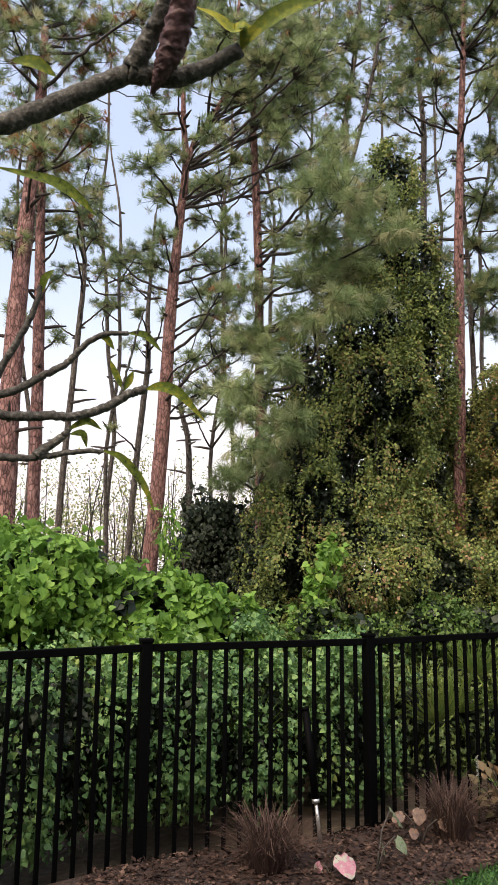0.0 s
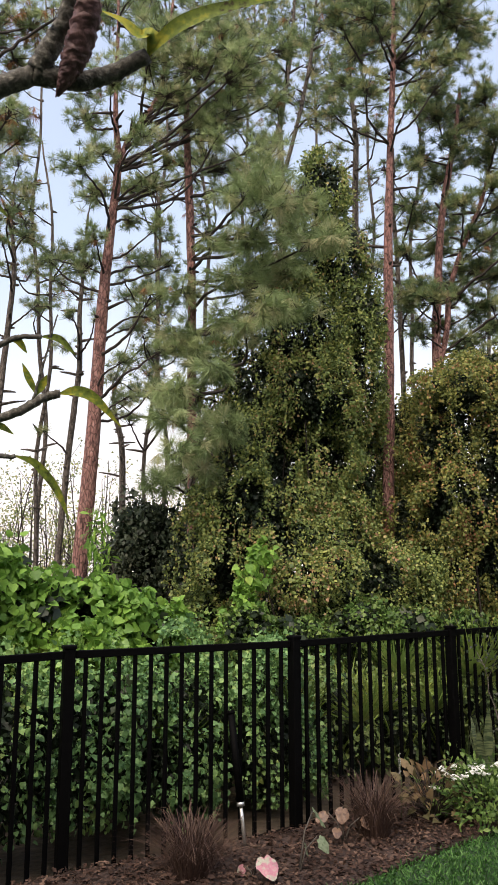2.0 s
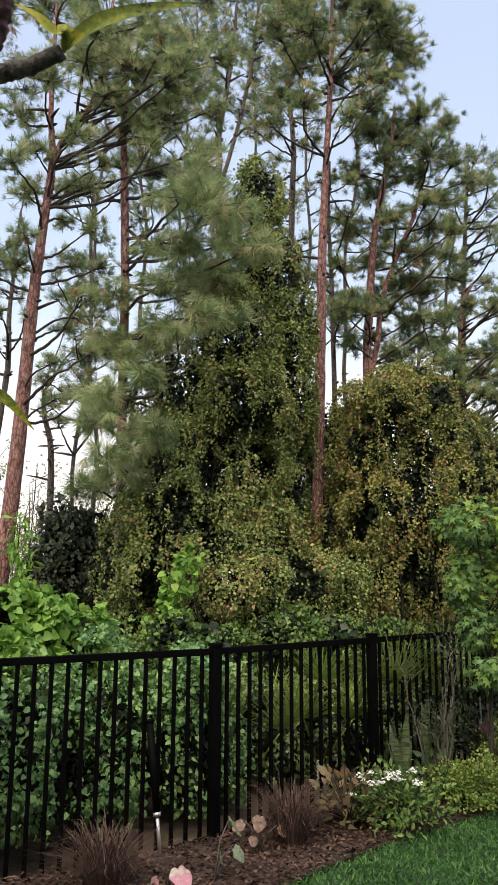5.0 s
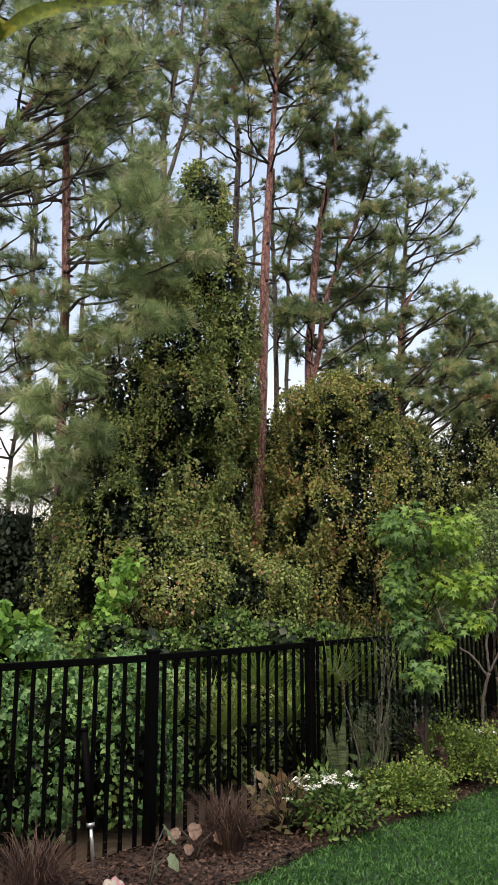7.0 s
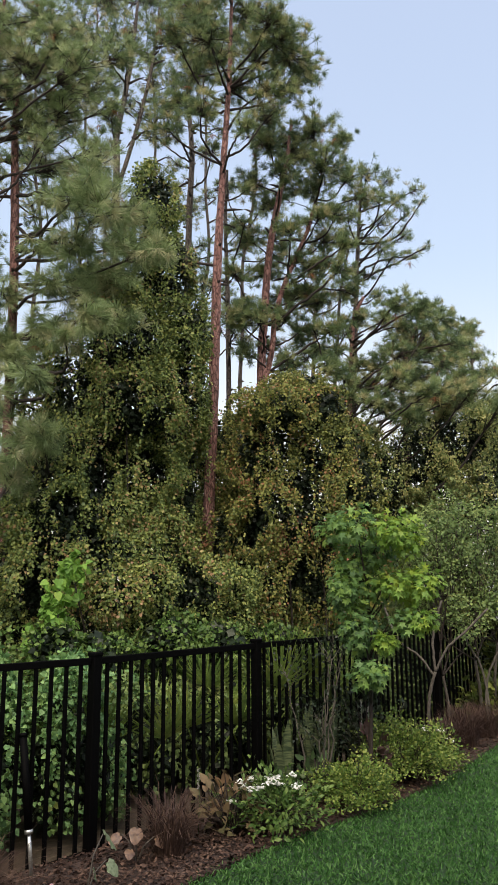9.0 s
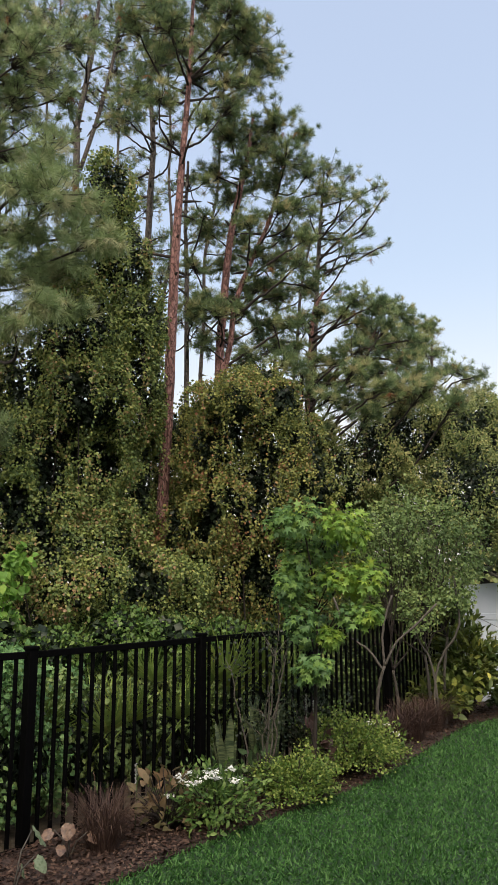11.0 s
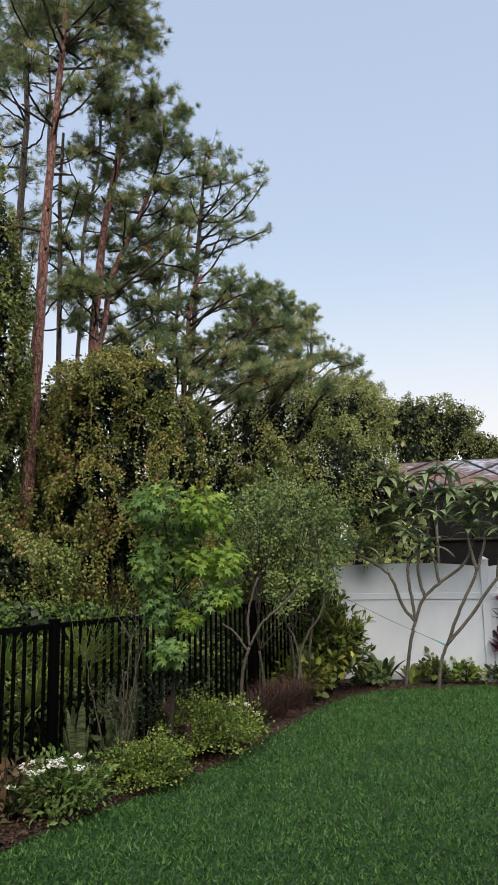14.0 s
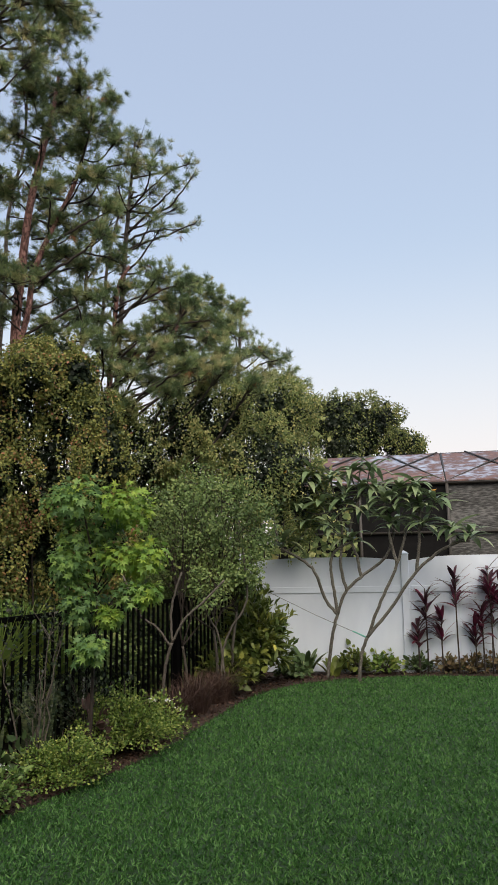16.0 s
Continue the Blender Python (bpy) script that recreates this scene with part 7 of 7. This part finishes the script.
M_FLOWER = leaf_material("orange_petals", [(0.0, (0.7, 0.25, 0.03)), (1.0, (0.8, 0.5, 0.05))], 0.5, 0.2, 10)
flower_tip(ROSETTES_A[1][0], ROSETTES_A[1][1], ROSETTES_A[1][2] + 0.42)
flower_tip(ROSETTES_B[5][0], ROSETTES_B[5][1], ROSETTES_B[5][2] + 0.16)


def cordyline(x, y, z):
    t = thing("cordyline", (x, y, 0), "dark red cordyline with bare canes and glossy leaves", "cordyline", "cordylines by the white fence")
    s = Soup()
    tube(s, curve_points([(x, y, -0.03), (x + random.uniform(-0.04, 0.04), y, z * 0.5), (x, y, z)], 4), np.linspace(0.014, 0.009, 9), 7, 0.06)
    part("cane", s, M_LIMB, t)
    s = Soup()
    for k in range(25):
        a = random.uniform(0, 6.28)
        long_leaf(s, (x, y, z - random.uniform(0.0, min(0.5, z * 0.5))), (math.cos(a), math.sin(a), random.uniform(0.2, 1.8)), random.uniform(0.4, 1.1), random.uniform(0.24, 0.42), random.uniform(0.022, 0.034), 6)
    part("leaves", s, M_CORDY, t)


for x, y, z in CORDY:
    cordyline(x, y, z)
for x, y, z in ((9.6, 8.35, 0.75), (9.85, 8.2, 1.2), (10.1, 8.0, 0.9), (10.15, 8.05, 1.5)):
    cordyline(x, y, z)


def guy_line():
    t = thing("guy_line", (6.62, 9.6, 1.32), "thin cord tied from the fence to a plumeria", "cord")
    s = Soup()
    a, b = np.array((6.55, 9.6, 1.36)), np.array(PLUMERIA_B[0][-1])
    tube(s, [a, (a + b) / 2 + (0, 0, -0.02), b], 0.0035, 5)
    part("cord", s, M_LIMB, t)
    s = Soup()
    c = a + (b - a) * 0.86
    tube(s, [c, b], [0.010, 0.014], 5)
    m, _, _, bs = base_material("teal_tape", 0.5)
    bs.inputs["Base Color"].default_value = (0.12, 0.42, 0.36, 1)
    part("tape", s, m, t, "teal tie tape")


guy_line()


# ---------------- neighbouring pool enclosure ----------------
def pool_cage():
    base = Vector((10.1, 15.0, 0))
    d = Vector((0.749, -0.663, 0))
    back = Vector((0.663, 0.749, 0))
    turn = math.degrees(math.atan2(d.y, d.x))
    t = thing("pool_enclosure", base, "neighbour's screened pool enclosure with leaf-strewn roof", "enclosure")
    m_frame = rough_material("bronze_frame", [(0.3, (0.02, 0.018, 0.016)), (0.8, (0.045, 0.04, 0.036))], 30, rough=0.5, bump=0.1)
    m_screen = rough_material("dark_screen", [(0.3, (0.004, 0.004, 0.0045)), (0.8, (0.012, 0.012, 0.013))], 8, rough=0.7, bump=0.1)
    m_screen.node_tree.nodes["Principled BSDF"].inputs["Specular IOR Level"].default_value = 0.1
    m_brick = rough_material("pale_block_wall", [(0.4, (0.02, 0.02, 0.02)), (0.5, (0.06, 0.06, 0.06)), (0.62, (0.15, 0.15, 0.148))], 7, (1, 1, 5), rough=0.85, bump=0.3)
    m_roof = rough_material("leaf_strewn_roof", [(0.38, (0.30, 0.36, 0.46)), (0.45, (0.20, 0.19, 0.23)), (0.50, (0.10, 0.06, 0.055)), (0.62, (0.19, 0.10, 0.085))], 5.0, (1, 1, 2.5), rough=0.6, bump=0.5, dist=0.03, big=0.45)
    eave, ridge, depth, length = 3.48, 4.42, 2.2, 12.0

    def at(u, w, z):
        p = base + d * u + back * w
        return (p.x, p.y, z)

    def bar(name, a, b, r, mat=m_frame):
        s = Soup()
        tube(s, [a, b], r, 4)
        part(name, s, mat, t)

    bays = 6
    for k in range(bays):
        u0, u1 = length * k / bays, length * (k + 1) / bays
        for z0, z1 in ((0, 1.2), (1.2, 2.35), (2.35, eave)):
            q = at((u0 + u1) / 2, 0.06, (z0 + z1) / 2)
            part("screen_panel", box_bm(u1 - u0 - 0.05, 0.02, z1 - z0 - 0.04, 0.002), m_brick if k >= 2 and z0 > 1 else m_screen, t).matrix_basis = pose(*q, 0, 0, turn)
        bar("post", at(u0, 0, 0), at(u0, 0, eave), 0.05)
        bar("rafter", at(u0 + (0.5 if k == 0 else 0), depth, ridge + 0.02) if k == 0 else at(u0, depth, ridge + 0.02), at(u0, 0, eave + 0.02), 0.035)
        # roof panel as a thin solid sheet
        bm = bmesh.new()
        lo = [at(u0, -0.05, eave + 0.02), at(u1 - 0.04, -0.05, eave + 0.02), at(u1 - 0.04, depth, ridge), at(u0 + (0.5 if k == 0 else 0), depth, ridge)]
        vs = [bm.verts.new(p) for p in lo]
        top = [bm.verts.new((p[0], p[1], p[2] + 0.03)) for p in lo]
        bm.faces.new(top)
        bm.faces.new(vs[::-1])
        for i in range(4):
            bm.faces.new((vs[i], vs[(i + 1) % 4], top[(i + 1) % 4], top[i]))
        bmesh.ops.recalc_face_normals(bm, faces=bm.faces)
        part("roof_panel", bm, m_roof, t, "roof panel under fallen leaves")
    # crossed braces over the roof panels
    for k in range(bays):
        u0, u1 = length * k / bays, length * (k + 1) / bays
        bar("brace", at(u0 + 0.1, 0.05, eave + 0.08), at(u1 - 0.1, depth - 0.1, ridge + 0.04), 0.022)
        bar("brace", at(u1 - 0.1, 0.05, eave + 0.08), at(u0 + 0.6, depth - 0.1, ridge + 0.04), 0.022)
    bar("post", at(length, 0, 0), at(length, 0, eave), 0.05)
    for z in (1.2, 2.35, eave):
        bar("beam", at(0, 0, z), at(length, 0, z), 0.05 if z == eave else 0.035)
    bar("ridge_beam", at(0.5, depth, ridge), at(length, depth, ridge), 0.04)
    q = at(0, 2.2, eave / 2)
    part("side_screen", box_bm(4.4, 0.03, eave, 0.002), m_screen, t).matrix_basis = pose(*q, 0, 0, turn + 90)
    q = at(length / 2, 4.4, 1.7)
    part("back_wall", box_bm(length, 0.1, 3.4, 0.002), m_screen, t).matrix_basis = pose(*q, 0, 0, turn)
    q = at(length / 2, 3.3, ridge - 0.02)
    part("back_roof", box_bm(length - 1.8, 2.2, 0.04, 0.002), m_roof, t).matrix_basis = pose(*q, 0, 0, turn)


pool_cage()


# ---------------- near plumeria ----------------
M_YELLOWLEAF = rough_material("yellowing_leaf", [(0.36, (0.03, 0.022, 0.01)), (0.40, (0.07, 0.10, 0.02)), (0.5, (0.115, 0.16, 0.026)), (0.62, (0.27, 0.26, 0.03))], 55, rough=0.65, bump=0.3, big=0.5, dist=0.004)
M_YELLOWLEAF.node_tree.nodes["Principled BSDF"].inputs["Specular IOR Level"].default_value = 0.15


def near_leaf(soup, line, width):
    """A long leaf along a given bend."""
    p = curve_points(line, 6)
    tan = unit(np.gradient(p, axis=0))
    side = unit(np.cross(tan, (0.2, -0.95, 0.25)))
    side = unit(side + np.array((0.08, 0.3, -0.05)))
    v, f = [], []
    for i, q in enumerate(p):
        u = i / (len(p) - 1)
        wd = width * (math.sin(math.pi * (0.05 + 0.94 * u)) + 0.03)
        nor = np.cross(side[i], tan[i])
        v += [q - side[i] * wd + nor * wd * 0.3, q, q + side[i] * wd + nor * wd * 0.3]
    for i in range(len(p) - 1):
        b = i * 3
        f += [(b, b + 1, b + 4), (b, b + 4, b + 3), (b + 1, b + 2, b + 5), (b + 1, b + 5, b + 4)]
    soup.add(v, f)


def near_plumeria():
    foot = (-1.95, 1.75, 0)
    t = thing("plumeria_tree", foot, "close plumeria with knobbly grey branches and a few yellowing leaves", "tree")
    s = Soup()
    fork = (-1.75, 1.85, 1.7)
    tube(s, curve_points([(*foot[:2], -0.05, 0.06), (-1.9, 1.78, 0.9, 0.052), (*fork, 0.046)], 6)[:, :3], 0.05, 10, 0.04)
    part("trunk", s, M_PLUM, t)
    groups = [(BRANCH_TOP, 0.032, 0.021), (BRANCH_LOW, 0.020, 0.009)]
    for paths, r0, r1 in groups:
        for i, p in enumerate(paths):
            s = Soup()
            start = np.array(p[0])
            q = [list(v) for v in p]
            if i == 0 or (paths is BRANCH_LOW and i in (1, 2, 4)):
                q = [list(fork), [(fork[k] + p[0][k]) / 2 + (0.1 if k == 2 else 0) for k in range(3)]] + q
            line = curve_points(q, 8)
            line[1:-1] += np.random.normal(0, 0.0016, (len(line) - 2, 3))
            rad = np.linspace(r0, r1 if i else r0 * 0.85, len(line)) * (0.3 if i == 5 else 1) * (1 + 0.035 * np.sin(np.arange(len(line)) * 2.7) + np.random.normal(0, 0.02, len(line)))
            tube(s, line, rad, 12, 0.03)
            me = s.mesh("branch")
            smooth(me)
            part("branch", me, M_PLUM, t)
    for k, line in enumerate(LEAVES_TOP):
        s = Soup()
        near_leaf(s, line, (0.021, 0.026, 0.02)[k])
        part("leaf", s, M_YELLOWLEAF, t)
    for k, line in enumerate(LEAVES_LOW):
        s = Soup()
        near_leaf(s, line, (0.022, 0.022, 0.016)[k] if k < 3 else 0.014)
        part("leaf", s, M_YELLOWLEAF, t)
    # dried, curled leaf that hangs at the fork
    s = Soup()
    p = curve_points(POD, 12)
    rad = 0.04 * np.sin(np.pi * np.linspace(0.18, 0.97, len(p)))
    v, f = [], []
    for i, q in enumerate(p):
        for a in np.linspace(-2.2, 2.2, 9):
            w = rad[i] * (1 + 0.10 * math.sin(i * 2.3 + a * 1.5) + 0.05 * math.sin(i * 5.1))
            v.append((q[0] + w * math.sin(a), q[1] - w * 0.7 * math.cos(a), q[2] + 0.004 * math.sin(a * 5 + i)))
    for i in range(len(p) - 1):
        for j in range(8):
            b = i * 9 + j
            f += [(b, b + 1, b + 10), (b, b + 10, b + 9)]
    s.add(v, f)
    me = s.mesh("dried_leaf")
    smooth(me)
    m = rough_material("dried_leaf", [(0.32, (0.045, 0.02, 0.022)), (0.52, (0.13, 0.065, 0.066)), (0.72, (0.27, 0.16, 0.15))], 45, (1, 1, 0.9), rough=0.6, bump=0.7, dist=0.006)
    part("dried_leaf", me, m, t, "dark red-brown curled dry leaf")


near_plumeria()


# ---------------- pole leaning on the fence ----------------
def leaning_pole():
    a, b = np.array((-0.06, 5.23, 0.0)), np.array((-0.16, 5.36, 0.86))
    t = thing("garden_pole", a, "black-topped pole with a bright metal foot leaning on the fence", "pole")
    m_steel = rough_material("bright_steel", [(0.3, (0.45, 0.45, 0.44)), (0.8, (0.65, 0.65, 0.64))], 40, rough=0.3, bump=0.05, metal=0.8)
    s = Soup()
    tube(s, [a + (b - a) * 0.30, b], [0.026, 0.026], 14)
    part("black_sleeve", s, M_BLACK, t)
    s = Soup()
    tube(s, [a, a + (b - a) * 0.34], 0.013, 12)
    part("steel_foot", s, m_steel, t, "bright steel foot")
    s = Soup()
    tube(s, [b - (b - a) * 0.01, b + (b - a) * 0.02], [0.029, 0.027], 14)
    part("cap", s, M_BLACK, t)
    s = Soup()
    tube(s, [a + (b - a) * 0.30, a + (b - a) * 0.33], [0.028, 0.028], 14)
    part("ring", s, m_steel, t, "steel ring")


leaning_pole()
